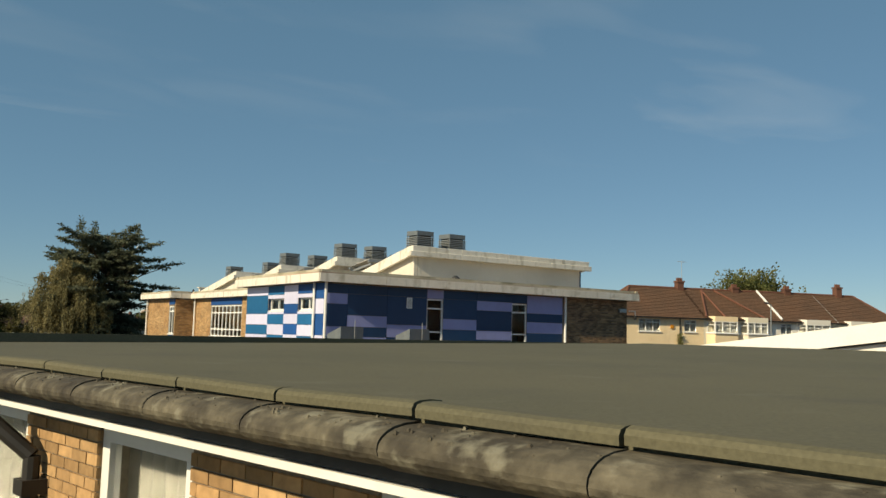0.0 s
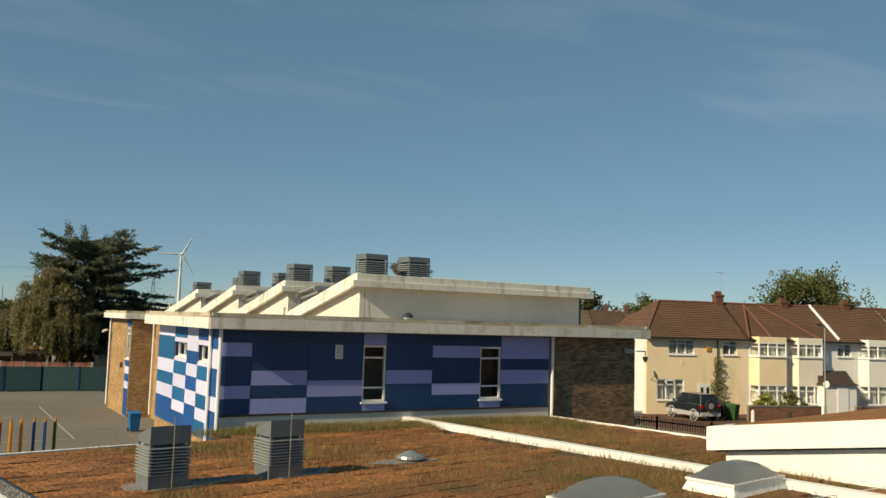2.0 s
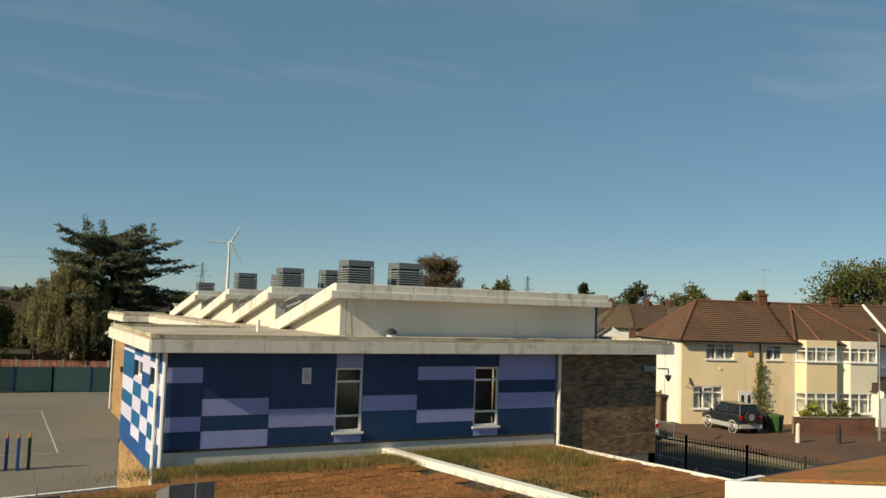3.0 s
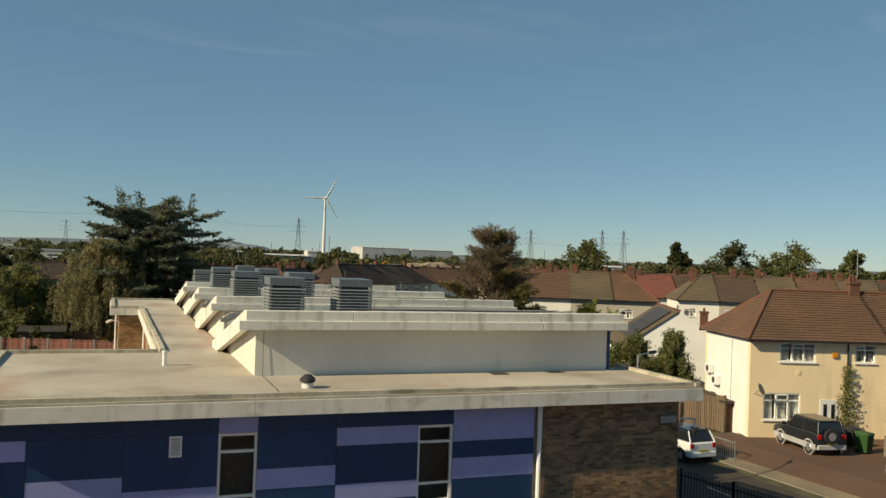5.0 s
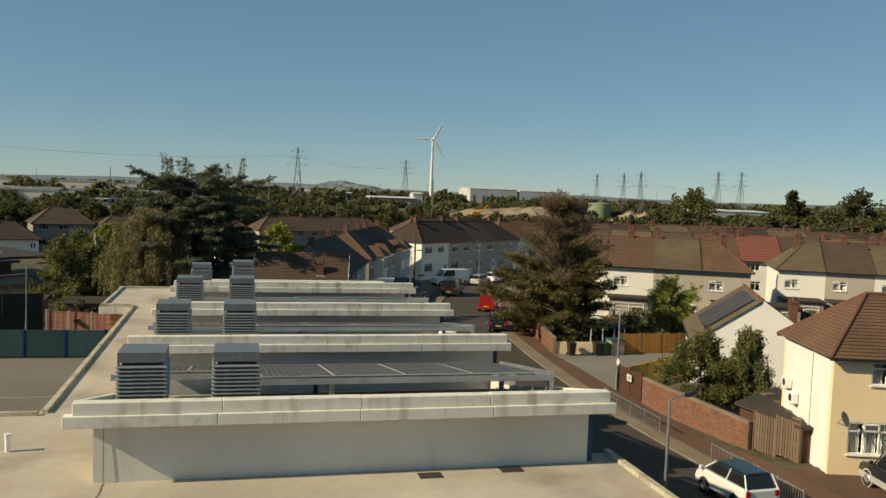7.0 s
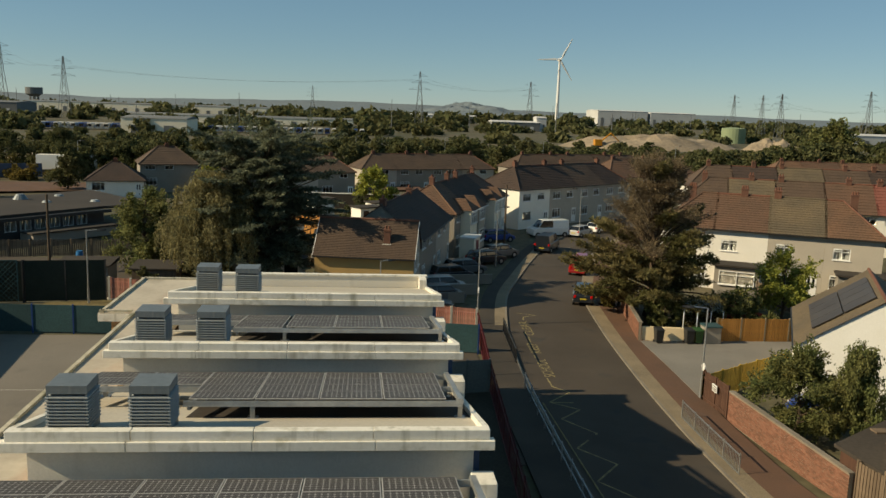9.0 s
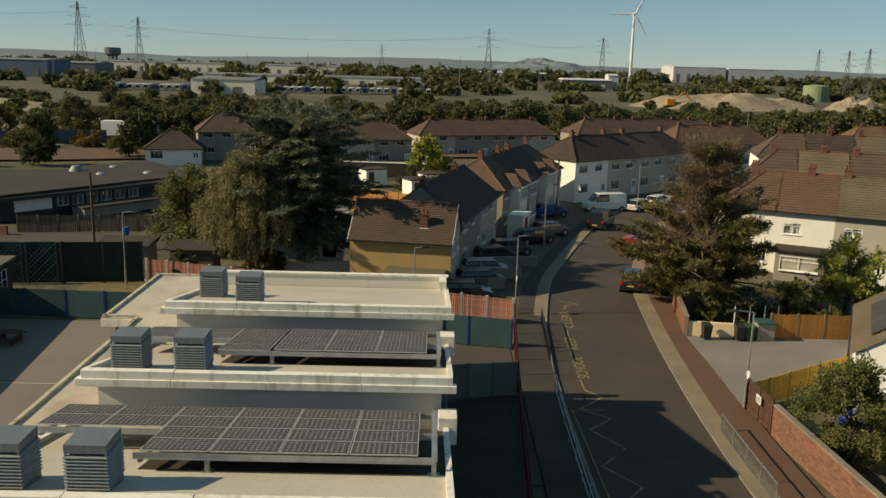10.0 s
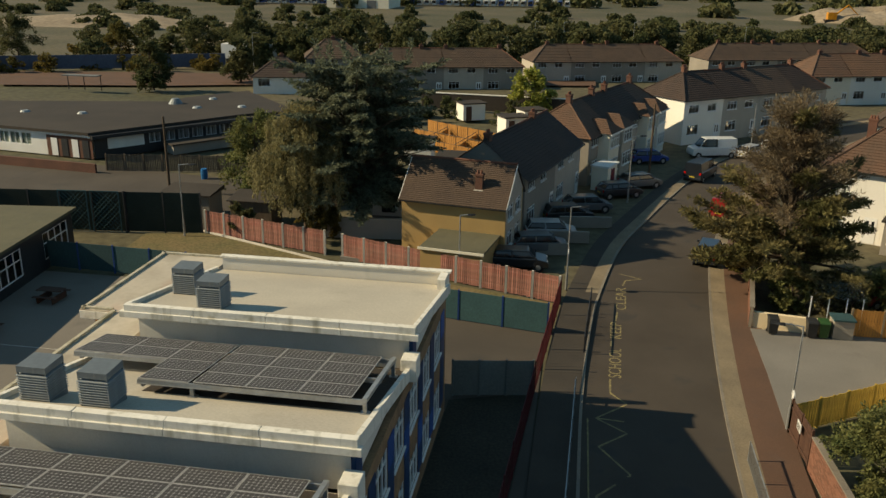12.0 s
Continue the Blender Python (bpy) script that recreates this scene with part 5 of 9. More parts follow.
def house(m, w, d, eave, ridge, label, wall="wall_w", tile="tile_b", hip=(False, False), chims=((0.5, 1.0),), front=(), back=(), side_l=(), side_r=(), group="", n=16, ov=0.3, door=None,
          bays=(), wall_side=None, detail=True, ridge_mat="ridge", hip_len=None, barge=True, nets=True):
    """A house on m: front along x at y = 0 (seen from -y), depth to +y. front, back, sides: windows (x, z, w, h, uprights)."""
    h = thing("house", label, "house", group)
    ws = wall_side or wall

    def face(fm, ln, wins, mt, nm):
        holes = [(a, z, a + ww, z + hh) for a, z, ww, hh, *_ in wins]
        part(nm, wall_form(Form(fm), 0, ln, -0.4, eave, 0, 0.25, holes), mt, h)
        for a, z, ww, hh, ups, *rest in wins:
            window(h, fm, a, z, ww, hh, cols=tuple((k + 1) / (ups + 1) for k in range(ups)), transom=rest[0] if rest else 0.28, back="curtain" if detail and nets else "", sill=detail, opener=(ups // 2,) if detail and ups else ())

    face(m, w, front, wall, "front_wall")
    face(m @ Matrix.Translation((w, d, 0)) @ pose(0, 0, 0, 0, 0, 180), w, back, wall, "back_wall")
    face(m @ Matrix.Translation((0.001, d - 0.25, 0)) @ pose(0, 0, 0, 0, 0, -90), d - 0.5, side_l, ws, "side_wall")
    face(m @ Matrix.Translation((w - 0.001, 0.25, 0)) @ pose(0, 0, 0, 0, 0, 90), d - 0.5, side_r, ws, "side_wall")
    part("ceiling_deck", Form(m).box(0.2, 0.2, eave - 0.1, w - 0.2, d - 0.2, eave - 0.02), "dark", h)
    hl = hip_len or d * 0.42
    a = hl if hip[0] else -0.12
    b = w - hl if hip[1] else w + 0.12
    xl, xr = (-ov if hip[0] else -0.12), (w + ov if hip[1] else w + 0.12)
    ze = eave - (ridge - eave) * ov / (d / 2)
    part("roof_slope", courses(Form(m), (xl, -ov, ze), (xr, -ov, ze), (b, d / 2, ridge), (a, d / 2, ridge), n), tile, h)
    part("roof_slope", courses(Form(m), (xr, d + ov, ze), (xl, d + ov, ze), (a, d / 2, ridge), (b, d / 2, ridge), n), tile, h)
    if hip[0]:
        part("roof_slope", courses(Form(m), (xl, d + ov, ze), (xl, -ov, ze), (a, d / 2, ridge), (a, d / 2, ridge), n), tile, h)
    else:
        part("gable", Form(m).hull([(0.002, 0, eave), (0.002, d, eave), (0.002, d / 2, ridge - 0.08)], [(0.25, 0, eave), (0.25, d, eave), (0.25, d / 2, ridge - 0.08)]), ws, h)
        if barge:
            part("bargeboard", Form(m).hull([(-0.15, -ov, ze - 0.18), (-0.15, -ov, ze + 0.02), (-0.15, d / 2, ridge + 0.02), (-0.15, d / 2, ridge - 0.18)], [(-0.10, -ov, ze - 0.18), (-0.10, -ov, ze + 0.02), (-0.10, d / 2, ridge + 0.02), (-0.10, d / 2, ridge - 0.18)]), "upvc", h)
    if hip[1]:
        part("roof_slope", courses(Form(m), (xr, -ov, ze), (xr, d + ov, ze), (b, d / 2, ridge), (b, d / 2, ridge), n), tile, h)
    else:
        part("gable", Form(m).hull([(w - 0.25, 0, eave), (w - 0.25, d, eave), (w - 0.25, d / 2, ridge - 0.08)], [(w - 0.002, 0, eave), (w - 0.002, d, eave), (w - 0.002, d / 2, ridge - 0.08)]), ws, h)
        if barge:
            part("bargeboard", Form(m).hull([(w + 0.10, -ov, ze - 0.18), (w + 0.10, -ov, ze + 0.02), (w + 0.10, d / 2, ridge + 0.02), (w + 0.10, d / 2, ridge - 0.18)], [(w + 0.15, -ov, ze - 0.18), (w + 0.15, -ov, ze + 0.02), (w + 0.15, d / 2, ridge + 0.02), (w + 0.15, d / 2, ridge - 0.18)]), "upvc", h)
    part("ridge_tiles", Form(m).tube((a, d / 2, ridge + 0.02), (b, d / 2, ridge + 0.02), 0.10, n=6), ridge_mat, h)
    if hip[0]:
        for y in (-ov, d + ov):
            part("hip_tiles", Form(m).tube((xl, y, ze + 0.03), (a, d / 2, ridge + 0.03), 0.09, n=6), ridge_mat, h)
    if hip[1]:
        for y in (-ov, d + ov):
            part("hip_tiles", Form(m).tube((xr, y, ze + 0.03), (b, d / 2, ridge + 0.03), 0.09, n=6), ridge_mat, h)
    part("gutter", Form(m).box(xl, -ov - 0.1, ze - 0.10, xr, -ov + 0.01, ze - 0.01), "plastic_b", h)
    part("gutter", Form(m).box(xl, d + ov - 0.01, ze - 0.10, xr, d + ov + 0.1, ze - 0.01), "plastic_b", h)
    for f, dz in chims:
        chimney(h, m, w * f, d / 2, eave + 0.5, ridge + dz, pots=3 if detail else 2)
    if door:
        dr = part("door", Form(m).box(door[0], -0.03, 0.02, door[0] + door[1], 0.06, 2.05), "upvc", h, "white panelled front door")
        for k in range(2):
            part("door_pane", Form(m).box(door[0] + 0.18 + k * (door[1] - 0.56), -0.04, 1.0, door[0] + 0.38 + k * (door[1] - 0.56), -0.031, 1.8), "carglass", dr)
        part("handle", Form(m).box(door[0] + door[1] - 0.12, -0.07, 1.0, door[0] + door[1] - 0.09, -0.031, 1.12), "galv", dr)
    for bx, bw, mt in bays:
        bay(h, m, bx, bw, eave, mt)
    return h


def bay(h, m, x, w, eave, mt, out=0.55):
    """A two-storey splayed bay with windows on both floors."""
    y = -out
    poly = [(x, 0.0), (x + 0.45, y), (x + w - 0.45, y), (x + w, 0.0)]
    part("bay_base", Form(m).prism(poly, -0.4, 0.75), mt, h)
    part("bay_panel", Form(m).prism(poly, 2.05, 4.05), mt, h, "two-storey bay")
    part("bay_head", Form(m).prism(poly, 4.98, eave - 0.03), mt, h)
    for z0, hh in ((0.75, 1.3), (4.05, 0.93)):
        window(h, m @ Matrix.Translation((0, y - 0.02, 0)), x + 0.45, z0, w - 0.9, hh, cols=(0.33, 0.66), transom=0.3, back="curtain", sill=True)
        ln = math.hypot(0.45, out)
        ang = math.degrees(math.atan2(-out, 0.45))
        window(h, m @ Matrix.Translation((x, 0, 0)) @ pose(0, 0, 0, 0, 0, ang), 0.03, z0, ln - 0.06, hh, cols=(), transom=0.3, back="", sill=True)
        window(h, m @ Matrix.Translation((x + w - 0.45, y, 0)) @ pose(0, 0, 0, 0, 0, -ang), 0.03, z0, ln - 0.06, hh, cols=(), transom=0.3, back="", sill=True)


# cream terrace across the road
HA = Matrix.Translation((49.2, 46.55, 0.62)) @ pose(0, 0, 0, 0, 0, -16.0)
ha = house(HA, 7.7, 5.8, 5.42, 7.72, "cream pebbledash end-of-terrace house with a brown hipped roof", "cream", "tile_b", barge=False, hip=(True, False), chims=((0.955, 0.65),), n=20, wall_side="bright_w", hip_len=2.5,
           front=[(1.65, 4.02, 1.98, 1.0, 2), (5.85, 4.05, 1.15, 0.95, 1), (0.8, 0.92, 2.05, 1.42, 2)], door=(3.95, 1.0), side_l=[])
f = Form(HA)
for _ in range(900):
    z0 = random.uniform(0, 1)
    x = 5.35 + random.gauss(0, 0.22 + 0.18 * (1 - z0)) * (0.5 if z0 > 0.6 else 1.0)
    zz = z0 * 3.9
    s = random.uniform(0.06, 0.13)
    yy = -random.uniform(0.03, 0.28)
    a = random.uniform(0, 6.28)
    f.add([(x, yy, zz), (x + s * math.cos(a), yy - 0.03, zz + s * math.sin(a)), (x + s * math.cos(a + 1.9), yy - 0.05, zz + s * math.sin(a + 1.9))], [(0, 1, 2)])
ivy = thing("climbing_ivy", "green ivy climbing the cream wall beside the door", "climbing plant")
part("stem", Form(HA).tube((5.4, -0.05, -0.1), (5.35, -0.05, 3.6), 0.03, 0.012, 6), "bark", ivy)
part("leaves", f, "bush", ivy)
part("downpipe", Form(HA).tube((5.42, -0.06, 3.4), (5.42, -0.06, 5.1), 0.045), "plastic_b", ha)
part("alarm_box", Form(HA).chamfer(4.55, -0.09, 4.3, 4.85, -0.01, 4.58), "amber", ha, "amber alarm box")
part("wall_vent", Form(HA).box(2.6, -0.03, 3.35, 2.8, -0.005, 3.55), "cream", ha)
dish = part("satellite_dish", Form(HA).tube((0.35, -0.42, 2.55), (0.43, -0.50, 2.6), 0.05, 0.33, 14), "vent", ha, "grey satellite dish")
part("bracket", Form(HA).tube((0.3, -0.0, 2.3), (0.35, -0.4, 2.55), 0.02, n=6), "galv", dish)
for y0, z0 in ((3.6, 2.2), (4.5, 2.75)):
    ac = part("air_conditioner", Form(HA).chamfer(-0.32, y0, z0, -0.03, y0 + 0.66, z0 + 0.5), "upvc", ha, "white wall-mounted air conditioner")
    part("fan_grille", Form(HA).tube((-0.335, y0 + 0.28, z0 + 0.25), (-0.321, y0 + 0.28, z0 + 0.25), 0.18, n=14), "dkmetal", ac)
    part("bracket", Form(HA).box(-0.34, y0 + 0.1, z0 - 0.06, 0.0, y0 + 0.14, z0 - 0.003), "galv", ac)
part("downpipe", Form(HA).tube((-0.06, 2.2, 0.2), (-0.06, 2.2, 4.95), 0.04), "upvc", ha, "white downpipe")
for k in range(3):
    part("roof_vent", Form(HA).box(1.9 + k * 2.2, 1.05, 6.08, 2.05 + k * 2.2, 1.2, 6.22), "upvc", ha)
house(HA @ Matrix.Translation((7.71, 0, 0)), 6.4, 5.8, 5.42, 7.72, "cream and white mid-terrace house with two bay windows", "wall_p", "tile_b", barge=False, chims=((0.81, 0.35),), n=20, bays=((0.25, 3.1, "cream"), (3.45, 2.9, "wall_p")))
hc = house(HA @ Matrix.Translation((14.12, 0, 0)), 7.2, 5.8, 5.42, 7.75, "white mid-terrace house with a bay and a small porch", "wall_w", "tile_b", barge=False, chims=((0.6, 0.4),), n=20, front=[(1.2, 4.1, 1.2, 0.9, 1)], bays=((3.0, 3.4, "wall_w"),))
porch = Form(HA).box(13.2, -1.3, -0.4, 15.8, -0.01, 2.15)
part("porch", porch, "wall_w", hc, "white entrance porch")
part("porch_roof", Form(HA).hull([(13.0, -1.5, 2.16), (16.0, -1.5, 2.16), (16.0, -0.03, 2.2), (13.0, -0.03, 2.2)], [(13.4, -1.2, 2.35), (15.6, -1.2, 2.35), (16.0, -0.03, 3.1), (13.0, -0.03, 3.1)]), "tile_d", hc)
part("porch_door", Form(HA).box(14.2, -1.35, 0, 15.1, -1.31, 2.0), "upvc", hc)
house(HA @ Matrix.Translation((21.33, 0, 0)), 7.0, 5.8, 5.42, 7.75, "white end-of-terrace house with a bay window", "wall_w", "tile_b", hip=(False, True), chims=((0.4, 0.8),), n=20, bays=((0.5, 3.2, "wall_w"),), front=[(4.6, 4.1, 1.4, 0.9, 1), (4.6, 1.0, 1.4, 1.2, 1)])
part("party_tiles", Form(HA).tube((15.25, -0.3, 5.32), (15.25, 2.9, 7.85), 0.10, n=6), "upvc", ha, "white mortar line between two roofs")
for xa, xb in ((7.75, 9.4), (13.6, 10.7), (9.6, 9.4)):
    part("hip_tiles", Form(HA).tube((xa, -0.32, 5.32), (xb, 2.7, 7.66), 0.09, n=6), "ridge", ha)
aer = thing("tv_aerial", "thin metal television aerial on a chimney", "aerial")
part("mast", Form(HA).tube((7.6, 2.9, 8.2), (7.6, 2.9, 10.1), 0.02, n=5), "galv", aer)
part("boom", Form(HA).tube((7.2, 2.9, 10.0), (8.0, 2.9, 10.0), 0.015, n=5), "galv", aer)
for k in range(6):
    part("element", Form(HA).tube((7.2 + 0.16 * k, 2.65, 10.0), (7.2 + 0.16 * k, 3.15, 10.0), 0.008, n=4), "galv", aer)

# cream bungalow behind, with solar panels on its slope
BG = Matrix.Translation((60.1, 60.5, 0.3)) @ pose(0, 0, 0, 0, 0, 63)
bh = house(BG, 10.4, 8.0, 3.1, 5.9, "pale cream bungalow with a brown roof and plain gable end", "bright_w", "tile_g", chims=(), n=16)
chimney(bh, BG, 1.2, 2.0, 3.9, 5.9, 0.55, 0.5, 1)
zz = lambda y: 3.1 + 2.8 * (8.0 - y) / 4.0 + 0.12
for c in range(4):
    for r in range(2):
        x0, y0 = 1.6 + c * 1.62, 7.4 - r * 1.55
        part("solar_panel", Form(BG).slab([(x0, y0, zz(y0)), (x0, y0 - 1.5, zz(y0 - 1.5)), (x0 + 1.57, y0 - 1.5, zz(y0 - 1.5)), (x0 + 1.57, y0, zz(y0))], -0.04), "pv", bh, "dark solar panel")

# low house and terrace along the far side of the bend
H1 = Matrix.Translation((25.2, 85.85, 0)) @ pose(0, 0, 0, 0, 0, -9.0)
h1 = house(H1, 7.7, 5.2, 4.32, 6.66, "low tan-rendered house with a brown tiled roof", "tan", "tile_h", chims=(), n=24, wall_side="wall_b",
           side_r=[(0.5, 0.9, 1.5, 1.2, 1), (2.7, 0.9, 1.5, 1.2, 1), (0.5, 2.9, 1.5, 1.1, 1), (2.7, 2.9, 1.5, 1.1, 1)])
chimney(h1, H1, 5.5, 1.0, 4.5, 6.15, 0.5, 0.45, 2)
part("flashing", Form(H1).box(5.15, 0.68, 4.75, 5.85, 1.32, 5.02), "post_c", h1, "pale lead flashing round the chimney")
part("lean_to", Form(H1).box(3.0, -4.4, -0.3, 7.3, -0.01, 2.0), "tan", h1, "flat-roofed tan extension")
part("lean_to_roof", Form(H1).box(2.9, -4.5, 2.005, 7.4, 0.0, 2.12), "felt_g", h1)
part("lean_to_coping", Form(H1).box(2.85, -4.56, 2.0, 7.45, -4.505, 2.17), "wall_p", h1)
patio = thing("concrete_patio", "pale concrete yard beside the tan house", "patio")
part("slab", Form(H1).box(-3.5, -3.2, -0.02, 2.85, -0.01, 0.25), "drive", patio)
oh = thing("outhouse", "small white flat-roofed outhouse with a grey window", "outhouse")
part("wall", Form().box(21.5, 91.4, 1.0, 24.0, 93.6, 2.5), "wall_w", oh)
part("base", Form().box(21.6, 91.5, 0.0, 23.9, 93.5, 0.99), "wall_g", oh)
part("roof", Form().box(21.3, 91.2, 2.505, 24.2, 93.8, 2.62), "flat_d", oh)
part("window", Form().box(22.4, 91.35, 1.3, 23.5, 91.395, 2.2), "carglass", oh)
gp = thing("garden_wall", "pale rendered garden wall under the trees", "wall")
part("wall", Form(Matrix.Translation((18.8, 88.0, 0)) @ pose(0, 0, 0, 0, 0, 6)).box(0, 0, 0, 6.2, 0.2, 1.55), "wall_b", gp)
part("coping", Form(Matrix.Translation((18.8, 88.0, 0)) @ pose(0, 0, 0, 0, 0, 6)).box(-0.05, -0.06, 1.553, 6.25, 0.26, 1.62), "post_c", gp)

slim = [(0.7, 3.55, 1.4, 1.0, 1), (0.6, 0.9, 1.3, 1.25, 1)]
two = [(0.8, 3.55, 1.7, 1.0, 2), (4.0, 3.6, 1.5, 0.95, 1), (0.8, 0.9, 1.9, 1.25, 2)]


def row(start, ang, count, w, d, eave, ridge, walls, tiles, label, group, z=0.0, hips=True, detail=False, n=12, front=two, back=two, gap=0.0, cd=0.75, nets=True):
    for i in range(count):
        m = Matrix.Translation((*start, z)) @ pose(0, 0, 0, 0, 0, ang) @ Matrix.Translation((i * (w + 0.01) + gap * (i // 2), 0, 0))
        house(m, w, d, eave, ridge, label, walls[i % len(walls)], tiles[i % len(tiles)], hip=(hips and i == 0, hips and i == count - 1), chims=((0.5 if i % 2 or (hips and i == 0) else 0.12, cd),), front=front, back=back if detail else (),
              group=group, n=n, detail=detail, nets=nets, door=(w - 1.3, 0.95), barge=count == 1, ridge_mat="ridge" if i % 2 else tiles[i % len(tiles)])


# terrace on the west side of the road, fronts to the east
# grey and beige walls carry the shade on these east fronts
row((33.7, 90.9), 75.5, 2, 8.05, 7.0, 4.75, 7.3, ["wall_g", "wall_b"], ["tile_d", "tile_d"], "rendered house, front greyed for shade, with a dark plain roof facing the road", "west terrace", hips=False, detail=True, n=16, cd=0.5, nets=False)
row((38.5, 108.9), 69, 4, 6.1, 7.0, 4.75, 7.35, ["wall_g", "wall_g", "wall_b", "wall_g"], ["tile_r", "tile_d", "tile_d", "tile_r"], "pale terraced house with a tiled roof facing the road", "west terrace", hips=True, detail=True, n=16, cd=0.75, nets=False)


def hipped_bay(x, y, ang, wall, w=3.0, out=1.1, top=4.7):
    """A two-storey bay under its own small hipped roof."""
    g = thing("hipped_bay", "pale two-storey bay with a small red hipped roof", "bay", "bays of the west terrace")
    m = Matrix.Translation((x, y, 0)) @ pose(0, 0, 0, 0, 0, ang)
    part("bay_wall", wall_form(Form(m), 0, w, -0.2, top, -out, 0.0, []), wall, g)
    p = [(-0.25, -out - 0.25, top), (w + 0.25, -out - 0.25, top)]
    rt, rz_ = (w / 2, -0.1, top + 1.15), top + 1.15
    part("roof_slope", courses(Form(m), p[0], p[1], rt, rt, 8), "tile_r", g)
    part("roof_slope", courses(Form(m), p[1], (w + 0.25, 2.6, top), (w / 2, 2.6, rz_), rt, 8), "tile_r", g)
    part("roof_slope", courses(Form(m), (-0.25, 2.6, top), p[0], rt, (w / 2, 2.6, rz_), 8), "tile_r", g)
    part("gutter", Form(m).box(-0.3, -out - 0.33, top - 0.12, w + 0.3, -out - 0.24, top), "upvc", g)
    for z0, hh in ((0.8, 1.3), (3.2, 1.2)):
        window(g, m @ Matrix.Translation((0, -out - 0.12, 0)), 0.3, z0, w - 0.6, hh, cols=(0.33, 0.66), transom=0.3, back="", sill=True)
    return g


for k, wl in enumerate(("wall_p", "wall_b", "wall_p", "wall_w")):
    q = Vector((38.5, 108.9)) + Vector((math.cos(radians(69)), math.sin(radians(69)))) * (6.11 * k + (0.4 if k % 2 else 2.6))
    hipped_bay(q.x, q.y, 69, wl)
porch = thing("entrance_porch", "cream rendered porch with a flat white-edged roof", "porch")
m = Matrix.Translation((38.9, 107.3, 0)) @ pose(0, 0, 0, 0, 0, 69)
part("wall", Form(m).box(0, -1.6, 0, 2.6, -0.01, 2.25), "wall_p", porch)
part("roof_edge", Form(m).box(-0.15, -1.75, 2.255, 2.75, 0.0, 2.42), "upvc", porch)
part("door", Form(m).box(0.9, -1.65, 0.02, 1.8, -1.605, 2.0), "red_s", porch)
# white-gabled terrace past the bend
# beige on all but the first puts the fronts' shade into colour
row((49.75, 132.6), 40.5, 4, 6.7, 7.6, 5.35, 8.0, ["wall_w", "wall_b", "wall_b", "wall_b"], ["tile_d", "tile_d", "tile_h", "tile_d"], "white terraced house with a dark tiled roof", "terrace past the bend", z=-0.1, hips=True, detail=True, n=14, cd=0.6, nets=False)
row((73.0, 170.0), 20, 3, 7.0, 8.0, 4.7, 7.6, ["wall_p", "wall_w"], ["tile_r", "tile_b"], "pale terraced house at the end of the road", "terrace past the bend", z=-0.3, n=10, cd=0.5)
# rows in the distance
row((0.95, 168.6), 17.5, 4, 6.9, 8.0, 4.8, 7.4, ["wall_g", "wall_g", "wall_b"], ["tile_h"], "distant terraced house with a brown hipped roof", "distant terraces", z=-1.2, cd=0.5)
row((28.6, 185.5), 19.5, 4, 7.2, 8.0, 4.8, 7.4, ["wall_b", "wall_g", "wall_g"], ["tile_h"], "distant terraced house with a brown hipped roof", "distant terraces", z=-1.2, cd=0.5)
row((61.2, 198.9), 19.5, 5, 7.2, 8.0, 4.8, 7.4, ["wall_g", "wall_b"], ["tile_h"], "distant terraced house with a brown hipped roof", "distant terraces", z=-1.2, cd=0.5)
row((112.0, 188.0), -4, 6, 8.0, 8.5, 4.8, 7.7, ["wall_g", "wall_p"], ["tile_b", "tile_r"], "distant terraced house with a brown hipped roof", "distant terraces", z=-0.8, cd=0.5)
# terraces east of the road, backs to the camera
row((56.6, 96.85), -25.5, 4, 4.67, 7.7, 5.7, 8.4, ["wall_w", "wall_w", "wall_b", "wall_b"], ["tile_r", "tile_r", "tile_g", "tile_b"], "terraced house with a mossy tiled roof and brick chimney", "east terraces", hips=True, detail=True, n=16, cd=0.65, front=slim, back=slim)
row((80.2, 93.9), -27, 8, 4.76, 7.9, 5.7, 8.5, ["wall_w", "wall_b", "wall_w"], ["tile_g", "tile_h", "tile_g", "tile_b"], "terraced house with a mossy tiled roof and brick chimney", "east terraces", hips=True, detail=True, n=16, cd=0.65, front=slim, back=slim)
row((68.0, 122.0), -20, 9, 5.6, 8.0, 5.0, 8.0, ["wall_w", "wall_p"], ["tile_h", "tile_g", "tile_h", "tile_r", "tile_red"], "terraced house with a brown roof behind others", "east terraces", n=10, cd=0.6)
row((80.0, 150.0), -12, 10, 7.0, 8.0, 5.0, 8.1, ["wall_w", "wall_p"], ["tile_h", "tile_d", "tile_g"], "terraced house with a brown roof behind others", "east terraces", z=-0.2, n=8)
row((127.0, 126.0), -14, 7, 7.0, 8.0, 5.0, 8.1, ["wall_w", "wall_p"], ["tile_h", "tile_g"], "terraced house with a brown roof behind others", "east terraces", n=8)
row((116.0, 92.0), -20, 5, 7.0, 8.0, 5.0, 8.1, ["wall_p", "wall_w"], ["tile_h", "tile_d"], "terraced house with a brown roof behind others", "east terraces", n=8)
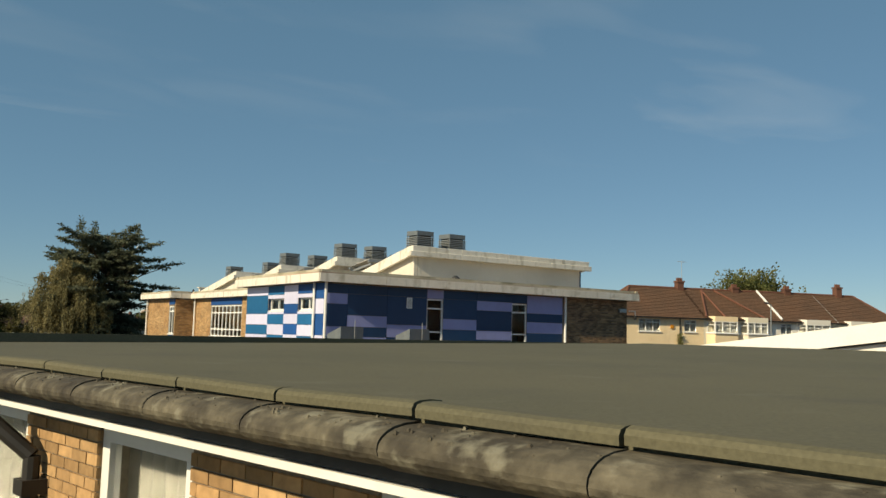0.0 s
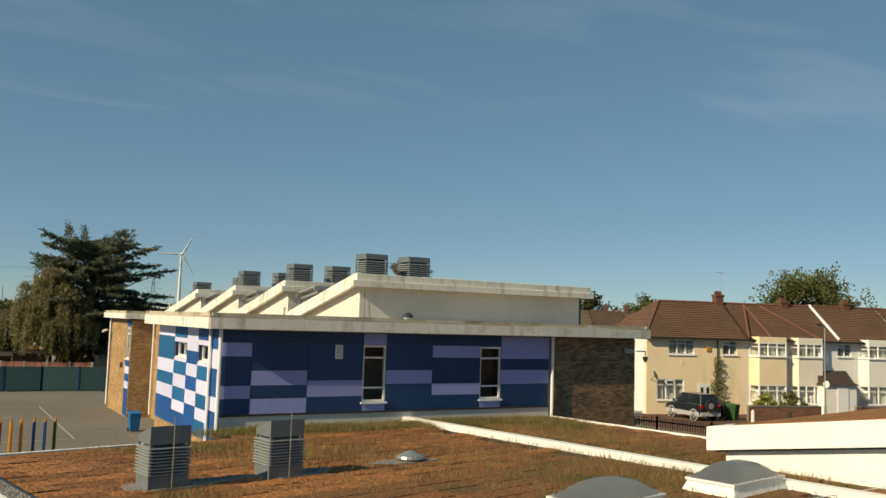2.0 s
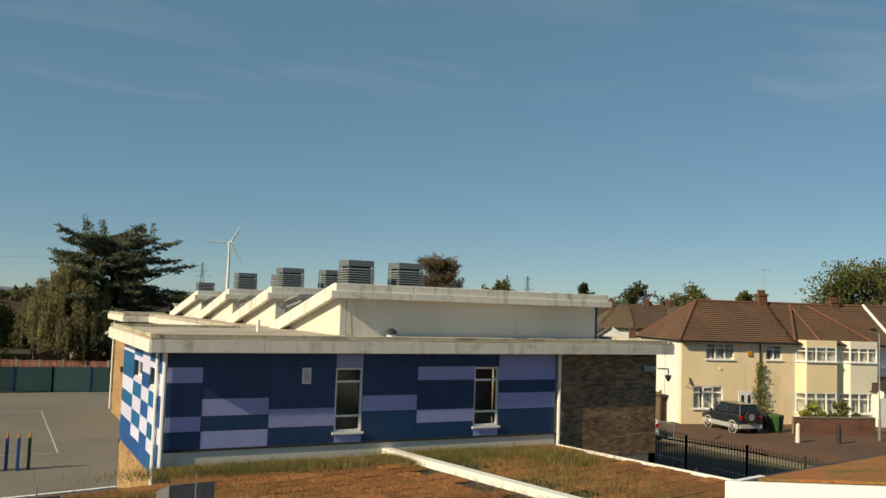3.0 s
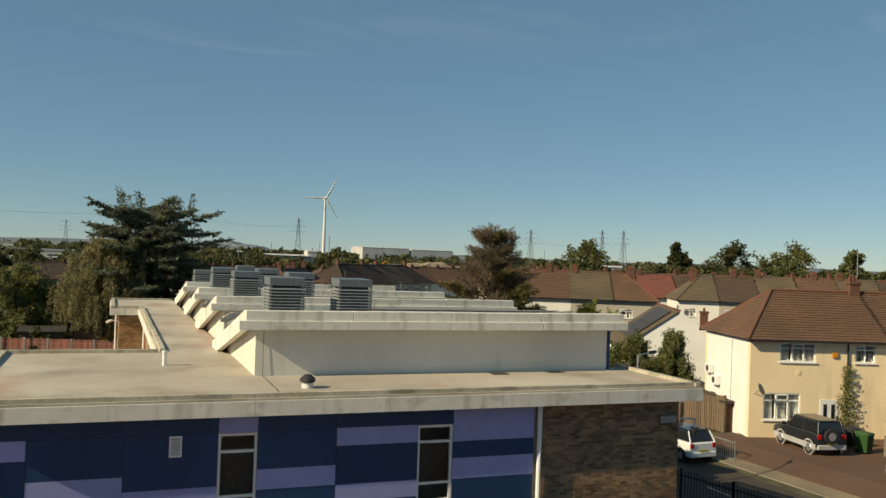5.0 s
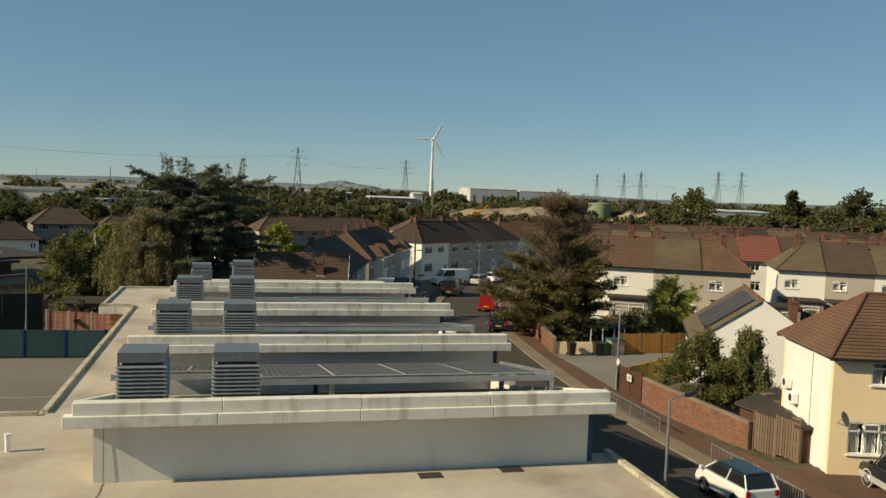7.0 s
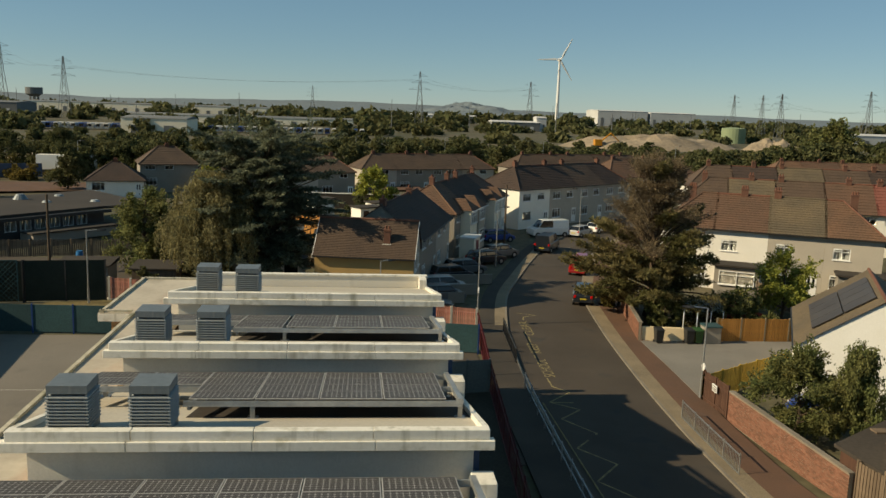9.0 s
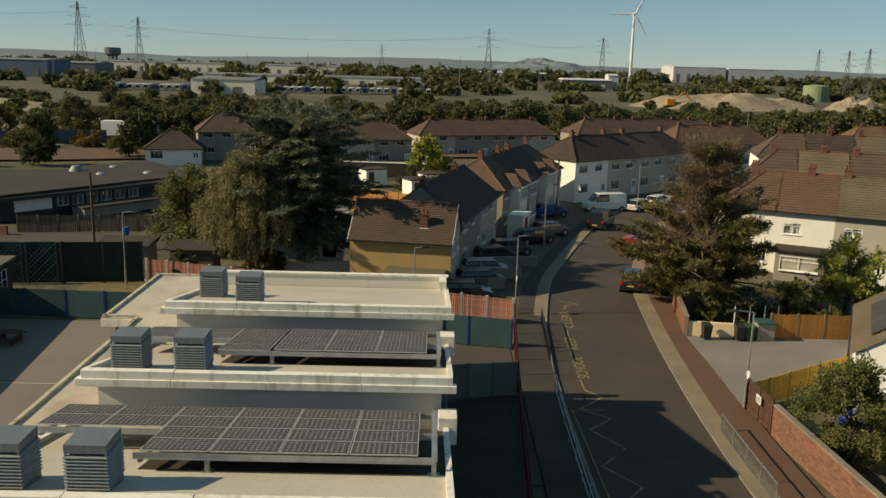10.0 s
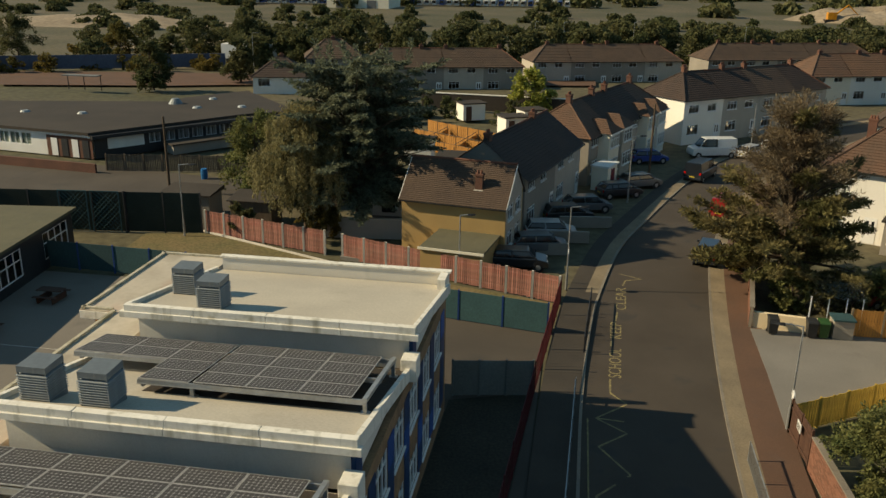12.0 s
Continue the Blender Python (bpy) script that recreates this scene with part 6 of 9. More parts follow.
for x, y, w in ((60.2, 92.6, 3.8), (69.3, 88.3, 4.2), (73.6, 86.3, 3.2), (79.0, 90.9, 3.8), (83.2, 88.8, 3.8), (91.5, 84.5, 3.6)):
    e = thing("rear_extension", "flat-roofed pale rear extension of a terraced house", "extension")
    m = Matrix.Translation((x, y, 0)) @ pose(0, 0, 0, 0, 0, -26)
    part("wall", wall_form(Form(m), 0, w, -0.2, 2.5, 0, 3.2, []), "wall_g", e)
    part("flat_roof", Form(m).box(-0.2, -0.3, 2.505, w + 0.2, 3.2, 2.65), "flat_d", e)
    window(e, m @ Matrix.Translation((0, -0.11, 0)), 0.4, 0.9, w - 0.8, 1.2, cols=(0.5,), transom=0.3, back="", sill=True)

# second school block and neighbours to the west
s2 = thing("flat_roof_school", "long single-storey school with a dark felt roof and white window walls", "school")
S2 = Matrix.Translation((-12.6, 108.8, 0)) @ pose(0, 0, 0, 0, 0, 52)
part("roof", Form().prism([(-60, 116), (-12.9, 108.3), (-1.7, 123.4), (3.5, 127), (-8.6, 141.5), (-14.1, 133.5), (-14.5, 129.8), (-35, 125.2), (-60, 121)], 2.55, 2.85), "flat_d", s2)
part("wall", wall_form(Form(S2), 0, 18, 0, 2.54, 0, 0.3, [(6.0 + k * 1.7, 1.0, 7.3 + k * 1.7, 2.2) for k in range(6)]), "dkmetal", s2, "dark clad wall")
part("white_panel", Form(S2).box(1.4, -0.05, 0.9, 5.4, -0.004, 2.2), "wall_w", s2)
part("overhang", Form(S2).box(-0.4, -0.7, 2.2, 18.6, -0.06, 2.545), "dkmetal", s2, "dark deep eaves board")
part("low_flat_roof", Form(S2).box(7.0, -3.4, 1.0, 17.5, -0.75, 1.15), "flat_d", s2)
part("low_wall", Form(S2).box(7.2, -3.2, 0, 17.3, -0.8, 0.99), "wall_g", s2)
for k in range(6):
    window(s2, S2, 6.0 + k * 1.7, 1.0, 1.3, 1.2, cols=(0.5,), transom=0, back="curtain", sill=False)
S3 = Matrix.Translation((-59, 116.3, 0)) @ pose(0, 0, 0, 0, 0, -9.3)
part("wall", wall_form(Form(S3), 0, 46.8, 0, 2.54, 0, 0.3, [(1.5 + k * 1.5, 0.9, 2.8 + k * 1.5, 2.2) for k in range(25)]), "bright_w", s2)
part("brick_bay", Form(S3).box(41.0, -0.12, 0, 46.9, -0.005, 2.2), "brick_d", s2, "red-brown brick entrance bay")
for k in range(4):
    part("door", Form(S3).box(41.6 + k * 1.35, -0.17, 0.05, 42.4 + k * 1.35, -0.125, 1.95), "dkmetal" if k % 2 else "upvc", s2)
part("fascia", Form(S3).box(0, -0.16, 2.25, 46.8, -0.005, 2.545), "bright_w", s2, "white fascia board")
for k in range(25):
    window(s2, S3, 1.5 + k * 1.5, 0.9, 1.3, 1.3, cols=(0.5,), transom=0, back="curtain_g", sill=False)
for x, y in ((-20, 119), (-9, 126), (-27, 118.5), (-4, 128), (-34, 119.5), (-10, 133)):
    part("rooflight", Form().tube((x, y, 2.85), (x, y, 3.05), 0.6, 0.4, 10), "vent_slat", s2)
part("water_dome", Form().tube((-13.0, 128.5, 2.85), (-13.0, 128.5, 3.5), 0.9, 0.45, 14), "vent", s2)
row((-14.8, 159.1), 14, 1, 8.6, 9.0, 2.6, 5.2, ["wall_w"], ["tile_d"], "low white house with a dark hipped roof", "houses beyond the school", n=10, cd=0.4, front=[(0.8, 0.9, 1.9, 1.2, 2)], back=[])
row((-9.0, 169.0), 18, 1, 9.5, 8.0, 4.7, 7.4, ["wall_g"], ["tile_h"], "grey house with a brown hipped roof beyond the school", "houses beyond the school", n=10, cd=0.4)
hut = thing("portable_classroom", "dark portable classroom with an olive flat roof and white windows", "classroom")
HT = Matrix.Translation((4.15, 63.5, 0)) @ pose(0, 0, 0, 0, 0, 97.2)
hw = [(1.1 + 6.4 * k, 0.65, 4.6 + 6.4 * k, 2.5) for k in range(3)]
part("wall", wall_form(Form(HT), 0, 18.2, 0, 2.9, 0, 0.2, hw), "dkmetal", hut)
part("end_wall", Form(HT).box(18.0, 0.21, 0, 18.2, 12.0, 2.9), "dkmetal", hut)
part("end_wall", Form(HT).box(0.0, 0.21, 0, 0.2, 12.0, 2.9), "dkmetal", hut)
part("roof", Form(HT).box(-0.3, -0.3, 2.905, 18.5, 12.3, 3.12), "felt_g", hut)
for h in hw:
    window(hut, HT, h[0], h[1], 3.5, 1.85, cols=(0.25, 0.5, 0.75), transom=0.4, back="", sill=False)


# ---------------------------------------------------------------- trees
def leaf_cloud(form, centres, n, leaf, squash=0.7, droop=0.0):
    """n leaf quads round the centres (x, y, z, radius)."""
    c = np.array(centres)
    w = c[:, 3] ** 2
    pick = np.random.choice(len(c), n, p=w / w.sum())
    d = np.random.normal(size=(n, 3))
    d /= np.linalg.norm(d, axis=1)[:, None]
    r = np.random.uniform(0.45, 1.05, n) ** 0.6
    d[:, 2] *= squash
    p = c[pick, :3] + d * (r * c[pick, 3])[:, None]
    p[:, 2] -= droop * np.random.uniform(0, 1, n)
    u = np.random.normal(size=(n, 3))
    u /= np.linalg.norm(u, axis=1)[:, None]
    if droop:
        u[:, 2] -= 1.2
        u /= np.linalg.norm(u, axis=1)[:, None]
    v = np.cross(u, np.random.normal(size=(n, 3)))
    v /= np.linalg.norm(v, axis=1)[:, None] + 1e-6
    s = leaf * np.random.uniform(0.6, 1.4, n)
    a, b = u * s[:, None], v * (s * 0.55)[:, None]
    k = len(form.v)
    q = np.stack([p - a, p - b, p + a, p + b], 1).reshape(-1, 3)
    form.v += [tuple(x) for x in q.tolist()]
    form.f += [(k + 4 * i, k + 4 * i + 1, k + 4 * i + 2, k + 4 * i + 3) for i in range(n)]


def spray_cloud(form, segs, n, length, ratio=0.22, flat=0.35, wild=0.7, hang=0.0):
    """n narrow leaf quads along twigs (start, end, spread), pointing mostly along them."""
    a = np.array([s[0] for s in segs], float)
    b = np.array([s[1] for s in segs], float)
    w = np.array([s[2] for s in segs], float)
    ln = np.linalg.norm(b - a, axis=1)
    p = ln * (0.3 + w)
    pick = np.random.choice(len(segs), n, p=p / p.sum())
    t = np.random.uniform(0.0, 1.06, n)
    off = np.random.normal(size=(n, 3)) * (w[pick] * (1.08 - 0.75 * t))[:, None]
    off[:, 2] *= flat
    pos = a[pick] + (b - a)[pick] * t[:, None] + off
    d = (b - a)[pick] / ln[pick][:, None]
    side = off / (np.linalg.norm(off, axis=1)[:, None] + 1e-6)
    u = d + 0.8 * side + np.random.normal(size=(n, 3)) * wild * 0.5
    u[:, 2] -= hang
    u /= np.linalg.norm(u, axis=1)[:, None] + 1e-6
    v = np.cross(u, np.random.normal(size=(n, 3)) + np.array((0, 0, 1.5)))
    v /= np.linalg.norm(v, axis=1)[:, None] + 1e-6
    s = length * np.random.uniform(0.55, 1.35, n)
    e, g = u * s[:, None], v * (s * ratio)[:, None]
    k = len(form.v)
    q = np.stack([pos, pos + e * 0.45 - g, pos + e, pos + e * 0.45 + g], 1).reshape(-1, 3)
    form.v += [tuple(x) for x in q.tolist()]
    form.f += [(k + 4 * i, k + 4 * i + 1, k + 4 * i + 2, k + 4 * i + 3) for i in range(n)]


def trunk_and_limbs(base, height, r, limbs, lean=(0, 0)):
    f = Form()
    x, y, z = base
    pts = [Vector((x + lean[0] * t * t + 0.15 * math.sin(t * 7), y + lean[1] * t * t + 0.15 * math.cos(t * 5), z + height * t)) for t in (0, 0.12, 0.3, 0.5, 0.75, 1.0)]
    rad = [r * 1.3, r, r * 0.85, r * 0.65, r * 0.4, r * 0.12]
    for a, b, ra, rb in zip(pts, pts[1:], rad, rad[1:]):
        f.tube(a, b, ra, rb, 8)
    for c in limbs:
        tip = Vector(c[:3])
        t = min(0.95, max(0.25, (tip.z - z) / height * 0.8))
        k = t * 5
        i = min(4, int(k))
        root = pts[min(i, 4)].lerp(pts[min(i + 1, 5)], k - i)
        mid = root.lerp(tip, 0.55) + Vector((0, 0, 0.25))
        lr = r * 0.28 * (1.1 - t * 0.6)
        f.tube(root, mid, lr, lr * 0.6, 5)
        f.tube(mid, tip, lr * 0.6, lr * 0.15, 5)
    return f


def broad_tree(name, label, base, height, radius, leaves, material, leaf=0.16, clumps=26, z_from=0.3, droop=0.0, bark="bark", group="", squash=0.75, seed=1):
    random.seed(seed), np.random.seed(seed)
    x, y, z = base
    cs = []
    for _ in range(clumps):
        a, t = random.uniform(0, 6.283), random.uniform(0, 1)
        zz = z + height * (z_from + (0.96 - z_from) * t)
        prof = math.sin(math.pi * (0.18 + 0.78 * t)) ** 0.8
        rr = radius * prof * random.uniform(0.25, 0.88)
        cs.append((x + rr * math.cos(a), y + rr * math.sin(a), zz - height * 0.04, radius * random.uniform(0.20, 0.38)))
    t = thing(name, label, "tree", group)
    part("trunk", trunk_and_limbs(base, height * 0.86, max(0.09, height * 0.022), cs), bark, t)
    f = Form()
    segs = []
    mid = Vector((x, y, z + height * (z_from + 1) / 2))
    for c in cs:
        o = Vector(c[:3])
        out = (o - mid).normalized() if (o - mid).length > 0.01 else Vector((0, 0, 1))
        for _ in range(7):
            d = (out * 0.7 + Vector((random.gauss(0, 1), random.gauss(0, 1), random.gauss(0, 0.8))).normalized()).normalized()
            e = o + d * c[3] * random.uniform(0.8, 1.5)
            segs.append((tuple(o - d * c[3] * 0.3), (e.x, e.y, max(z + 0.1, e.z - droop * 0.6)), c[3] * 0.26))
    spray_cloud(f, segs, leaves, leaf * 1.75, 0.34, 0.9, 1.5, 0.4 if droop else 0.0)
    part("crown", f, material, t)
    return t


def cedar(base, height, radius):
    random.seed(5), np.random.seed(5)
    x, y, z = base
    t = thing("cedar_tree", "tall dark cedar with flat spreading branches", "tree")
    limbs, segs = [], []
    n = 88
    for i in range(n):
        q = (i + 0.5) / n
        zz = z + height * (0.24 + 0.62 * q)
        a = i * 2.4 + random.uniform(-0.4, 0.4)
        prof = 0.76 + 0.28 * smooth_step(q / 0.65) - 0.30 * max(0.0, q - 0.8) / 0.2
        ln = radius * prof * random.uniform(0.5, 1.1)
        rise = (0.26 if q > 0.85 else 0.10) * ln if q > 0.6 else (-0.06 * ln if q > 0.3 else -0.30 * ln)
        tip = Vector((x + ln * math.cos(a), y + ln * math.sin(a), min(zz + rise, z + height * random.uniform(0.92, 1.0))))
        limbs.append((*tip, 0))
        root = Vector((x, y, zz - 0.08 * ln))
        for k in range(9):
            s = 0.2 + 0.74 * k / 8
            c = root.lerp(tip, s) + Vector((0, 0, 0.25 * math.sin(s * 3.0)))
            for side in (-1, 1):
                ba = a + side * random.uniform(0.4, 1.1)
                bl = (0.6 + 1.0 * (1.05 - s)) * random.uniform(0.6, 1.25)
                segs.append((tuple(c), (c.x + bl * math.cos(ba), c.y + bl * math.sin(ba), c.z + bl * random.uniform(-0.38, 0.08)), 0.17))
        segs.append((tuple(root.lerp(tip, 0.75)), tuple(tip + (tip - root).normalized() * 0.5), 0.10))
    for _ in range(9):
        a, r = random.uniform(0, 6.283), random.uniform(0.1, 0.72) * radius
        p = Vector((x + r * math.cos(a), y + r * math.sin(a), z + height * 0.88))
        segs.append((tuple(p), (p.x + random.uniform(-0.9, 0.3), p.y + random.uniform(-0.3, 0.3), p.z + random.uniform(0.9, 1.9)), 0.16))
    part("trunk", trunk_and_limbs(base, height * 0.9, 0.42, limbs), "bark", t)
    f = Form()
    spray_cloud(f, segs, 125000, 0.30, 0.17, 0.22, 0.7, 0.22)
    part("crown", f, "cedar", t)


def conifer(base, height, radius):
    random.seed(9), np.random.seed(9)
    x, y, z = base
    t = thing("conifer_tree", "ragged conifer, brown and bare at the top, green below", "tree")
    limbs, segs, dry = [], [], []
    n = 124
    for i in range(n):
        q = (i + 0.5) / n
        zz = z + height * (0.05 + 0.84 * q)
        a = i * 2.4 + random.uniform(-0.4, 0.4)
        ln = radius * (1.0 - 0.80 * q ** 1.1) * random.uniform(0.55, 1.08)
        if q < 0.4 and math.cos(a) < -0.2:
            ln *= 1.16
        tip = Vector((x + ln * math.cos(a), y + ln * math.sin(a), min(zz + (0.12 + 0.5 * q) * ln * random.uniform(0.4, 1.7), z + height)))
        limbs.append((*tip, 0))
        root = Vector((x, y, zz))
        brown = (q > 0.52 and i % 7) or (q > 0.36 and math.cos(a - 2.6) > -0.5 and i % 4)
        for k in range(6):
            s = 0.3 + 0.64 * k / 5
            c = root.lerp(tip, s)
            for side in (-1, 1):
                ba = a + side * random.uniform(0.3, 0.9)
                bl = (0.45 + 0.75 * (1.05 - s)) * random.uniform(0.6, 1.2)
                (dry if brown else segs).append((tuple(c), (c.x + bl * math.cos(ba), c.y + bl * math.sin(ba), c.z + bl * (0.3 + 0.4 * q + random.uniform(-0.4, 0.3))), 0.19))
        (dry if brown else segs).append((tuple(root.lerp(tip, 0.65)), tuple(tip + (tip - root).normalized() * 0.4), 0.15))
    part("trunk", trunk_and_limbs(base, height * 0.98, 0.34, limbs), "bark", t)
    f = Form()
    spray_cloud(f, segs, 50000, 0.32, 0.16, 0.6, 0.8)
    part("crown", f, "conif", t)
    f = Form()
    spray_cloud(f, dry, 30000, 0.32, 0.075, 0.8, 1.2)
    part("dry_crown", f, "bare", t)


def birch(base, height, radius):
    random.seed(3), np.random.seed(3)
    x, y, z = base
    t = thing("birch_tree", "drooping birch with olive-brown leaves", "tree")
    limbs, segs = [], []
    for i in range(210):
        a, q = random.uniform(0, 6.283), random.uniform(0.0, 1.0) ** 0.8
        zz = z + height * (0.34 + 0.64 * q)
        r = radius * math.sin(math.pi * (0.30 + 0.66 * q)) ** 0.7 * random.uniform(0.25, 1.0)
        c = Vector((x + r * math.cos(a), y + r * math.sin(a), zz))
        if i % 4 == 0:
            limbs.append((*c, 0))
        for _ in range(4):
            d = random.uniform(1.3, 3.6) * (0.6 + 0.6 * q)
            e = c + Vector((random.uniform(-0.5, 0.5), random.uniform(-0.5, 0.5), 0))
            segs.append((tuple(e), (e.x + 0.18 * math.cos(a), e.y + 0.18 * math.sin(a), max(z + 0.4, e.z - d)), 0.11))
    part("trunk", trunk_and_limbs(base, height * 0.9, 0.17, limbs), "bark", t)
    f = Form()
    spray_cloud(f, segs, 62000, 0.19, 0.20, 0.8, 0.8, 0.9)
    part("crown", f, "willow", t)


cedar((20.7, 90.9, 0), 14.5, 6.3)
birch((16.9, 88.7, 0), 10.6, 3.9)
broad_tree("shrub_tree", "rounded dark green tree by the fence", (13.0, 97.5, 0), 5.2, 2.6, 14000, "oak", 0.11, 30, 0.12, seed=4)
broad_tree("shrub_tree", "rounded dark green tree by the fence", (9.4, 98.5, 0), 7.8, 3.5, 26000, "bush", 0.12, 44, 0.08, seed=14)
broad_tree("yellowing_shrub", "small yellowing shrub by the slatted fence", (18.6, 87.6, 0), 2.8, 1.7, 6000, "autumn", 0.11, 14, 0.1, seed=6)
broad_tree("yellowing_shrub", "small leafy shrub by the slatted fence", (12.2, 87.3, 0), 2.4, 1.3, 4000, "oak", 0.11, 12, 0.1, seed=7)
conifer((51.2, 83.6, 0), 12.8, 7.0)
broad_tree("garden_tree", "small yellow-green garden tree behind the fence", (61.5, 82.5, 0), 5.4, 2.7, 16000, "lime", 0.10, 34, 0.22, seed=8)
broad_tree("orange_shrub", "low orange-brown shrub under the conifer", (49.6, 86.5, 0), 2.6, 1.5, 5000, "autumn", 0.12, 12, 0.05, seed=10)
for i, (x, y, h, r) in enumerate(((51.2, 80.0, 2.4, 1.5), (54.5, 79.5, 2.6, 1.8), (57.0, 80.5, 2.9, 1.9))):
    broad_tree("garden_shrub", "dark garden shrub behind the low wall", (x, y, 0), h, r, 7000, "conif" if i % 2 else "bush", 0.10, 20, 0.05, seed=20 + i)
broad_tree("wall_shrub", "dense shrub leaning over the brick wall", (50.3, 58.9, 0.2), 4.1, 2.4, 26000, "bush", 0.075, 46, 0.10, seed=11)


def weeping(base, height, radius):
    random.seed(12), np.random.seed(12)
    x, y, z = base
    t = thing("weeping_conifer", "weeping green conifer in a front garden", "tree")
    limbs, segs = [], []
    for i in range(46):
        q = (i + 0.5) / 46
        a = i * 2.4 + random.uniform(-0.3, 0.3)
        zz = z + height * (0.25 + 0.72 * q)
        ln = radius * (1.05 - 0.75 * q) * random.uniform(0.6, 1.15)
        tip = Vector((x + ln * math.cos(a), y + ln * math.sin(a), zz + 0.1 * ln))
        limbs.append((*tip, 0))
        for _ in range(5):
            e = Vector((x, y, zz)).lerp(tip, random.uniform(0.35, 1.05))
            segs.append((tuple(e), (e.x + random.uniform(-0.1, 0.1), e.y + random.uniform(-0.1, 0.1), max(z + 0.3, e.z - random.uniform(0.5, 1.5))), 0.12))
    part("trunk", trunk_and_limbs(base, height * 0.98, 0.12, limbs), "bark", t)
    f = Form()
    spray_cloud(f, segs, 24000, 0.14, 0.22, 0.8, 0.8, 0.7)
    part("crown", f, "bush", t)


weeping((52.2, 57.2, 0.3), 5.2, 1.7)
broad_tree("garden_tree", "small yellow-green garden tree between houses", (30.5, 148, 0), 6.0, 3.2, 7000, "lime", 0.22, 20, 0.2, seed=31)
broad_tree("garden_tree", "yellow-green garden tree beside the school", (4.0, 160, 0), 5.0, 2.6, 4500, "lime", 0.22, 16, 0.2, seed=32)
for i, (x, y, h, r) in enumerate(((-31, 157, 8, 3.2), (-34, 205, 9, 4.2), (-21, 169, 7.5, 3.0), (-45, 206, 8, 4.0), (-58, 196, 7, 4.0), (-75, 186, 9, 5.0))):
    broad_tree("roadside_tree", "round dark roadside tree", (x, y, 0), h, r, 13000, "oak" if i != 4 else "autumn", 0.17, 34, 0.2, group="roadside trees", seed=40 + i)
for i, (x, y, h, r) in enumerate(((56.0, 38.6, 1.6, 0.9), (57.9, 38.0, 1.25, 1.1))):
    broad_tree("front_garden_shrub", "round flowering front garden shrub", (x, y + 3.6, 0.6), h, r, 3500, "bush" if i else "lime", 0.09, 12, 0.05, seed=60 + i)
broad_tree("tall_tree", "large dark tree rising behind the terrace roofs", (134.4, 95, 0), 15.1, 10.5, 34000, "bush", 0.26, 64, 0.25, seed=66)

for i, (x, z, r) in enumerate([(146.1, 13.8, 9), (199.2, 16.4, 9.5), (223.4, 16.9, 11), (178.3, 17.9, 4), (249.2, 16.5, 6)]):
    broad_tree("skyline_tree", "large round tree standing over the roofs", (x, 225, -0.5), z, r, 9000, "oak" if i % 2 else "bush", 0.45, 30, 0.15, group="trees over the roofs", seed=80 + i)


def woods(name, label, spots, leaves_each, leaf, material, seed):
    """A belt of trees as one mass: spots are (x, y, height, radius)."""
    random.seed(seed), np.random.seed(seed)
    f = Form()
    cs = []
    for x, y, h, r in spots:
        for _ in range(20):
            t = random.uniform(0.10, 0.96)
            a = random.uniform(0, 6.28)
            rr = r * math.sin(math.pi * (0.2 + 0.72 * t)) * random.uniform(0.2, 0.85)
            cs.append((x + rr * math.cos(a), y + rr * math.sin(a), h * t - 0.5, r * random.uniform(0.18, 0.34)))
        f.tube((x, y, -0.5), (x, y, h * 0.8), 0.25, 0.08, 5)
    leaf_cloud(f, cs, leaves_each * len(spots), leaf, 0.8)
    return tagged(part(name, f, material), label, "woodland", kind="stuff")


random.seed(77)
belt = [(x + random.uniform(-2, 2), 195 + 0.42 * max(x, 0) * (1 if x < 100 else 100 / x) + random.uniform(-3, 26), random.uniform(6.0, 9.5) * (1.0 if x < 80 else 0.78), random.uniform(3.2, 5.2)) for x in np.arange(-34, 178, 1.35)]
woods("tree_belt", "dense dark belt of broadleaf trees behind the houses", belt, 1400, 0.34, "oak", 101)
belt = [(x + random.uniform(-4, 4), 205 + random.uniform(-16, 24), random.uniform(4, 8), random.uniform(2.5, 4.5)) for x in np.arange(-80, -8, 4)]
woods("tree_belt", "scattered trees along the main road", belt, 1300, 0.33, "oak", 102)
belt = [(x + random.uniform(-6, 6), 300 + random.uniform(-40, 90), random.uniform(1.6, 4.4), random.uniform(3, 6)) for x in np.arange(-300, 380, 3.6)]
woods("scrub_belt", "low scrub on the open ground", belt, 520, 0.7, "oak", 103)
belt = [(x + random.uniform(-10, 10), 214 + (x - 130) * -0.22 + random.uniform(-14, 14), random.uniform(6.5, 10.5), random.uniform(4, 7)) for x in np.arange(125, 340, 2.6)]
woods("tree_belt", "tree belt behind the eastern terraces", belt, 1100, 0.5, "oak", 104)
belt = [(x + random.uniform(-12, 12), 500 + random.uniform(-80, 200), random.uniform(3, 6.5), random.uniform(6, 12)) for x in np.arange(-460, 640, 6)]
woods("scrub_belt", "distant trees among the industrial plots", belt, 220, 1.8, "oak", 105)
belt = [(x + random.uniform(-20, 20), 900 + random.uniform(-160, 400), random.uniform(6, 11), random.uniform(10, 22)) for x in np.arange(-900, 1200, 7)]
woods("scrub_belt", "far tree line near the horizon", belt, 150, 3.2, "oak", 106)
belt = [(x + random.uniform(-8, 8), 128 + random.uniform(-8, 40), random.uniform(5, 9), random.uniform(3, 6)) for x in np.arange(-140, -62, 5)]
woods("tree_belt", "trees west of the playground", belt, 700, 0.45, "oak", 107)
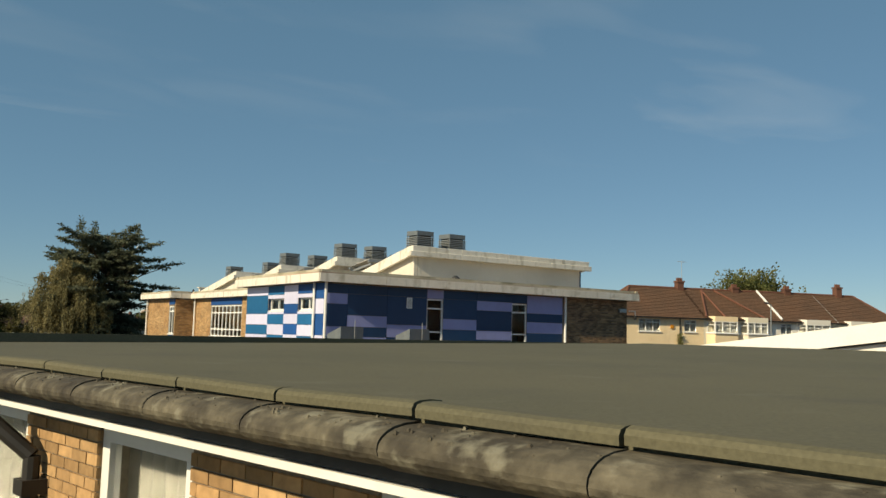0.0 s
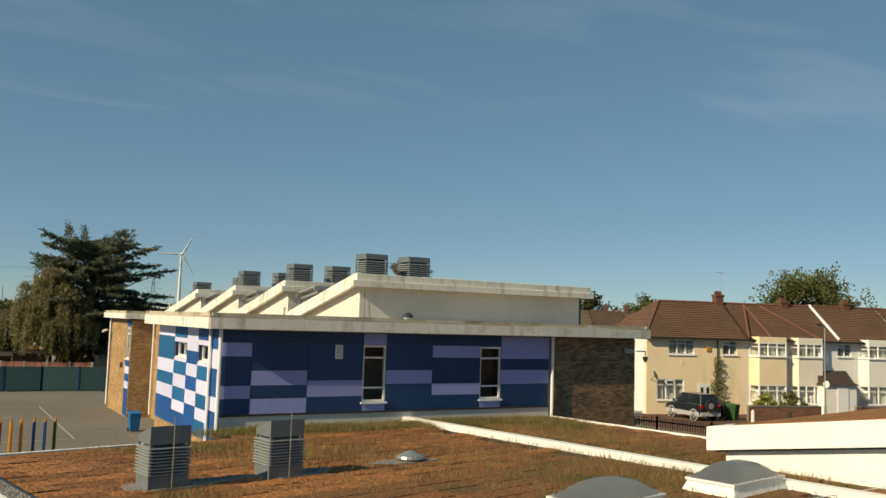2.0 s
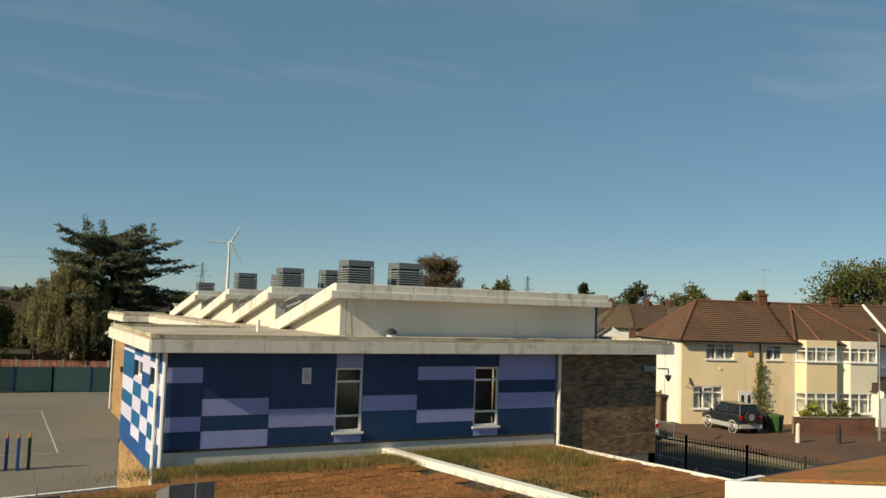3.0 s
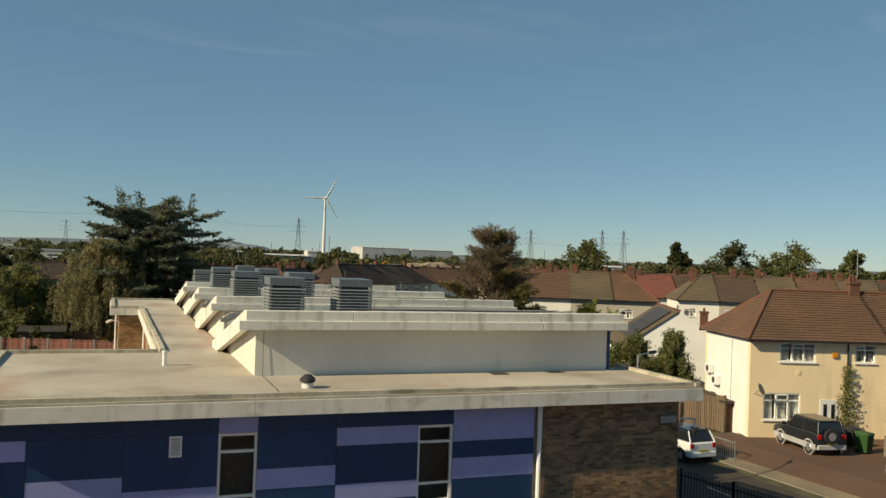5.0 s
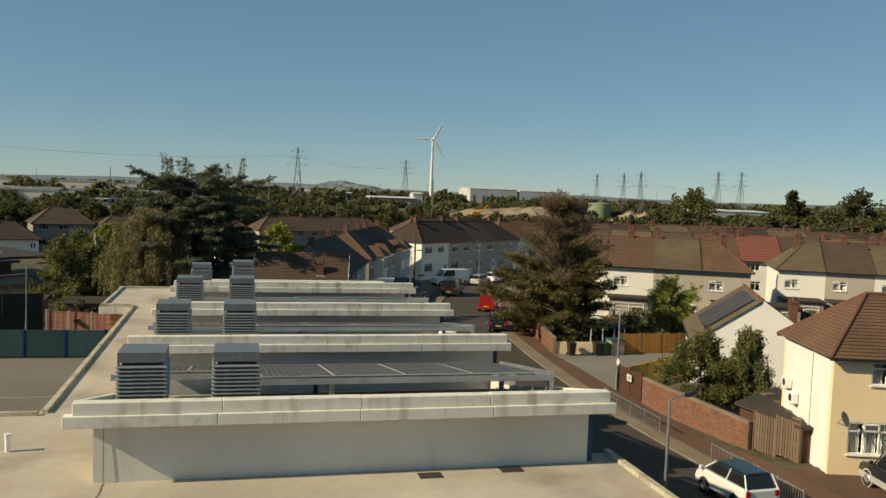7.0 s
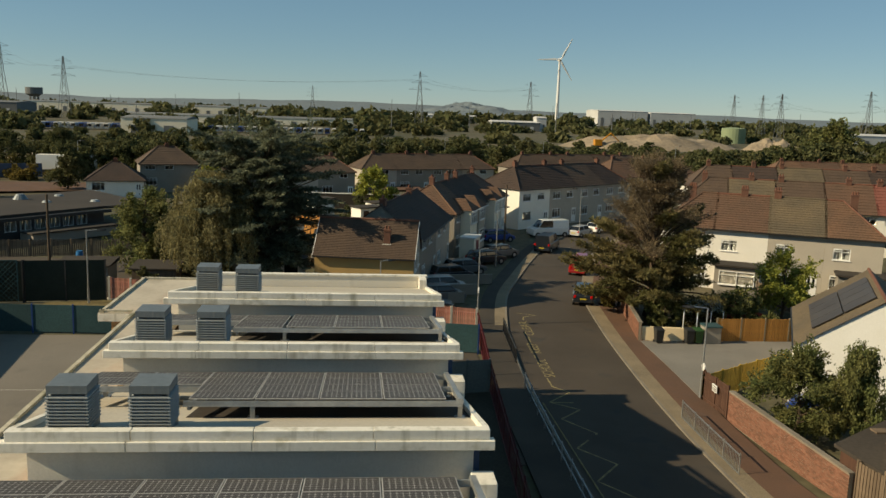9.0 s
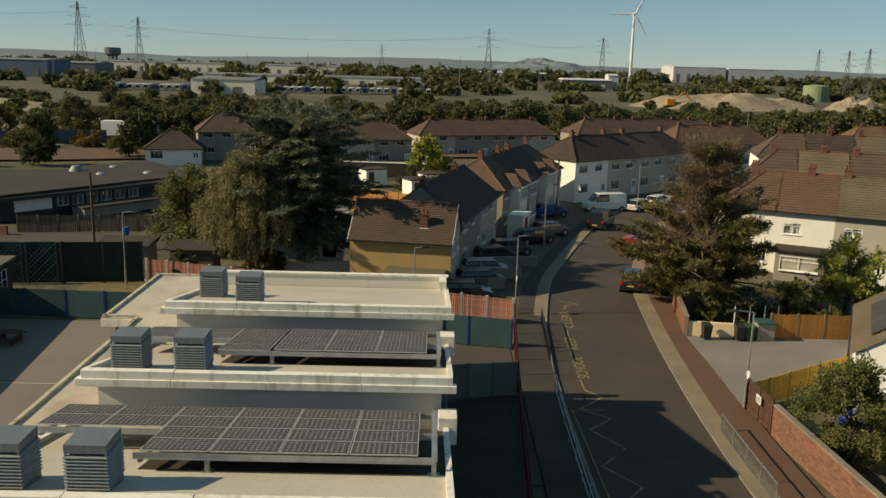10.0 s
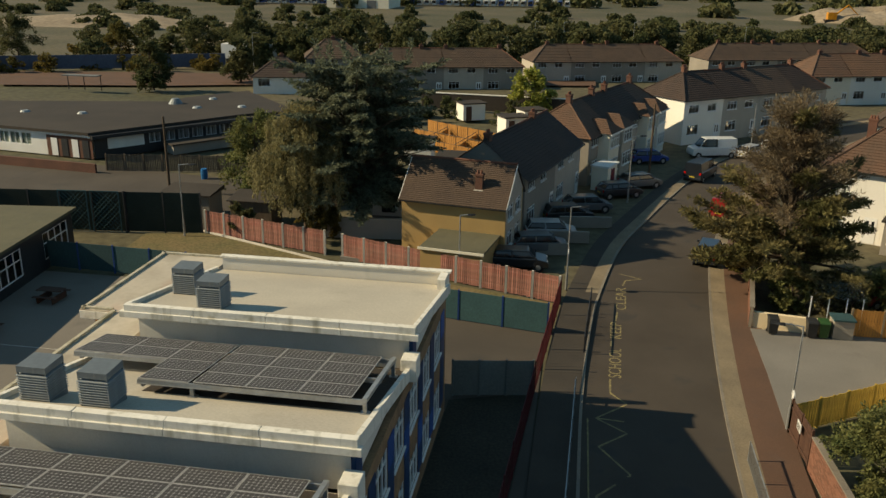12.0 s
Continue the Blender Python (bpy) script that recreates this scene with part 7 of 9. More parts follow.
belt = [(random.uniform(9, 33), random.uniform(98, 146), random.uniform(1.2, 4.5), random.uniform(0.8, 2.2)) for _ in range(90)]
belt = [b for b in belt if b[0] < 30 - 0.02 * (b[1] - 98) - (6 if b[1] < 108 else 0) and not (13 < b[0] < 33 and 112 < b[1] < 140)]
woods("garden_shrubs", "mixed shrubs and small trees in back gardens", belt, 900, 0.16, "oak", 108)
belt = [(x, 165.6 + (x + 64.6) * 0.453 + random.uniform(5, 18), random.uniform(1.5, 5.0), random.uniform(1.4, 3.0)) for x in np.arange(-115, -24, 1.9)]
woods("roadside_shrubs", "scrub and small trees along the main road", belt, 800, 0.22, "autumn", 109)
belt = [(random.uniform(58, 100), random.uniform(78, 90), random.uniform(1.0, 3.0), random.uniform(0.8, 1.6)) for _ in range(26)]
woods("garden_shrubs", "shrubs in the back gardens of the eastern terraces", belt, 700, 0.14, "bush", 110)
random.seed(0), np.random.seed(0)


# ---------------------------------------------------------------- fences, walls and street furniture
def fence_line(name, label, category, a, b, h, step, post_mat, panel_mat, slat_w=0.0, post_r=0.04, rails=(), z0=0.0, slat_name="slat", gap=0.02):
    """A fence from a to b: posts with panels between, or upright slats."""
    t = thing(name, label, category)
    a, b = Vector(a), Vector(b)
    ln = (b - a).length
    d = (b - a) / ln
    ang = math.degrees(math.atan2(d.y, d.x))
    k = max(1, round(ln / step))
    for i in range(k + 1):
        p = a + d * (ln * i / k)
        z = gz(p.x, p.y) + z0
        part("post", Form().box(p.x - post_r, p.y - post_r, z - 0.2, p.x + post_r, p.y + post_r, z + h + 0.06), post_mat, t)
    for i in range(k):
        p = a + d * (ln * i / k)
        z = gz(p.x, p.y) + z0
        m = Matrix.Translation((p.x, p.y, z)) @ pose(0, 0, 0, 0, 0, ang)
        w = ln / k
        for r in rails:
            part("rail", Form(m).box(post_r, 0.01, r - 0.03, w - post_r, 0.05, r + 0.03), post_mat, t)
        if slat_w:
            n = int((w - 2 * post_r) / (slat_w + gap))
            me = Form().box(0, -0.03, 0.05, slat_w, 0.0, h).mesh(slat_name)
            me.materials.append(M[panel_mat])
            for q in range(n):
                s = part(slat_name, me, panel_mat, t)
                s.matrix_basis = m @ Matrix.Translation((post_r + 0.01 + q * (w - 2 * post_r) / n, 0, random.uniform(-0.03, 0.03)))
        elif panel_mat:
            part("panel", Form(m).box(post_r, -0.015, 0.06, w - post_r, 0.015, h), panel_mat, t)
    return t


fence_line("slatted_fence", "faded red slatted timber fence with pale concrete posts", "fence", (9.4, 87.2), (19.9, 84.1), 1.8, 1.75, "post_c", "red_f", 0.12, 0.075, (0.4, 1.5))
fence_line("slatted_fence", "faded red slatted timber fence with pale concrete posts", "fence", (21.4, 83.5), (36.9, 78.0), 1.8, 1.75, "post_c", "red_f", 0.12, 0.075, (0.4, 1.5))
fence_line("mesh_fence", "dark green sheeted mesh fence with blue posts", "fence", (-14.0, 78.6), (15.2, 77.2), 1.9, 2.6, "blue_s", "grn_s", 0, 0.05)
fence_line("mesh_fence", "dark green sheeted mesh fence with blue posts", "fence", (15.2, 77.2), (36.4, 73.2), 1.9, 2.6, "blue_s", "grn_s", 0, 0.05)
fence_line("mesh_fence", "dark green sheeted mesh fence beside the school", "fence", (32.15, 65.0), (36.0, 65.7), 1.9, 1.3, "grn_l", "grn_l", 0, 0.05)
fence_line("steel_railing", "red painted steel railing fence along the pavement", "railing", (34.2, 30), (34.9, 46), 1.7, 2.4, "rail_r", "rail_r", 0.02, 0.03, (0.2, 1.5), slat_name="bar", gap=0.3)
fence_line("steel_railing", "red painted steel railing fence along the pavement", "railing", (34.9, 46), (36.1, 66), 1.7, 2.4, "rail_r", "rail_r", 0.02, 0.03, (0.2, 1.5), slat_name="bar", gap=0.3)
fence_line("steel_railing", "red painted steel railing fence along the pavement", "railing", (36.1, 66), (37.0, 78.4), 1.7, 2.4, "rail_r", "rail_r", 0.02, 0.03, (0.2, 1.5), slat_name="bar", gap=0.3)
fence_line("black_railing", "black steel railing fence by the school gate", "railing", (32.4, 29.0), (34.3, 30.0), 1.5, 2.0, "dkmetal", "dkmetal", 0.02, 0.03, (0.2, 1.3), slat_name="bar", gap=0.13)
fence_line("black_railing", "black steel railing fence by the school gate", "railing", (34.3, 30.0), (37.0, 17.0), 1.5, 2.4, "dkmetal", "dkmetal", 0.02, 0.03, (0.2, 1.3), slat_name="bar", gap=0.13)
for a, b in (((36.7, 38.6), (37.7, 34.2)), ((37.7, 34.2), (38.3, 31.4)), ((38.3, 31.4), (38.5, 26.0))):
    fence_line("black_railing", "black steel railing with upright bars beside the road", "railing", a, b, 1.9, 2.9, "dkmetal", "dkmetal", 0.022, 0.04, (0.15, 1.7), slat_name="bar", gap=0.11)
fence_line("dark_hedge_fence", "tall dark green screen fence behind the yard", "fence", (3.5, 86.2), (9.2, 87.0), 3.2, 2.4, "dkmetal", "grn_d", 0, 0.05)
fence_line("dark_hedge_fence", "tall dark green screen fence behind the yard", "fence", (-14, 84.2), (3.4, 86.1), 3.2, 2.4, "dkmetal", "grn_d", 0, 0.05)
fence_line("panel_fence", "brown timber panel fence with posts", "fence", (-8.8, 104.4), (9.5, 107.6), 1.7, 1.9, "wood", "wood", 0.14, 0.06, (0.3, 1.4))
fence_line("guard_rail", "galvanised pedestrian guard rail by the kerb", "railing", (45.5, 61.5), (45.4, 54.5), 1.0, 1.9, "galv", "galv", 0.012, 0.025, (0.12, 0.95), slat_name="bar", gap=0.13)
fence_line("guard_rail", "galvanised pedestrian guard rail by the kerb", "railing", (45.4, 49.6), (45.5, 43.2), 1.0, 1.8, "galv", "galv", 0.012, 0.025, (0.12, 0.95), slat_name="bar", gap=0.13)
fence_line("guard_rail", "galvanised pedestrian guard rail on the school side", "railing", (37.7, 50.0), (38.1, 66.0), 1.0, 1.9, "galv", "", 0, 0.025, (0.5, 0.95))
fence_line("guard_rail", "dark steel pedestrian guard rail at the crossing", "railing", (38.5, 71.0), (38.9, 78.5), 1.0, 1.9, "dkmetal", "dkmetal", 0.015, 0.025, (0.12, 0.95), slat_name="bar", gap=0.13)
fence_line("timber_fence", "weathered grey timber fence by the cream house", "fence", (48.7, 51.2), (49.2, 48.4), 1.9, 1.8, "wood", "wood", 0.13, 0.05, (0.3, 1.4))
fence_line("stained_fence", "orange stained timber fence across the driveway end", "fence", (53.6, 76.3), (60.6, 76.3), 1.7, 1.75, "paveslab", "wood_o", 0.13, 0.05, (0.3, 1.4))
fence_line("stained_fence", "yellow-orange timber fence beside the gate", "fence", (47.75, 64.3), (55.0, 68.9), 1.5, 1.8, "ochre", "ochre", 0.13, 0.05, (0.3, 1.2))
fence_line("timber_gate", "dark brown double timber gate", "gate", (47.95, 61.6), (47.75, 64.3), 1.75, 1.3, "wood_d", "wood_d", 0.13, 0.05, (0.3, 1.4))
nb = thing("notice_board", "white notice with illegible dark lines on the gate", "sign")
part("plate", Form().box(47.70, 62.5, 1.05, 47.74, 63.1, 1.45), "white_s", nb)
for k in range(3):
    part("text_bar", Form().box(47.685, 62.57, 1.13 + 0.1 * k, 47.698, 63.03, 1.17 + 0.1 * k), "dkmetal", nb)
for a, b, h, mt in (((20.0, 104), (30, 98.5), 1.6, "wood"), ((18.5, 133.6), (28.5, 126.0), 1.6, "wood_o"), ((16.8, 124.6), (27.2, 117.4), 1.3, "wood_o"), ((17.6, 129.0), (27.8, 121.6), 1.2, "wood_o"), ((20.0, 122.2), (21.5, 131.0), 1.0, "wood_o"), ((24.0, 119.6), (25.4, 128.2), 1.0, "wood_o"),
                    ((64.5, 78), (63.0, 90), 1.6, "wood"), ((70.5, 76), (68.5, 88), 1.6, "wood")):
    fence_line("garden_fence", "brown timber garden fence between back gardens", "fence", a, b, h, 1.9, "wood", mt, 0.3, 0.05, (0.3, 1.3))
tagged(part("verge_grass", Form().prism([(5.5, 79.8), (15.2, 77.4), (36.3, 73.4), (36.8, 77.9), (21.5, 82.2), (9.0, 87.2), (5.0, 86.0)], -0.2, 0.03), "drygrass"), "dry brown grass strip before the slatted fence", "grass", kind="structure")
tagged(part("edging", Form().prism([(9.0, 87.35), (9.05, 87.5), (21.6, 82.1), (21.55, 81.95)], 0.0, 0.14), "post_c"), "pale concrete edging along the fence foot", "edging", kind="structure")
lat = thing("lattice_screen", "dark green lattice screen panels by the yard", "screen")
for x0 in (-1.6, 0.9):
    lm = Matrix.Translation((x0, 85.55 + 0.11 * x0, 0)) @ pose(0, 0, 0, 0, 0, 6.2)
    part("panel_frame", Form(lm).box(0, -0.06, 0.1, 0.08, 0, 3.3).box(2.2, -0.06, 0.1, 2.28, 0, 3.3).box(0.08, -0.06, 3.22, 2.2, 0, 3.3), "grn_s", lat)
    for k in range(12):
        c0 = -1.5 + 0.36 * k
        for s in (1, -1):
            za, zb = 0.2, 3.2
            xa, xb = (c0, c0 + 3.0) if s > 0 else (c0 + 1.5, c0 - 1.5)
            ta, tb = sorted(((0.08 - xa) / (xb - xa), (2.2 - xa) / (xb - xa)))
            ta, tb = max(ta, 0), min(tb, 1)
            if tb - ta > 0.03:
                part("lath", Form(lm).tube((xa + (xb - xa) * ta, -0.03 - 0.01 * s, za + (zb - za) * ta), (xa + (xb - xa) * tb, -0.03 - 0.01 * s, za + (zb - za) * tb), 0.022, n=4), "grn_s", lat)
bw = thing("low_wall", "low brown brick wall before the flat-roofed school", "wall")
part("wall", Form(Matrix.Translation((-40, 106.8, 0)) @ pose(0, 0, 0, 0, 0, -7)).box(0, 0, 0, 31, 0.25, 0.9), "brick_d", bw)
gw = thing("garden_boundary_wall", "long dark garden wall with a pale coping", "wall")
m = Matrix.Translation((14.5, 150.8, 0)) @ pose(0, 0, 0, 0, 0, -4)
part("wall", Form(m).box(0, -0.15, 0, 22, 0.15, 2.2), "flat_d", gw)
part("coping", Form(m).box(0, -0.2, 2.204, 22, 0.2, 2.32), "wall_w", gw)
for x, y in ((28.6, 131.6), (30.5, 137.5), (22.0, 141.0)):
    o = thing("garden_shed", "small white garden outbuilding with a flat roof", "shed")
    m = Matrix.Translation((x, y, 0)) @ pose(0, 0, 0, 0, 0, 30)
    part("body", Form(m).box(0, 0, 0, 3.2, 2.6, 2.2), "wall_w", o)
    part("roof", Form(m).box(-0.2, -0.2, 2.204, 3.4, 2.8, 2.35), "flat_d", o)
    part("door", Form(m).box(0.4, -0.04, 0.02, 1.2, -0.003, 1.9), "wood_d", o)


def brick_wall(a, b, h, label, material="brick_r", t=0.22, parts_left=0, cope="kerb"):
    w = thing("brick_wall", label, "wall")
    a, b = Vector(a), Vector(b)
    d = b - a
    ang = math.degrees(math.atan2(d.y, d.x))
    m = Matrix.Translation((*a, gz(*a))) @ pose(0, 0, 0, 0, 0, ang)
    part("core", Form(m).box(0, -t / 2 + 0.012, -0.3, d.length, t / 2 - 0.012, h), "mortar", w)
    brick_face(w, m @ Matrix.Translation((0, -t / 2 + 0.012, 0)), d.length, h, material=material, parts_left=parts_left)
    m2 = m @ Matrix.Translation((d.length, 0, 0)) @ pose(0, 0, 0, 0, 0, 180)
    brick_face(w, m2 @ Matrix.Translation((0, -t / 2 + 0.012, 0)), d.length, h, material=material)
    n = max(1, int(d.length / 0.6))
    for i in range(n):
        part("coping", Form(m).box(i * d.length / n + 0.004, -t / 2 - 0.03, h + 0.002, (i + 1) * d.length / n - 0.004, t / 2 + 0.03, h + 0.06), cope, w)
    return w


brick_wall((48.0, 61.4), (48.6, 51.4), 1.55, "long red brick garden wall along the pavement", parts_left=190)
brick_wall((49.7, 85.5), (48.1, 76.3), 1.35, "red brick garden wall by the bend")
brick_wall((52.85, 41.2), (58.0, 39.6), 0.95, "low red brick front wall")
brick_wall((60.6, 38.8), (65.5, 37.4), 0.95, "low red brick front wall")
lw = thing("rendered_wall", "low pale rendered wall at the end of the drive", "wall")
part("wall", Form(Matrix.Translation((48.15, 76.5, 0)) @ pose(0, 0, 0, 0, 0, -8)).box(0, -0.12, 0, 4.3, 0.12, 1.05), "cream", lw)
sb = thing("block_store", "grey blockwork store with a green lid", "store")
part("body", Form().box(52.45, 75.4, 0.1, 53.55, 76.4, 1.25), "wall_g", sb)
part("lid", Form().box(52.4, 75.3, 1.255, 53.6, 76.45, 1.36), "grn_s", sb)
gh = thing("greenhouse", "small glass greenhouse behind the low wall", "greenhouse")
for x in (51.6, 52.6, 53.6, 54.5):
    part("frame_bar", Form().box(x - 0.03, 77.4, 0, x + 0.03, 77.46, 1.9), "upvc", gh)
part("glazing", Form().box(51.6, 77.42, 0.6, 54.5, 77.44, 1.85), "glass", gh)
part("roof_glazing", Form().slab([(51.5, 77.3, 1.9), (54.6, 77.3, 1.9), (54.6, 78.6, 2.5), (51.5, 78.6, 2.5)], 0.03), "glass", gh)


def wheelie_bin(x, y, z, mt, label, ang=0):
    b = thing("wheelie_bin", label, "bin", at=Matrix.Translation((x, y, z)) @ pose(0, 0, 0, 0, 0, ang))
    part("body", Form().hull([(-0.22, -0.26, 0.08), (0.22, -0.26, 0.08), (0.22, 0.22, 0.08), (-0.22, 0.22, 0.08)], [(-0.28, -0.34, 0.95), (0.28, -0.34, 0.95), (0.28, 0.32, 0.95), (-0.28, 0.32, 0.95)]), mt, b)
    part("lid", Form().hull([(-0.3, -0.38, 0.955), (0.3, -0.38, 0.955), (0.3, 0.36, 0.955), (-0.3, 0.36, 0.955)], [(-0.26, -0.32, 1.02), (0.26, -0.32, 1.02), (0.28, 0.36, 1.06), (-0.28, 0.36, 1.06)]), mt, b)
    for s in (-0.24, 0.24):
        part("wheel", Form().tube((s - 0.03, 0.26, 0.1), (s + 0.03, 0.26, 0.1), 0.1, n=10), "tyre", b)


for x, y, mt in ((49.2, 75.6, "bin_k"), (51.3, 75.5, "bin_k"), (51.95, 75.55, "bin_g")):
    wheelie_bin(x, y, 0.125, mt, "dark plastic wheelie bin by the low wall")
wheelie_bin(52.5, 42.1, 0.6, "bin_g", "green wheelie bin in the front yard", 10)
wheelie_bin(52.0, 43.3, 0.6, "bin_k", "black wheelie bin in the front yard", 10)
wheelie_bin(52.9, 43.3, 0.6, "bin_k", "black wheelie bin in the front yard", 5)
wheelie_bin(17.2, 52.0, 0.012, "bin_b", "blue wheelie bin by the school wall")


def street_lamp(x, y, h, label, arm=(0.0, -0.9), sign=None):
    z = gz(x, y)
    l = thing("street_lamp", label, "street lamp", "street lamps")
    part("pole", Form().tube((x, y, z), (x, y, z + 1.2), 0.085, 0.08, 10).tube((x, y, z + 1.2), (x, y, z + h), 0.055, 0.04, 10), "galv", l)
    part("arm", Form().tube((x, y, z + h), (x + arm[0], y + arm[1], z + h + 0.1), 0.03, n=8), "galv", l)
    part("lantern", Form().hull([(x + arm[0] - 0.12, y + arm[1] - 0.12, z + h + 0.02), (x + arm[0] + 0.12, y + arm[1] - 0.12, z + h + 0.02), (x + arm[0] * 1.5 + 0.12, y + arm[1] * 1.5, z + h + 0.06), (x + arm[0] * 1.5 - 0.12, y + arm[1] * 1.5, z + h + 0.06)],
                                [(x + arm[0] - 0.08, y + arm[1] - 0.08, z + h + 0.16), (x + arm[0] + 0.08, y + arm[1] - 0.08, z + h + 0.16), (x + arm[0] * 1.5 + 0.08, y + arm[1] * 1.5, z + h + 0.16), (x + arm[0] * 1.5 - 0.08, y + arm[1] * 1.5, z + h + 0.16)]), "dkmetal", l)
    if sign:
        part("sign_plate", Form().tube((x - 0.03, y - 0.1, z + sign), (x + 0.03, y - 0.1, z + sign), 0.22, n=14), "white_s", l)
    return l


street_lamp(47.75, 64.6, 5.2, "slim grey street lamp by the gate", (-0.9, 0.0), 1.9)
street_lamp(37.65, 40.0, 5.6, "slim dark street lamp on the school pavement", (0.75, 0.3))
street_lamp(37.3, 80.5, 5.6, "slim grey street lamp with a round sign", (0.7, 0.0), 2.6)
street_lamp(42.2, 103.5, 6.0, "slim street lamp on the bend", (0.7, 0.0))
street_lamp(8.2, 86.0, 5.6, "tall grey lamp post by the playground", (0.9, 0.0))
street_lamp(30.2, 80.6, 4.6, "slim grey lamp post behind the fence", (0.6, 0.0))
street_lamp(57.0, 128.0, 6.0, "slim street lamp past the bend", (-0.7, 0.0))
street_lamp(55.9, 37.8, 6.2, "slim grey street lamp before the white house", (-0.9, -0.3), 2.6)
for x, y, h in ((0.0, 200, 9), (27, 214, 9), (33, 216, 9), (70, 214, 9), (-22, 178, 8), (100, 210, 9), (48, 222, 9)):
    street_lamp(x, y, h, "tall thin lighting column in the distance", (0.8, 0.0))
tp = thing("telegraph_pole", "dark timber telegraph pole behind the school fence", "pole")
part("pole", Form().tube((1.3, 97.5, 0), (1.3, 97.5, 7.0), 0.14, 0.10, 8), "bark", tp)
tp2 = thing("telegraph_pole", "dark timber telegraph pole by the terrace", "pole")
part("pole", Form().tube((44.7, 113.5, 0), (44.7, 113.5, 7.4), 0.13, 0.09, 8), "bark", tp2)
for i, c in enumerate(("blue_s", "blue_s", "red_s", "amber", "amber", "blue_s", "blue_s", "bin_g")):
    p = thing("pencil_post", "giant coloured pencil post in the playground", "post", "coloured pencil posts")
    x, y = 9.6 + i * 0.42 + (0.1 if i > 4 else 0), 46.2 + 0.1 * (i % 3)
    part("shaft", Form().tube((x, y, 0), (x, y, 1.35), 0.07, n=6), c, p)
    part("tip", Form().tube((x, y, 1.35), (x, y, 1.6), 0.07, 0.012, 6), "wood_o", p)
for x, y, mt, label in ((50.35, 38.8, "render_w", "pale concrete bollard at the pavement edge"), (52.4, 37.8, "dkmetal", "dark bollard at the pavement edge")):
    b = thing("bollard", label, "bollard")
    part("post", Form().tube((x, y, gz(x, y)), (x, y, gz(x, y) + 0.95), 0.13, 0.11, 10), mt, b)
    part("cap", Form().tube((x, y, gz(x, y) + 0.95), (x, y, gz(x, y) + 1.05), 0.11, 0.04, 10), mt, b)
for x, y in ((1.0, 70.5), (4.5, 66.5), (5.2, 72.0)):
    t = thing("picnic_bench", "dark timber picnic bench in the yard", "bench")
    part("table_top", Form().box(x, y, 0.70, x + 1.6, y + 0.7, 0.75), "wood_d", t)
    for dy in (-0.5, 0.95):
        part("seat", Form().box(x, y + dy, 0.42, x + 1.6, y + dy + 0.25, 0.46), "wood_d", t)
    for dx in (0.25, 1.25):
        part("frame", Form().box(x + dx, y - 0.4, 0.02, x + dx + 0.06, y + 1.1, 0.42), "wood_d", t)
for x, y in ((2.0, 103.3), (9.2, 104.2)):
    b = thing("water_butt", "blue plastic water butt by the fence", "barrel")
    part("barrel", Form().tube((x, y, 0), (x, y, 0.5), 0.3, 0.34, 12).tube((x, y, 0.5), (x, y, 1.0), 0.34, 0.29, 12), "bin_b", b)
for i, (x, y, w, d, h, mt) in enumerate(((10.5, 89.5, 3.4, 2.4, 2.0, "wood"), (4.5, 90.0, 4.0, 2.5, 2.1, "wall_g"), (14.5, 95.5, 3.0, 2.4, 2.0, "wood"), (24.0, 108.0, 3.0, 2.4, 2.1, "wood"), (19.0, 115.0, 3.2, 2.4, 2.1, "wall_w"))):
    s = thing("garden_shed", "small shed with a shallow dark roof", "shed")
    part("body", Form().box(x, y, 0, x + w, y + d, h), mt, s)
    part("roof", Form().hull([(x - 0.2, y - 0.2, h + 0.01), (x + w + 0.2, y - 0.2, h + 0.01), (x + w + 0.2, y + d + 0.2, h + 0.01), (x - 0.2, y + d + 0.2, h + 0.01)], [(x - 0.2, y - 0.2, h + 0.1), (x + w + 0.2, y - 0.2, h + 0.1), (x + w + 0.2, y + d + 0.2, h + 0.35), (x - 0.2, y + d + 0.2, h + 0.35)]), "flat_d", s)
gsh = thing("lean_to_shed", "ramshackle dark flat-roofed shed beside the cream house", "shed")
part("body", Form().prism([(49.3, 48.5), (51.1, 47.9), (53.0, 55.6), (48.9, 52.8)], 0.1, 2.05), "wood_d", gsh)
part("roof", Form().prism([(49.15, 48.3), (51.2, 47.7), (53.2, 56.0), (48.7, 53.0)], 2.055, 2.2), "flat_d", gsh)
for x, y, w in ((49.7, 49.2, 0.8), (50.3, 50.6, 1.0), (50.9, 52.4, 0.8), (51.2, 54.0, 0.7)):
    o = thing("board_scrap", "loose board lying on the shed roof", "board")
    part("board", Form().box(x, y, 2.204, x + w, y + 0.5, 2.27), "wood", o)


# ---------------------------------------------------------------- road markings
def flat_marks(name, label, material, polys, dz=0.006):
    f = Form()
    for poly in polys:
        f.add([(x, y, gz(x, y) + dz) for x, y in poly], [tuple(range(len(poly)))])
    return tagged(part(name, f, material), label, "road marking", kind="structure")


def seg(a, b, w=0.1):
    a, b = Vector(a), Vector(b)
    n = Vector((-(b - a).y, (b - a).x)).normalized() * w / 2
    return [tuple(a - n), tuple(b - n), tuple(b + n), tuple(a + n)]


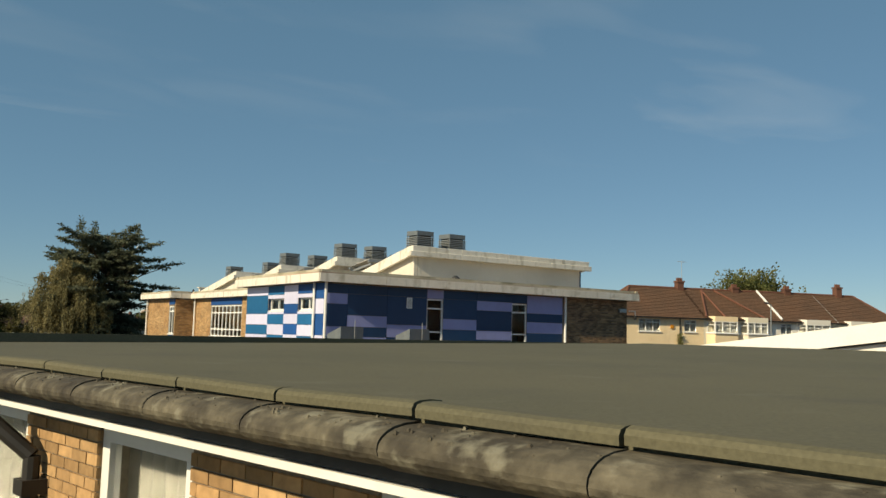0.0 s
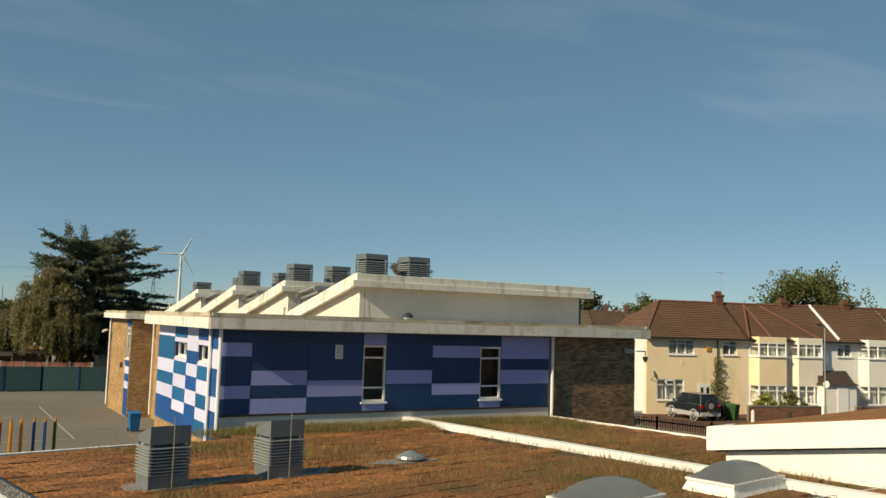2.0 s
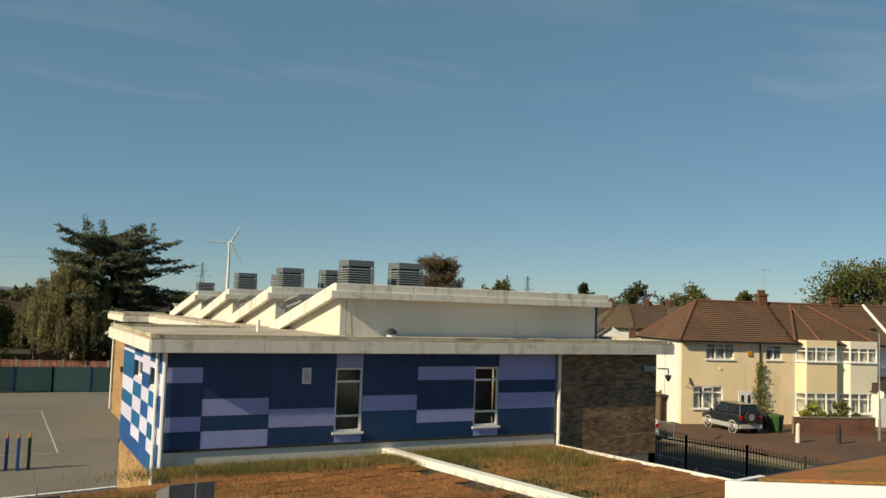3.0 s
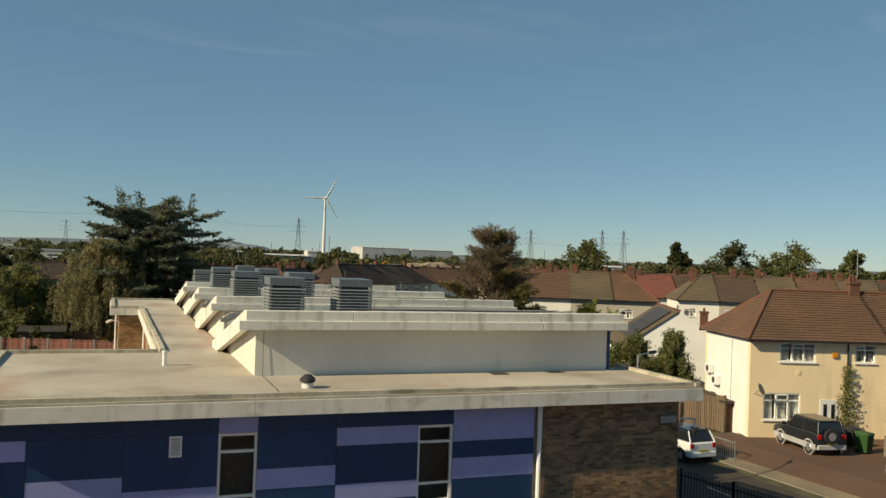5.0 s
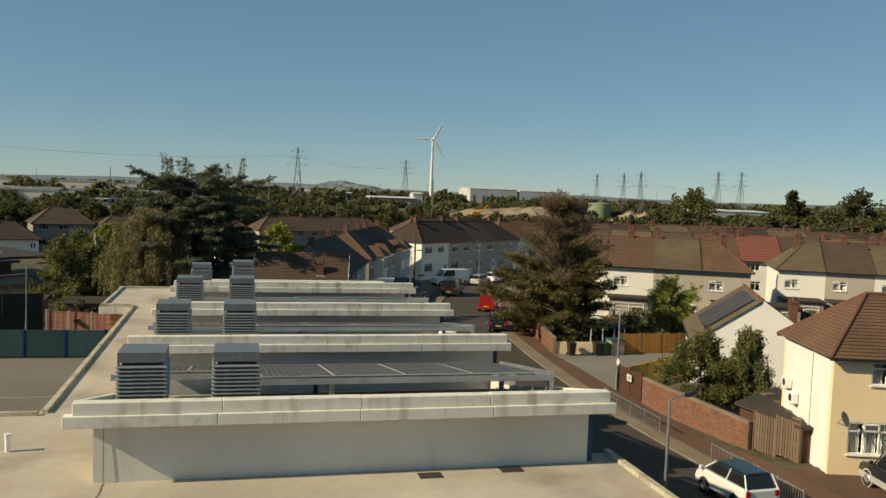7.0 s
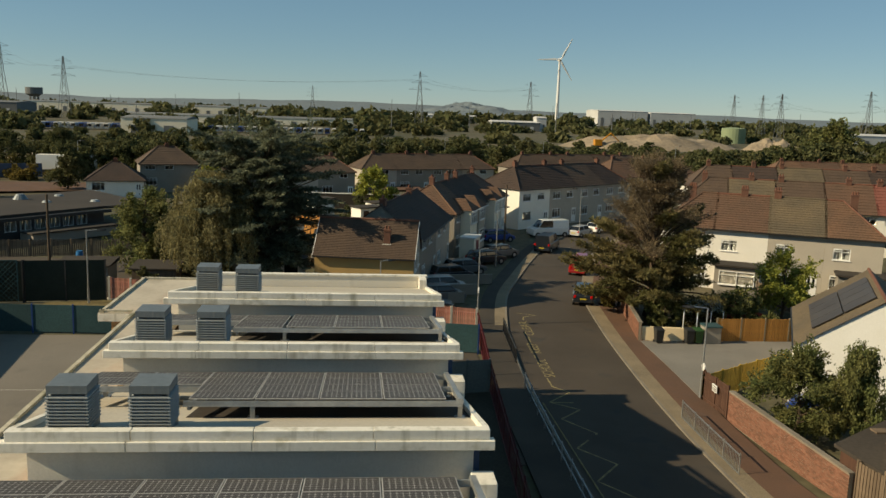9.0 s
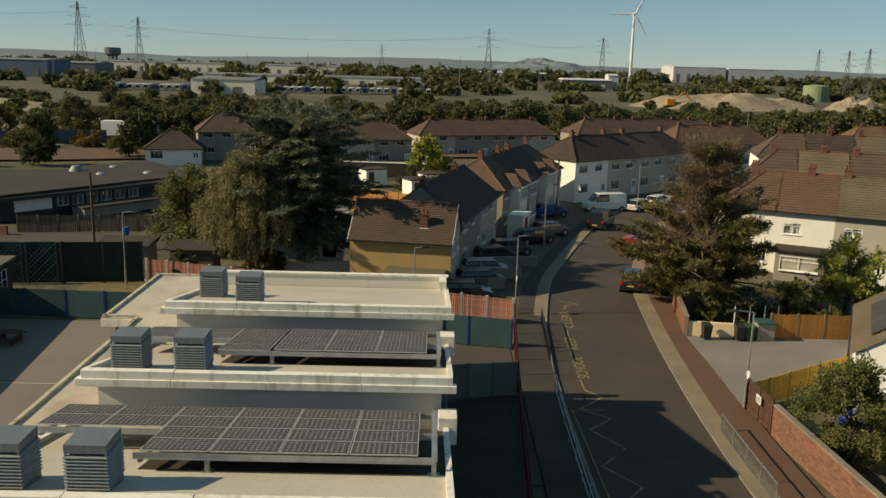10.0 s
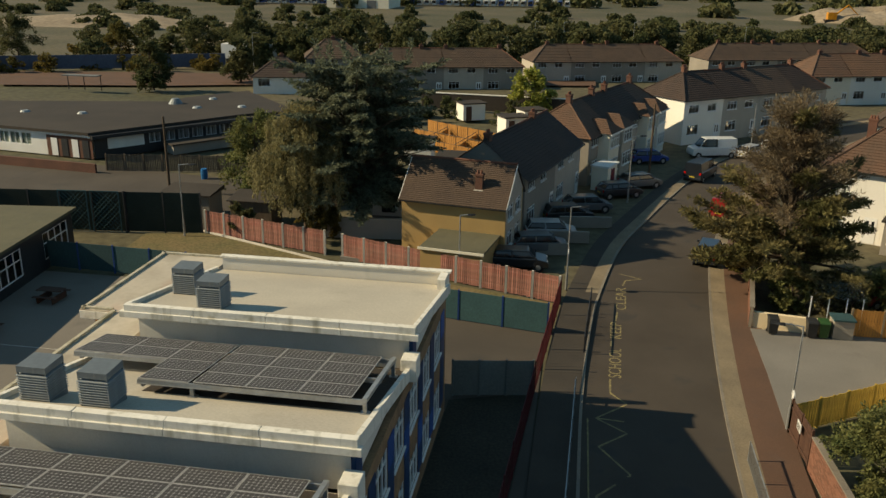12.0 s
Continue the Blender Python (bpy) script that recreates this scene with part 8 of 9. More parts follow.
zig = [(39.85, 68.2), (39.83, 66.7), (40.6, 65.7), (39.1, 64.1), (40.5, 62.95), (39.2, 61.6), (40.5, 59.6), (39.05, 57.8), (40.4, 55.9), (39.0, 54.1), (40.3, 52.2), (38.9, 50.5)]
marks = [seg(a, b) for a, b in zip(zig, zig[1:])]
marks += [seg((39.1, 64.1), (40.4, 64.0)), seg((40.0, 72.3), (40.05, 73.0)), seg((40.35, 75.9), (40.5, 77.3)), seg((41.0, 82.0), (41.2, 83.0)), seg((41.2, 83.0), (42.3, 83.5)), seg((42.3, 83.5), (40.8, 84.3)), seg((38.72, 64.0), (38.8, 50.0), 0.07)]
flat_marks("yellow_zigzag", "worn yellow zigzag keep-clear marking", "paint_y", marks)
for word, x, y in (("SCHOOL", 40.42, 68.4), ("KEEP", 40.6, 73.3), ("CLEAR", 41.05, 77.7)):
    cu = bpy.data.curves.new("road_letters", "FONT")
    cu.body, cu.size = word, 0.95
    tmp = bpy.data.objects.new("road_letters", cu)
    scene.collection.objects.link(tmp)
    me = bpy.data.meshes.new_from_object(tmp.evaluated_get(bpy.context.evaluated_depsgraph_get()))
    bpy.data.objects.remove(tmp)
    me.materials.clear()
    o = part("road_letters", me, "paint_y")
    sx = {"SCHOOL": 3.6, "KEEP": 2.4, "CLEAR": 3.9}[word] / max(v.co.x for v in me.vertices)
    o.matrix_world = Matrix.Translation((x, y, gz(x, y) + 0.007)) @ pose(0, 0, 0, 0, 0, 88) @ Matrix.Diagonal((sx, 1.0, 1, 1))
    tagged(o, "worn yellow road letters reading " + word, "road marking", kind="structure")
flat_marks("white_dashes", "worn white centre dashes on the road", "paint_w", [seg((41.5 - 0.02 * k, 10 + 4 * k), (41.48 - 0.02 * k, 12 + 4 * k)) for k in range(9)])
court = [seg((-6, 50), (14, 50), 0.06), seg((-6, 66), (14, 66), 0.06), seg((-6, 50), (-6, 66), 0.06), seg((14, 50), (14, 66), 0.06), seg((4, 50), (4, 66), 0.06)]
court += [seg((4 + 2.6 * math.cos(a), 58 + 2.6 * math.sin(a)), (4 + 2.6 * math.cos(a + 0.32), 58 + 2.6 * math.sin(a + 0.32)), 0.06) for a in np.arange(0, 6.28, 0.314)]
court += [seg((12 + 2.0 * math.cos(a), 58 + 2.0 * math.sin(a)), (12 + 2.0 * math.cos(a + 0.32), 58 + 2.0 * math.sin(a + 0.32)), 0.06) for a in np.arange(1.5, 4.8, 0.314)]
flat_marks("court_lines", "faded pale court lines on the playground", "paint_w", court, 0.018)


# ---------------------------------------------------------------- vehicles
def wheel(parent, x, y, r=0.31, w=0.2):
    t = part("wheel", Form().tube((x, y - w / 2, r), (x, y + w / 2, r), r, n=20), "tyre", parent)
    s = -1 if y < 0 else 1
    part("rim", Form().tube((x, y + s * (w / 2 - 0.01), r), (x, y + s * (w / 2 + 0.012), r), r * 0.62, r * 0.55, 12), "rim", t)


def car(m, label, body, L=3.6, W=1.68, H=1.5, bonnet=0.85, bz=0.92, screen=0.55, boot=0.1, rear=0.35, roof=None, kind="car", spare=False, two_tone=None, r=0.31):
    """A car on m: nose towards +x, its middle at the origin, on z = 0."""
    c = thing(kind, label, "car" if kind != "van" else "van", at=m)
    x0, x1 = -L / 2, L / 2
    a = x1 - bonnet
    b = a - screen
    d = x0 + boot
    e = d + rear
    h = W / 2
    prof_low = [(x0 + 0.05, 0.32), (x0, 0.55), (x0 + 0.02, bz - 0.05), (d, bz + 0.03), (a, bz), (x1 - 0.12, bz - 0.16), (x1, 0.58), (x1 - 0.06, 0.30)]
    n = len(prof_low)
    f = Form()
    left = [(x, -h, z) for x, z in prof_low]
    right = [(x, h, z) for x, z in prof_low]
    f.hull(right, left)
    lower = part("body", f, body, c)
    bevel(lower, 0.13, 4)
    if two_tone:
        part("sill_panel", Form().box(x0 + 0.08, -h - 0.012, 0.30, x1 - 0.12, h + 0.012, 0.56), two_tone, lower)
    g = h - 0.10
    top = g - 0.12
    f = Form()
    lo = [(d, -g, bz), (a + 0.02, -g, bz), (a + 0.02, g, bz), (d, g, bz)]
    hi = [(e, -top, H - 0.05), (b, -top, H - 0.05), (b, top, H - 0.05), (e, top, H - 0.05)]
    f.hull(lo, hi)
    bevel(part("glasshouse", f, "carglass", c), 0.10, 3)
    rf = part("roof", Form().hull([(e - 0.03, -top - 0.02, H - 0.06), (b + 0.04, -top - 0.02, H - 0.06), (b + 0.04, top + 0.02, H - 0.06), (e - 0.03, top + 0.02, H - 0.06)],
                                  [(e + 0.05, -top + 0.08, H), (b - 0.06, -top + 0.08, H), (b - 0.06, top - 0.08, H), (e + 0.05, top - 0.08, H)]), roof or body, c)
    bevel(rf, 0.06, 3)
    if kind == "van":
        xs = d + (b - d) * 0.62
        part("cargo_side", Form().hull([(x0 + 0.02, -g - 0.05, bz - 0.05), (xs, -g - 0.05, bz - 0.05), (xs, g + 0.05, bz - 0.05), (x0 + 0.02, g + 0.05, bz - 0.05)], [(x0 + 0.05, -top - 0.03, H - 0.03), (xs, -top - 0.03, H - 0.03), (xs, top + 0.03, H - 0.03), (x0 + 0.05, top + 0.03, H - 0.03)]), body, c)
    for s in (-1, 1):
        for (xa, za), (xb, zb) in (((a + 0.02, bz), (b + 0.02, H - 0.05)), ((d, bz), (e, H - 0.05)), (((a + d) / 2 - 0.1, bz), ((b + e) / 2 - 0.05, H - 0.05))):
            part("pillar", Form().tube((xa, s * (g + 0.005), za), (xb, s * (top + 0.012), zb), 0.035, 0.03, 6), body, c)
        part("mirror", Form().chamfer(a - 0.12, s * (h + 0.09) - 0.08, bz + 0.02, a + 0.0, s * (h + 0.09) + 0.08, bz + 0.17, 0.03), body, c)
        part("headlight", Form().hull([(x1 - 0.16, s * (h - 0.42), bz - 0.30), (x1 - 0.02, s * (h - 0.42), bz - 0.33), (x1 - 0.10, s * (h - 0.03), bz - 0.30), (x1 - 0.22, s * (h - 0.03), bz - 0.30)],
                                      [(x1 - 0.16, s * (h - 0.42), bz - 0.16), (x1 - 0.05, s * (h - 0.42), bz - 0.20), (x1 - 0.13, s * (h - 0.03), bz - 0.18), (x1 - 0.24, s * (h - 0.03), bz - 0.14)]), "upvc", c)
        part("tail_light", Form().chamfer(x0 - 0.015, s * (h - 0.17) - 0.11, bz - 0.24, x0 + 0.14, s * (h - 0.17) + 0.11, bz - 0.02, 0.03), "lamp_red", c)
        for x in (x1 - 0.72, x0 + 0.62):
            wheel(c, x, s * (h - 0.09), r)
            part("wheel_arch", Form().tube((x, s * (h - 0.10), r + 0.01), (x, s * (h + 0.006), r + 0.01), r + 0.06, n=20), "tyre" if not two_tone else two_tone, c)
    part("bumper", Form().chamfer(x0 - 0.05, -h + 0.05, 0.33, x0 + 0.2, h - 0.05, 0.55, 0.04), two_tone or body, c)
    part("number_plate", Form().box(x0 - 0.062, -0.26, 0.56, x0 - 0.05, 0.26, 0.67), "plate_y", c)
    if spare:
        sp = part("spare_wheel", Form().tube((x0 - 0.2, 0.12, 0.98), (x0 - 0.02, 0.12, 0.98), 0.36, n=20), "tyre", c)
        part("rim", Form().tube((x0 - 0.215, 0.12, 0.98), (x0 - 0.2, 0.12, 0.98), 0.2, n=12), "rim", sp)
    return c


def at(x, y, ang, z=None):
    return Matrix.Translation((x, y, (gz(x, y) if z is None else z) + 0.005)) @ pose(0, 0, 0, 0, 0, ang)


WHITE, BLACK, RED, BLUE, SILVER, GREY = paint("white car paint", (0.75, 0.75, 0.73)), paint("dark blue-black car paint", (0.012, 0.016, 0.022)), paint("red car paint", (0.27, 0.013, 0.014)), paint("blue car paint", (0.02, 0.06, 0.28)), paint("silver car paint", (0.42, 0.42, 0.42)), paint("grey car paint", (0.10, 0.11, 0.12))
car(at(43.8, 45.2, 93), "small white hatchback with a dark roof parked at the kerb", WHITE, L=3.4, W=1.66, roof=BLACK, H=1.55, bonnet=0.52, screen=0.72, boot=0.05, rear=0.30, bz=0.98)
car(at(50.5, 43.7, 80, 0.6), "dark off-road car with silver sills and rear spare wheel", BLACK, L=3.65, W=1.66, H=1.68, bz=1.05, bonnet=1.05, screen=0.4, boot=0.04, rear=0.15, spare=True, two_tone=SILVER, r=0.34)
car(at(47.3, 88.6, 75), "dark blue-black hatchback parked half on the pavement", BLACK, L=4.0)
car(at(50.3, 101.2, 66), "bright red small van parked at the kerb", RED, L=4.2, H=1.85, bonnet=0.7, screen=0.5, boot=0.02, rear=0.08, kind="van")
car(at(52.5, 126.6, 196), "white panel van parked at the bend", WHITE, L=5.2, W=1.95, H=2.2, bz=1.25, bonnet=0.8, screen=0.7, boot=0.02, rear=0.05, kind="van")
car(at(49.9, 115.0, 64), "dark grey van on the road", BLACK, L=4.8, W=1.9, H=2.0, bz=1.1, bonnet=0.8, screen=0.6, boot=0.02, rear=0.06, kind="van")
for x, y, ang, cl, nm in ((35.2, 88.0, 15, GREY, "grey"), (35.8, 91.5, 10, SILVER, "silver"), (37.0, 96.5, 20, BLACK, "dark"), (38.6, 99.8, 20, GREY, "grey"), (41.5, 105.5, 28, BLACK, "dark"), (43.6, 109.6, 30, GREY, "grey"), (45.2, 121.6, 20, BLUE, "blue"),
                          (57.0, 127.5, 50, SILVER, "silver"), (60.5, 131.5, 48, WHITE, "white"), (33.9, 84.2, 5, BLACK, "dark"), (64.0, 136.0, 45, BLACK, "dark"), (53.5, 61.5, 140, BLUE, "blue"), (57.5, 82.0, 20, RED, "red")):
    car(at(x, y, ang), nm + " hatchback parked before the houses", cl, L=4.1, W=1.72, H=1.46)
for x, y in ((33.0, 87.0), (34.6, 90.2), (36.4, 94.6)):
    o = thing("front_wall", "low grey-white rendered front garden wall", "wall")
    part("wall", Form(Matrix.Translation((x, y, 0)) @ pose(0, 0, 0, 0, 0, 8)).box(0, -0.12, 0, 4.2, 0.12, 0.9), "wall_g", o)
lorry = thing("box_lorry", "white box trailer on the distant main road", "lorry")
part("box", Form().box(-36, 196, 1.0, -25, 198.5, 3.9), "bright_w", lorry)
for x in (-34.5, -33.2, -27):
    part("wheel", Form().tube((x, 195.9, 0.5), (x, 198.6, 0.5), 0.5, n=12), "tyre", lorry)


# ---------------------------------------------------------------- distance
def far_box(name, label, x, y, w, d, h, wall, roof=None, ang=0.0, z=-0.5):
    t = thing(name, label, "warehouse")
    m = Matrix.Translation((x, y, z)) @ pose(0, 0, 0, 0, 0, ang)
    part("wall", Form(m).box(0, 0, 0, w, d, h), wall, t)
    part("roof", Form(m).hull([(-0.3, -0.3, h + 0.01), (w + 0.3, -0.3, h + 0.01), (w + 0.3, d + 0.3, h + 0.01), (-0.3, d + 0.3, h + 0.01)], [(0, 0, h + 0.3), (w, 0, h + 0.3), (w, d * 0.6, h + 1.2), (0, d * 0.6, h + 1.2)]), roof or wall, t)
    n = max(2, int(w / 12))
    for k in range(n):
        part("loading_door", Form(m).box(w * (k + 0.3) / n, -0.12, 0, w * (k + 0.6) / n, -0.02, h * 0.55), "shed_g" if wall != "shed_g" else "farshed", t)
    return t


def pylon(x, y, h, label="lattice steel electricity pylon"):
    t = thing("electricity_pylon", label, "pylon", "electricity pylons")
    f = Form()
    b, w = h * 0.09, h * 0.016
    lev = [0, 0.25, 0.45, 0.6, 0.72, 0.84, 1.0]
    half = lambda q: b * (1 - q / 0.6) + w * 2.2 * (q / 0.6) if q < 0.6 else w * 2.2 * (1 - (q - 0.6) / 0.4 * 0.8)
    r = h * 0.004
    for q0, q1 in zip(lev, lev[1:]):
        a, c = half(q0), half(q1)
        z0, z1 = h * q0, h * q1
        for sx, sy in ((-1, -1), (1, -1), (1, 1), (-1, 1)):
            f.tube((x + sx * a, y + sy * a, z0), (x + sx * c, y + sy * c, z1), r, n=4)
        for sy in (-1, 1):
            f.tube((x - a, y + sy * a, z0), (x + c, y + sy * c, z1), r * 0.6, n=4)
            f.tube((x + a, y + sy * a, z0), (x - c, y + sy * c, z1), r * 0.6, n=4)
    part("lattice", f, "shed_g", t)
    for q, ln in ((0.68, 0.20), (0.80, 0.17), (0.92, 0.13)):
        g = Form()
        for s in (-1, 1):
            g.tube((x, y, h * q), (x + s * h * ln, y, h * q), r * 0.8, r * 0.4, 4)
            g.tube((x, y, h * (q + 0.05)), (x + s * h * ln, y, h * q), r * 0.6, r * 0.4, 4)
        part("cross_arm", g, "shed_g", t)


for x, y, h in ((71, 682, 43), (196, 880, 45), (-197, 692, 45), (-262, 740, 58), (300.1, 585, 31.4), (316.1, 590, 33.0), (469.1, 733, 42.1), (485.3, 720, 42.0), (-30, 1000, 36), (420, 900, 40)):
    pylon(x, y, h)


def wire(a, b, sag, n=16):
    a, b = Vector(a), Vector(b)
    f = Form()
    pts = [a.lerp(b, i / n) - Vector((0, 0, sag * 4 * (i / n) * (1 - i / n))) for i in range(n + 1)]
    for p, q in zip(pts, pts[1:]):
        f.tube(p, q, 0.05, n=3)
    return f


for a, b in (((-262, 740, 50), (-197, 692, 40)), ((-197, 692, 38), (71, 682, 37)), ((71, 682, 37), (196, 880, 39)), ((300.1, 585, 26), (316.1, 590, 26)), ((316.1, 590, 26), (485.3, 720, 30)), ((485.3, 720, 30), (469.1, 733, 30)), ((-900, 800, 44), (-262, 740, 50))):
    o = thing("power_line", "sagging overhead power line", "power line", "power lines")
    for dx in (-6, 6):
        part("conductor", wire((a[0] + dx, a[1], a[2]), (b[0] + dx, b[1], b[2]), 6), "shed_g", o)

wt = thing("wind_turbine", "white three-bladed wind turbine at rest", "wind turbine")
TX, TY, TZ = 259, 1032, 77
part("tower", Form().tube((TX, TY, -1), (TX, TY, TZ - 1.2), 2.3, 1.2, 20), "white_s", wt, smooth=False)
part("nacelle", Form().chamfer(TX - 1.6, TY - 3, TZ - 1.4, TX + 1.6, TY + 6, TZ + 1.6, 0.4), "white_s", wt)
hub = part("hub", Form().tube((TX, TY - 3, TZ), (TX, TY - 5.2, TZ), 1.5, 0.5, 14), "white_s", wt)
for k, ang in enumerate((8, 128, 248)):
    a = radians(ang + 20)
    u, v = Vector((math.sin(a), 0, math.cos(a))), Vector((math.cos(a), 0, -math.sin(a)))
    c = Vector((TX, TY - 4, TZ))
    ring = lambda s, wd, th: [tuple(c + u * s + v * wd * q + Vector((0, th * e, 0))) for q, e in ((-0.35, 0), (0, -1), (0.65, 0), (0, 1))]
    f = Form().hull(ring(1.0, 1.3, 0.6), ring(7, 2.6, 0.5)).hull(ring(7, 2.6, 0.5), ring(28, 0.7, 0.12))
    part("blade", f, "white_s", wt)
water = thing("water_tower", "concrete water tower in the distance", "water tower")
part("tank", Form().tube((-377, 1120, 14), (-377, 1120, 17), 5, 10, 18).tube((-377, 1120, 17), (-377, 1120, 25), 10, 10, 18), "shed_g", water)
for k in range(6):
    a = k * 1.047
    part("leg", Form().tube((-377 + 6 * math.cos(a), 1120 + 6 * math.sin(a), -1), (-377 + 5 * math.cos(a), 1120 + 5 * math.sin(a), 15), 0.9, n=6), "shed_g", water)

far_box("warehouse", "long pale warehouse with a tower end", 130, 690, 38, 25, 7, "shed_g", "farshed")
far_box("warehouse_tower", "white square tower of a warehouse", 166, 694, 8, 14, 11, "farshed")
far_box("warehouse", "long white warehouse in the distance", 334, 1120, 67, 60, 20, "farshed")
far_box("warehouse", "long white warehouse in the distance", 405, 1120, 62, 60, 19, "farshed")
far_box("warehouse", "low pale industrial shed in the distance", 40, 900, 60, 30, 9, "farshed")
far_box("warehouse", "low pale industrial shed in the distance", 110, 980, 70, 30, 8, "shed_g", "farshed")
far_box("warehouse", "large grey-roofed industrial shed beyond the trees", -84, 430, 30, 26, 7, "wall_p", "shed_g")
far_box("warehouse", "long low depot building", -150, 660, 170, 30, 5, "wall_p", "shed_g")
far_box("warehouse", "blue and grey works building", -292, 640, 47, 40, 12, "works_b", "shed_g")
far_box("warehouse", "dark grey industrial works building", -285, 700, 50, 40, 10, "shed_g")
far_box("warehouse", "white shed with a blue roof edge", 345, 560, 60, 30, 7, "farshed")
far_box("warehouse", "long low grey shed on the open plain", -330, 960, 260, 50, 10, "wall_p", "shed_g")
gt = thing("gas_tank", "pale green cylindrical storage tank", "tank")
part("shell", Form().tube((261, 540, -1), (261, 540, 9), 7.4, 7.4, 24), "tank_g", gt)
part("lid", Form().tube((261, 540, 9), (261, 540, 9.7), 7.4, 2, 24), "tank_g", gt)
random.seed(21)
for i in range(46):
    b = thing("parked_bus", "pale single-decker bus in a depot yard", "bus", "buses in the depot yard")
    x, y = -140 + i * 3.7, 447 + 0.75 * i
    part("body", Form().chamfer(x, y, 0.3, x + 2.4, y + 10, 3.0, 0.2), "farshed" if i % 4 else "blue_s", b)
    part("windscreen", Form().box(x + 0.2, y - 0.03, 1.2, x + 2.2, y - 0.003, 2.5), "carglass", b)
for i in range(34):
    x, y = random.uniform(-420, 560), random.uniform(520, 1250)
    t = thing("lighting_column", "thin lighting column or chimney in the distance", "column")
    part("pole", Form().tube((x, y, -1), (x, y, random.uniform(11, 24)), 0.35, 0.2, 6), "shed_g", t)


def mound(name, label, x, y, rx, ry, h, seed):
    f = Form()
    n, k = 40, 12
    pts = []
    for j in range(k + 1):
        for i in range(n):
            a, r = 2 * math.pi * i / n, j / k
            px, py = x + rx * r * math.cos(a), y + ry * r * math.sin(a)
            k_ = 2.8 / rx
            q = noise.noise((px * k_, py * k_, seed)) * 0.55 + noise.noise((px * k_ * 3.3, py * k_ * 3.3, seed + 3)) * 0.2
            pts.append((px, py, -0.6 + h * max(0.0, (1 - r * r)) * (0.8 + q)))
    fs = [(j * n + i, j * n + (i + 1) % n, (j + 1) * n + (i + 1) % n, (j + 1) * n + i) for j in range(k) for i in range(n)]
    f.add(pts, fs)
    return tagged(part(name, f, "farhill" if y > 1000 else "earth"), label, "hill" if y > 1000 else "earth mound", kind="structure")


mound("spoil_heap", "large pale heap of excavated earth", 166.0, 420, 46.0, 24, 8.6, 1)
mound("spoil_heap", "pale heap of excavated earth", 230.7, 425, 16.0, 16, 6.5, 2)
mound("spoil_heap", "bare earth bank by the main road", -48, 232, 30, 22, 2.4, 3)
mound("spoil_heap", "bare earth bank by the main road", -120, 300, 50, 26, 3.0, 4)
ex = thing("excavator", "orange excavator on the earth works", "excavator")
part("cab", Form().box(134.6, 404, 1.0, 138.0, 407, 3.8), "amber", ex)
part("track", Form().box(133.6, 403.6, -0.4, 138.8, 407.4, 0.95), "tyre", ex)
part("boom", Form().tube((137.1, 405, 2.5), (142.1, 405, 6.8), 0.4, 0.3, 6), "amber", ex)
part("stick", Form().tube((142.1, 405, 6.8), (146.1, 405, 3.2), 0.3, 0.2, 6), "amber", ex)
mr = Form()
mr.add([(-57.7, 156.0, 0.01), (-30.8, 162.2, 0.01), (-18.8, 167.0, 0.01), (40, 182, 0.01), (40, 190, 0.01), (-24.2, 180.8, 0.01), (-39.2, 179.1, 0.01), (-69.2, 172.0, 0.01)], [(0, 1, 2, 3, 4, 5, 6, 7)])
tagged(part("main_road", mr, "redpave"), "worn main road in the distance", "road", kind="structure")
hd = thing("site_hoarding", "long blue-grey hoarding along the main road", "hoarding")
ha_, hb_ = Vector((-70.3, 173.5)), Vector((-32.9, 190.6))
for k in range(24):
    p, q = ha_.lerp(hb_, k / 24), ha_.lerp(hb_, (k + 0.985) / 24)
    part("panel", Form().prism([(p.x, p.y), (q.x, q.y), (q.x, q.y + 0.15), (p.x, p.y + 0.15)], 0.0, 2.6), "hoard", hd)
bs = thing("bus_shelter", "small dark bus shelter beside the main road", "bus shelter")
sx, sy = (-44.3, 152.9)
part("roof", Form().box(sx, sy, 2.3, sx + 6.0, sy + 1.6, 2.45), "shed_g", bs)
for dx in (0.1, 2.9, 5.8):
    part("post", Form().box(sx + dx, sy + 1.3, 0, sx + dx + 0.1, sy + 1.4, 2.3), "dkmetal", bs)


def hills(name, y, h, seed, x0=-3200, x1=3600):
    f = Form()
    n = 120
    lo, hi, bk = [], [], []
    for i in range(n + 1):
        x = x0 + (x1 - x0) * i / n
        z = h * (0.62 + 0.5 * noise.noise((x * 0.0011, seed, 0)) + 0.12 * noise.noise((x * 0.006, seed, 2)))
        lo.append((x, y - 400, -2)), hi.append((x, y, z)), bk.append((x, y + 600, -2))
    m = n + 1
    f.add(lo + hi + bk, [(i, i + 1, m + i + 1, m + i) for i in range(n)] + [(m + i, m + i + 1, 2 * m + i + 1, 2 * m + i) for i in range(n)])
    return tagged(part(name, f, "farhill"), "low wooded hills on the horizon with haze in their colour", "hills", kind="structure")


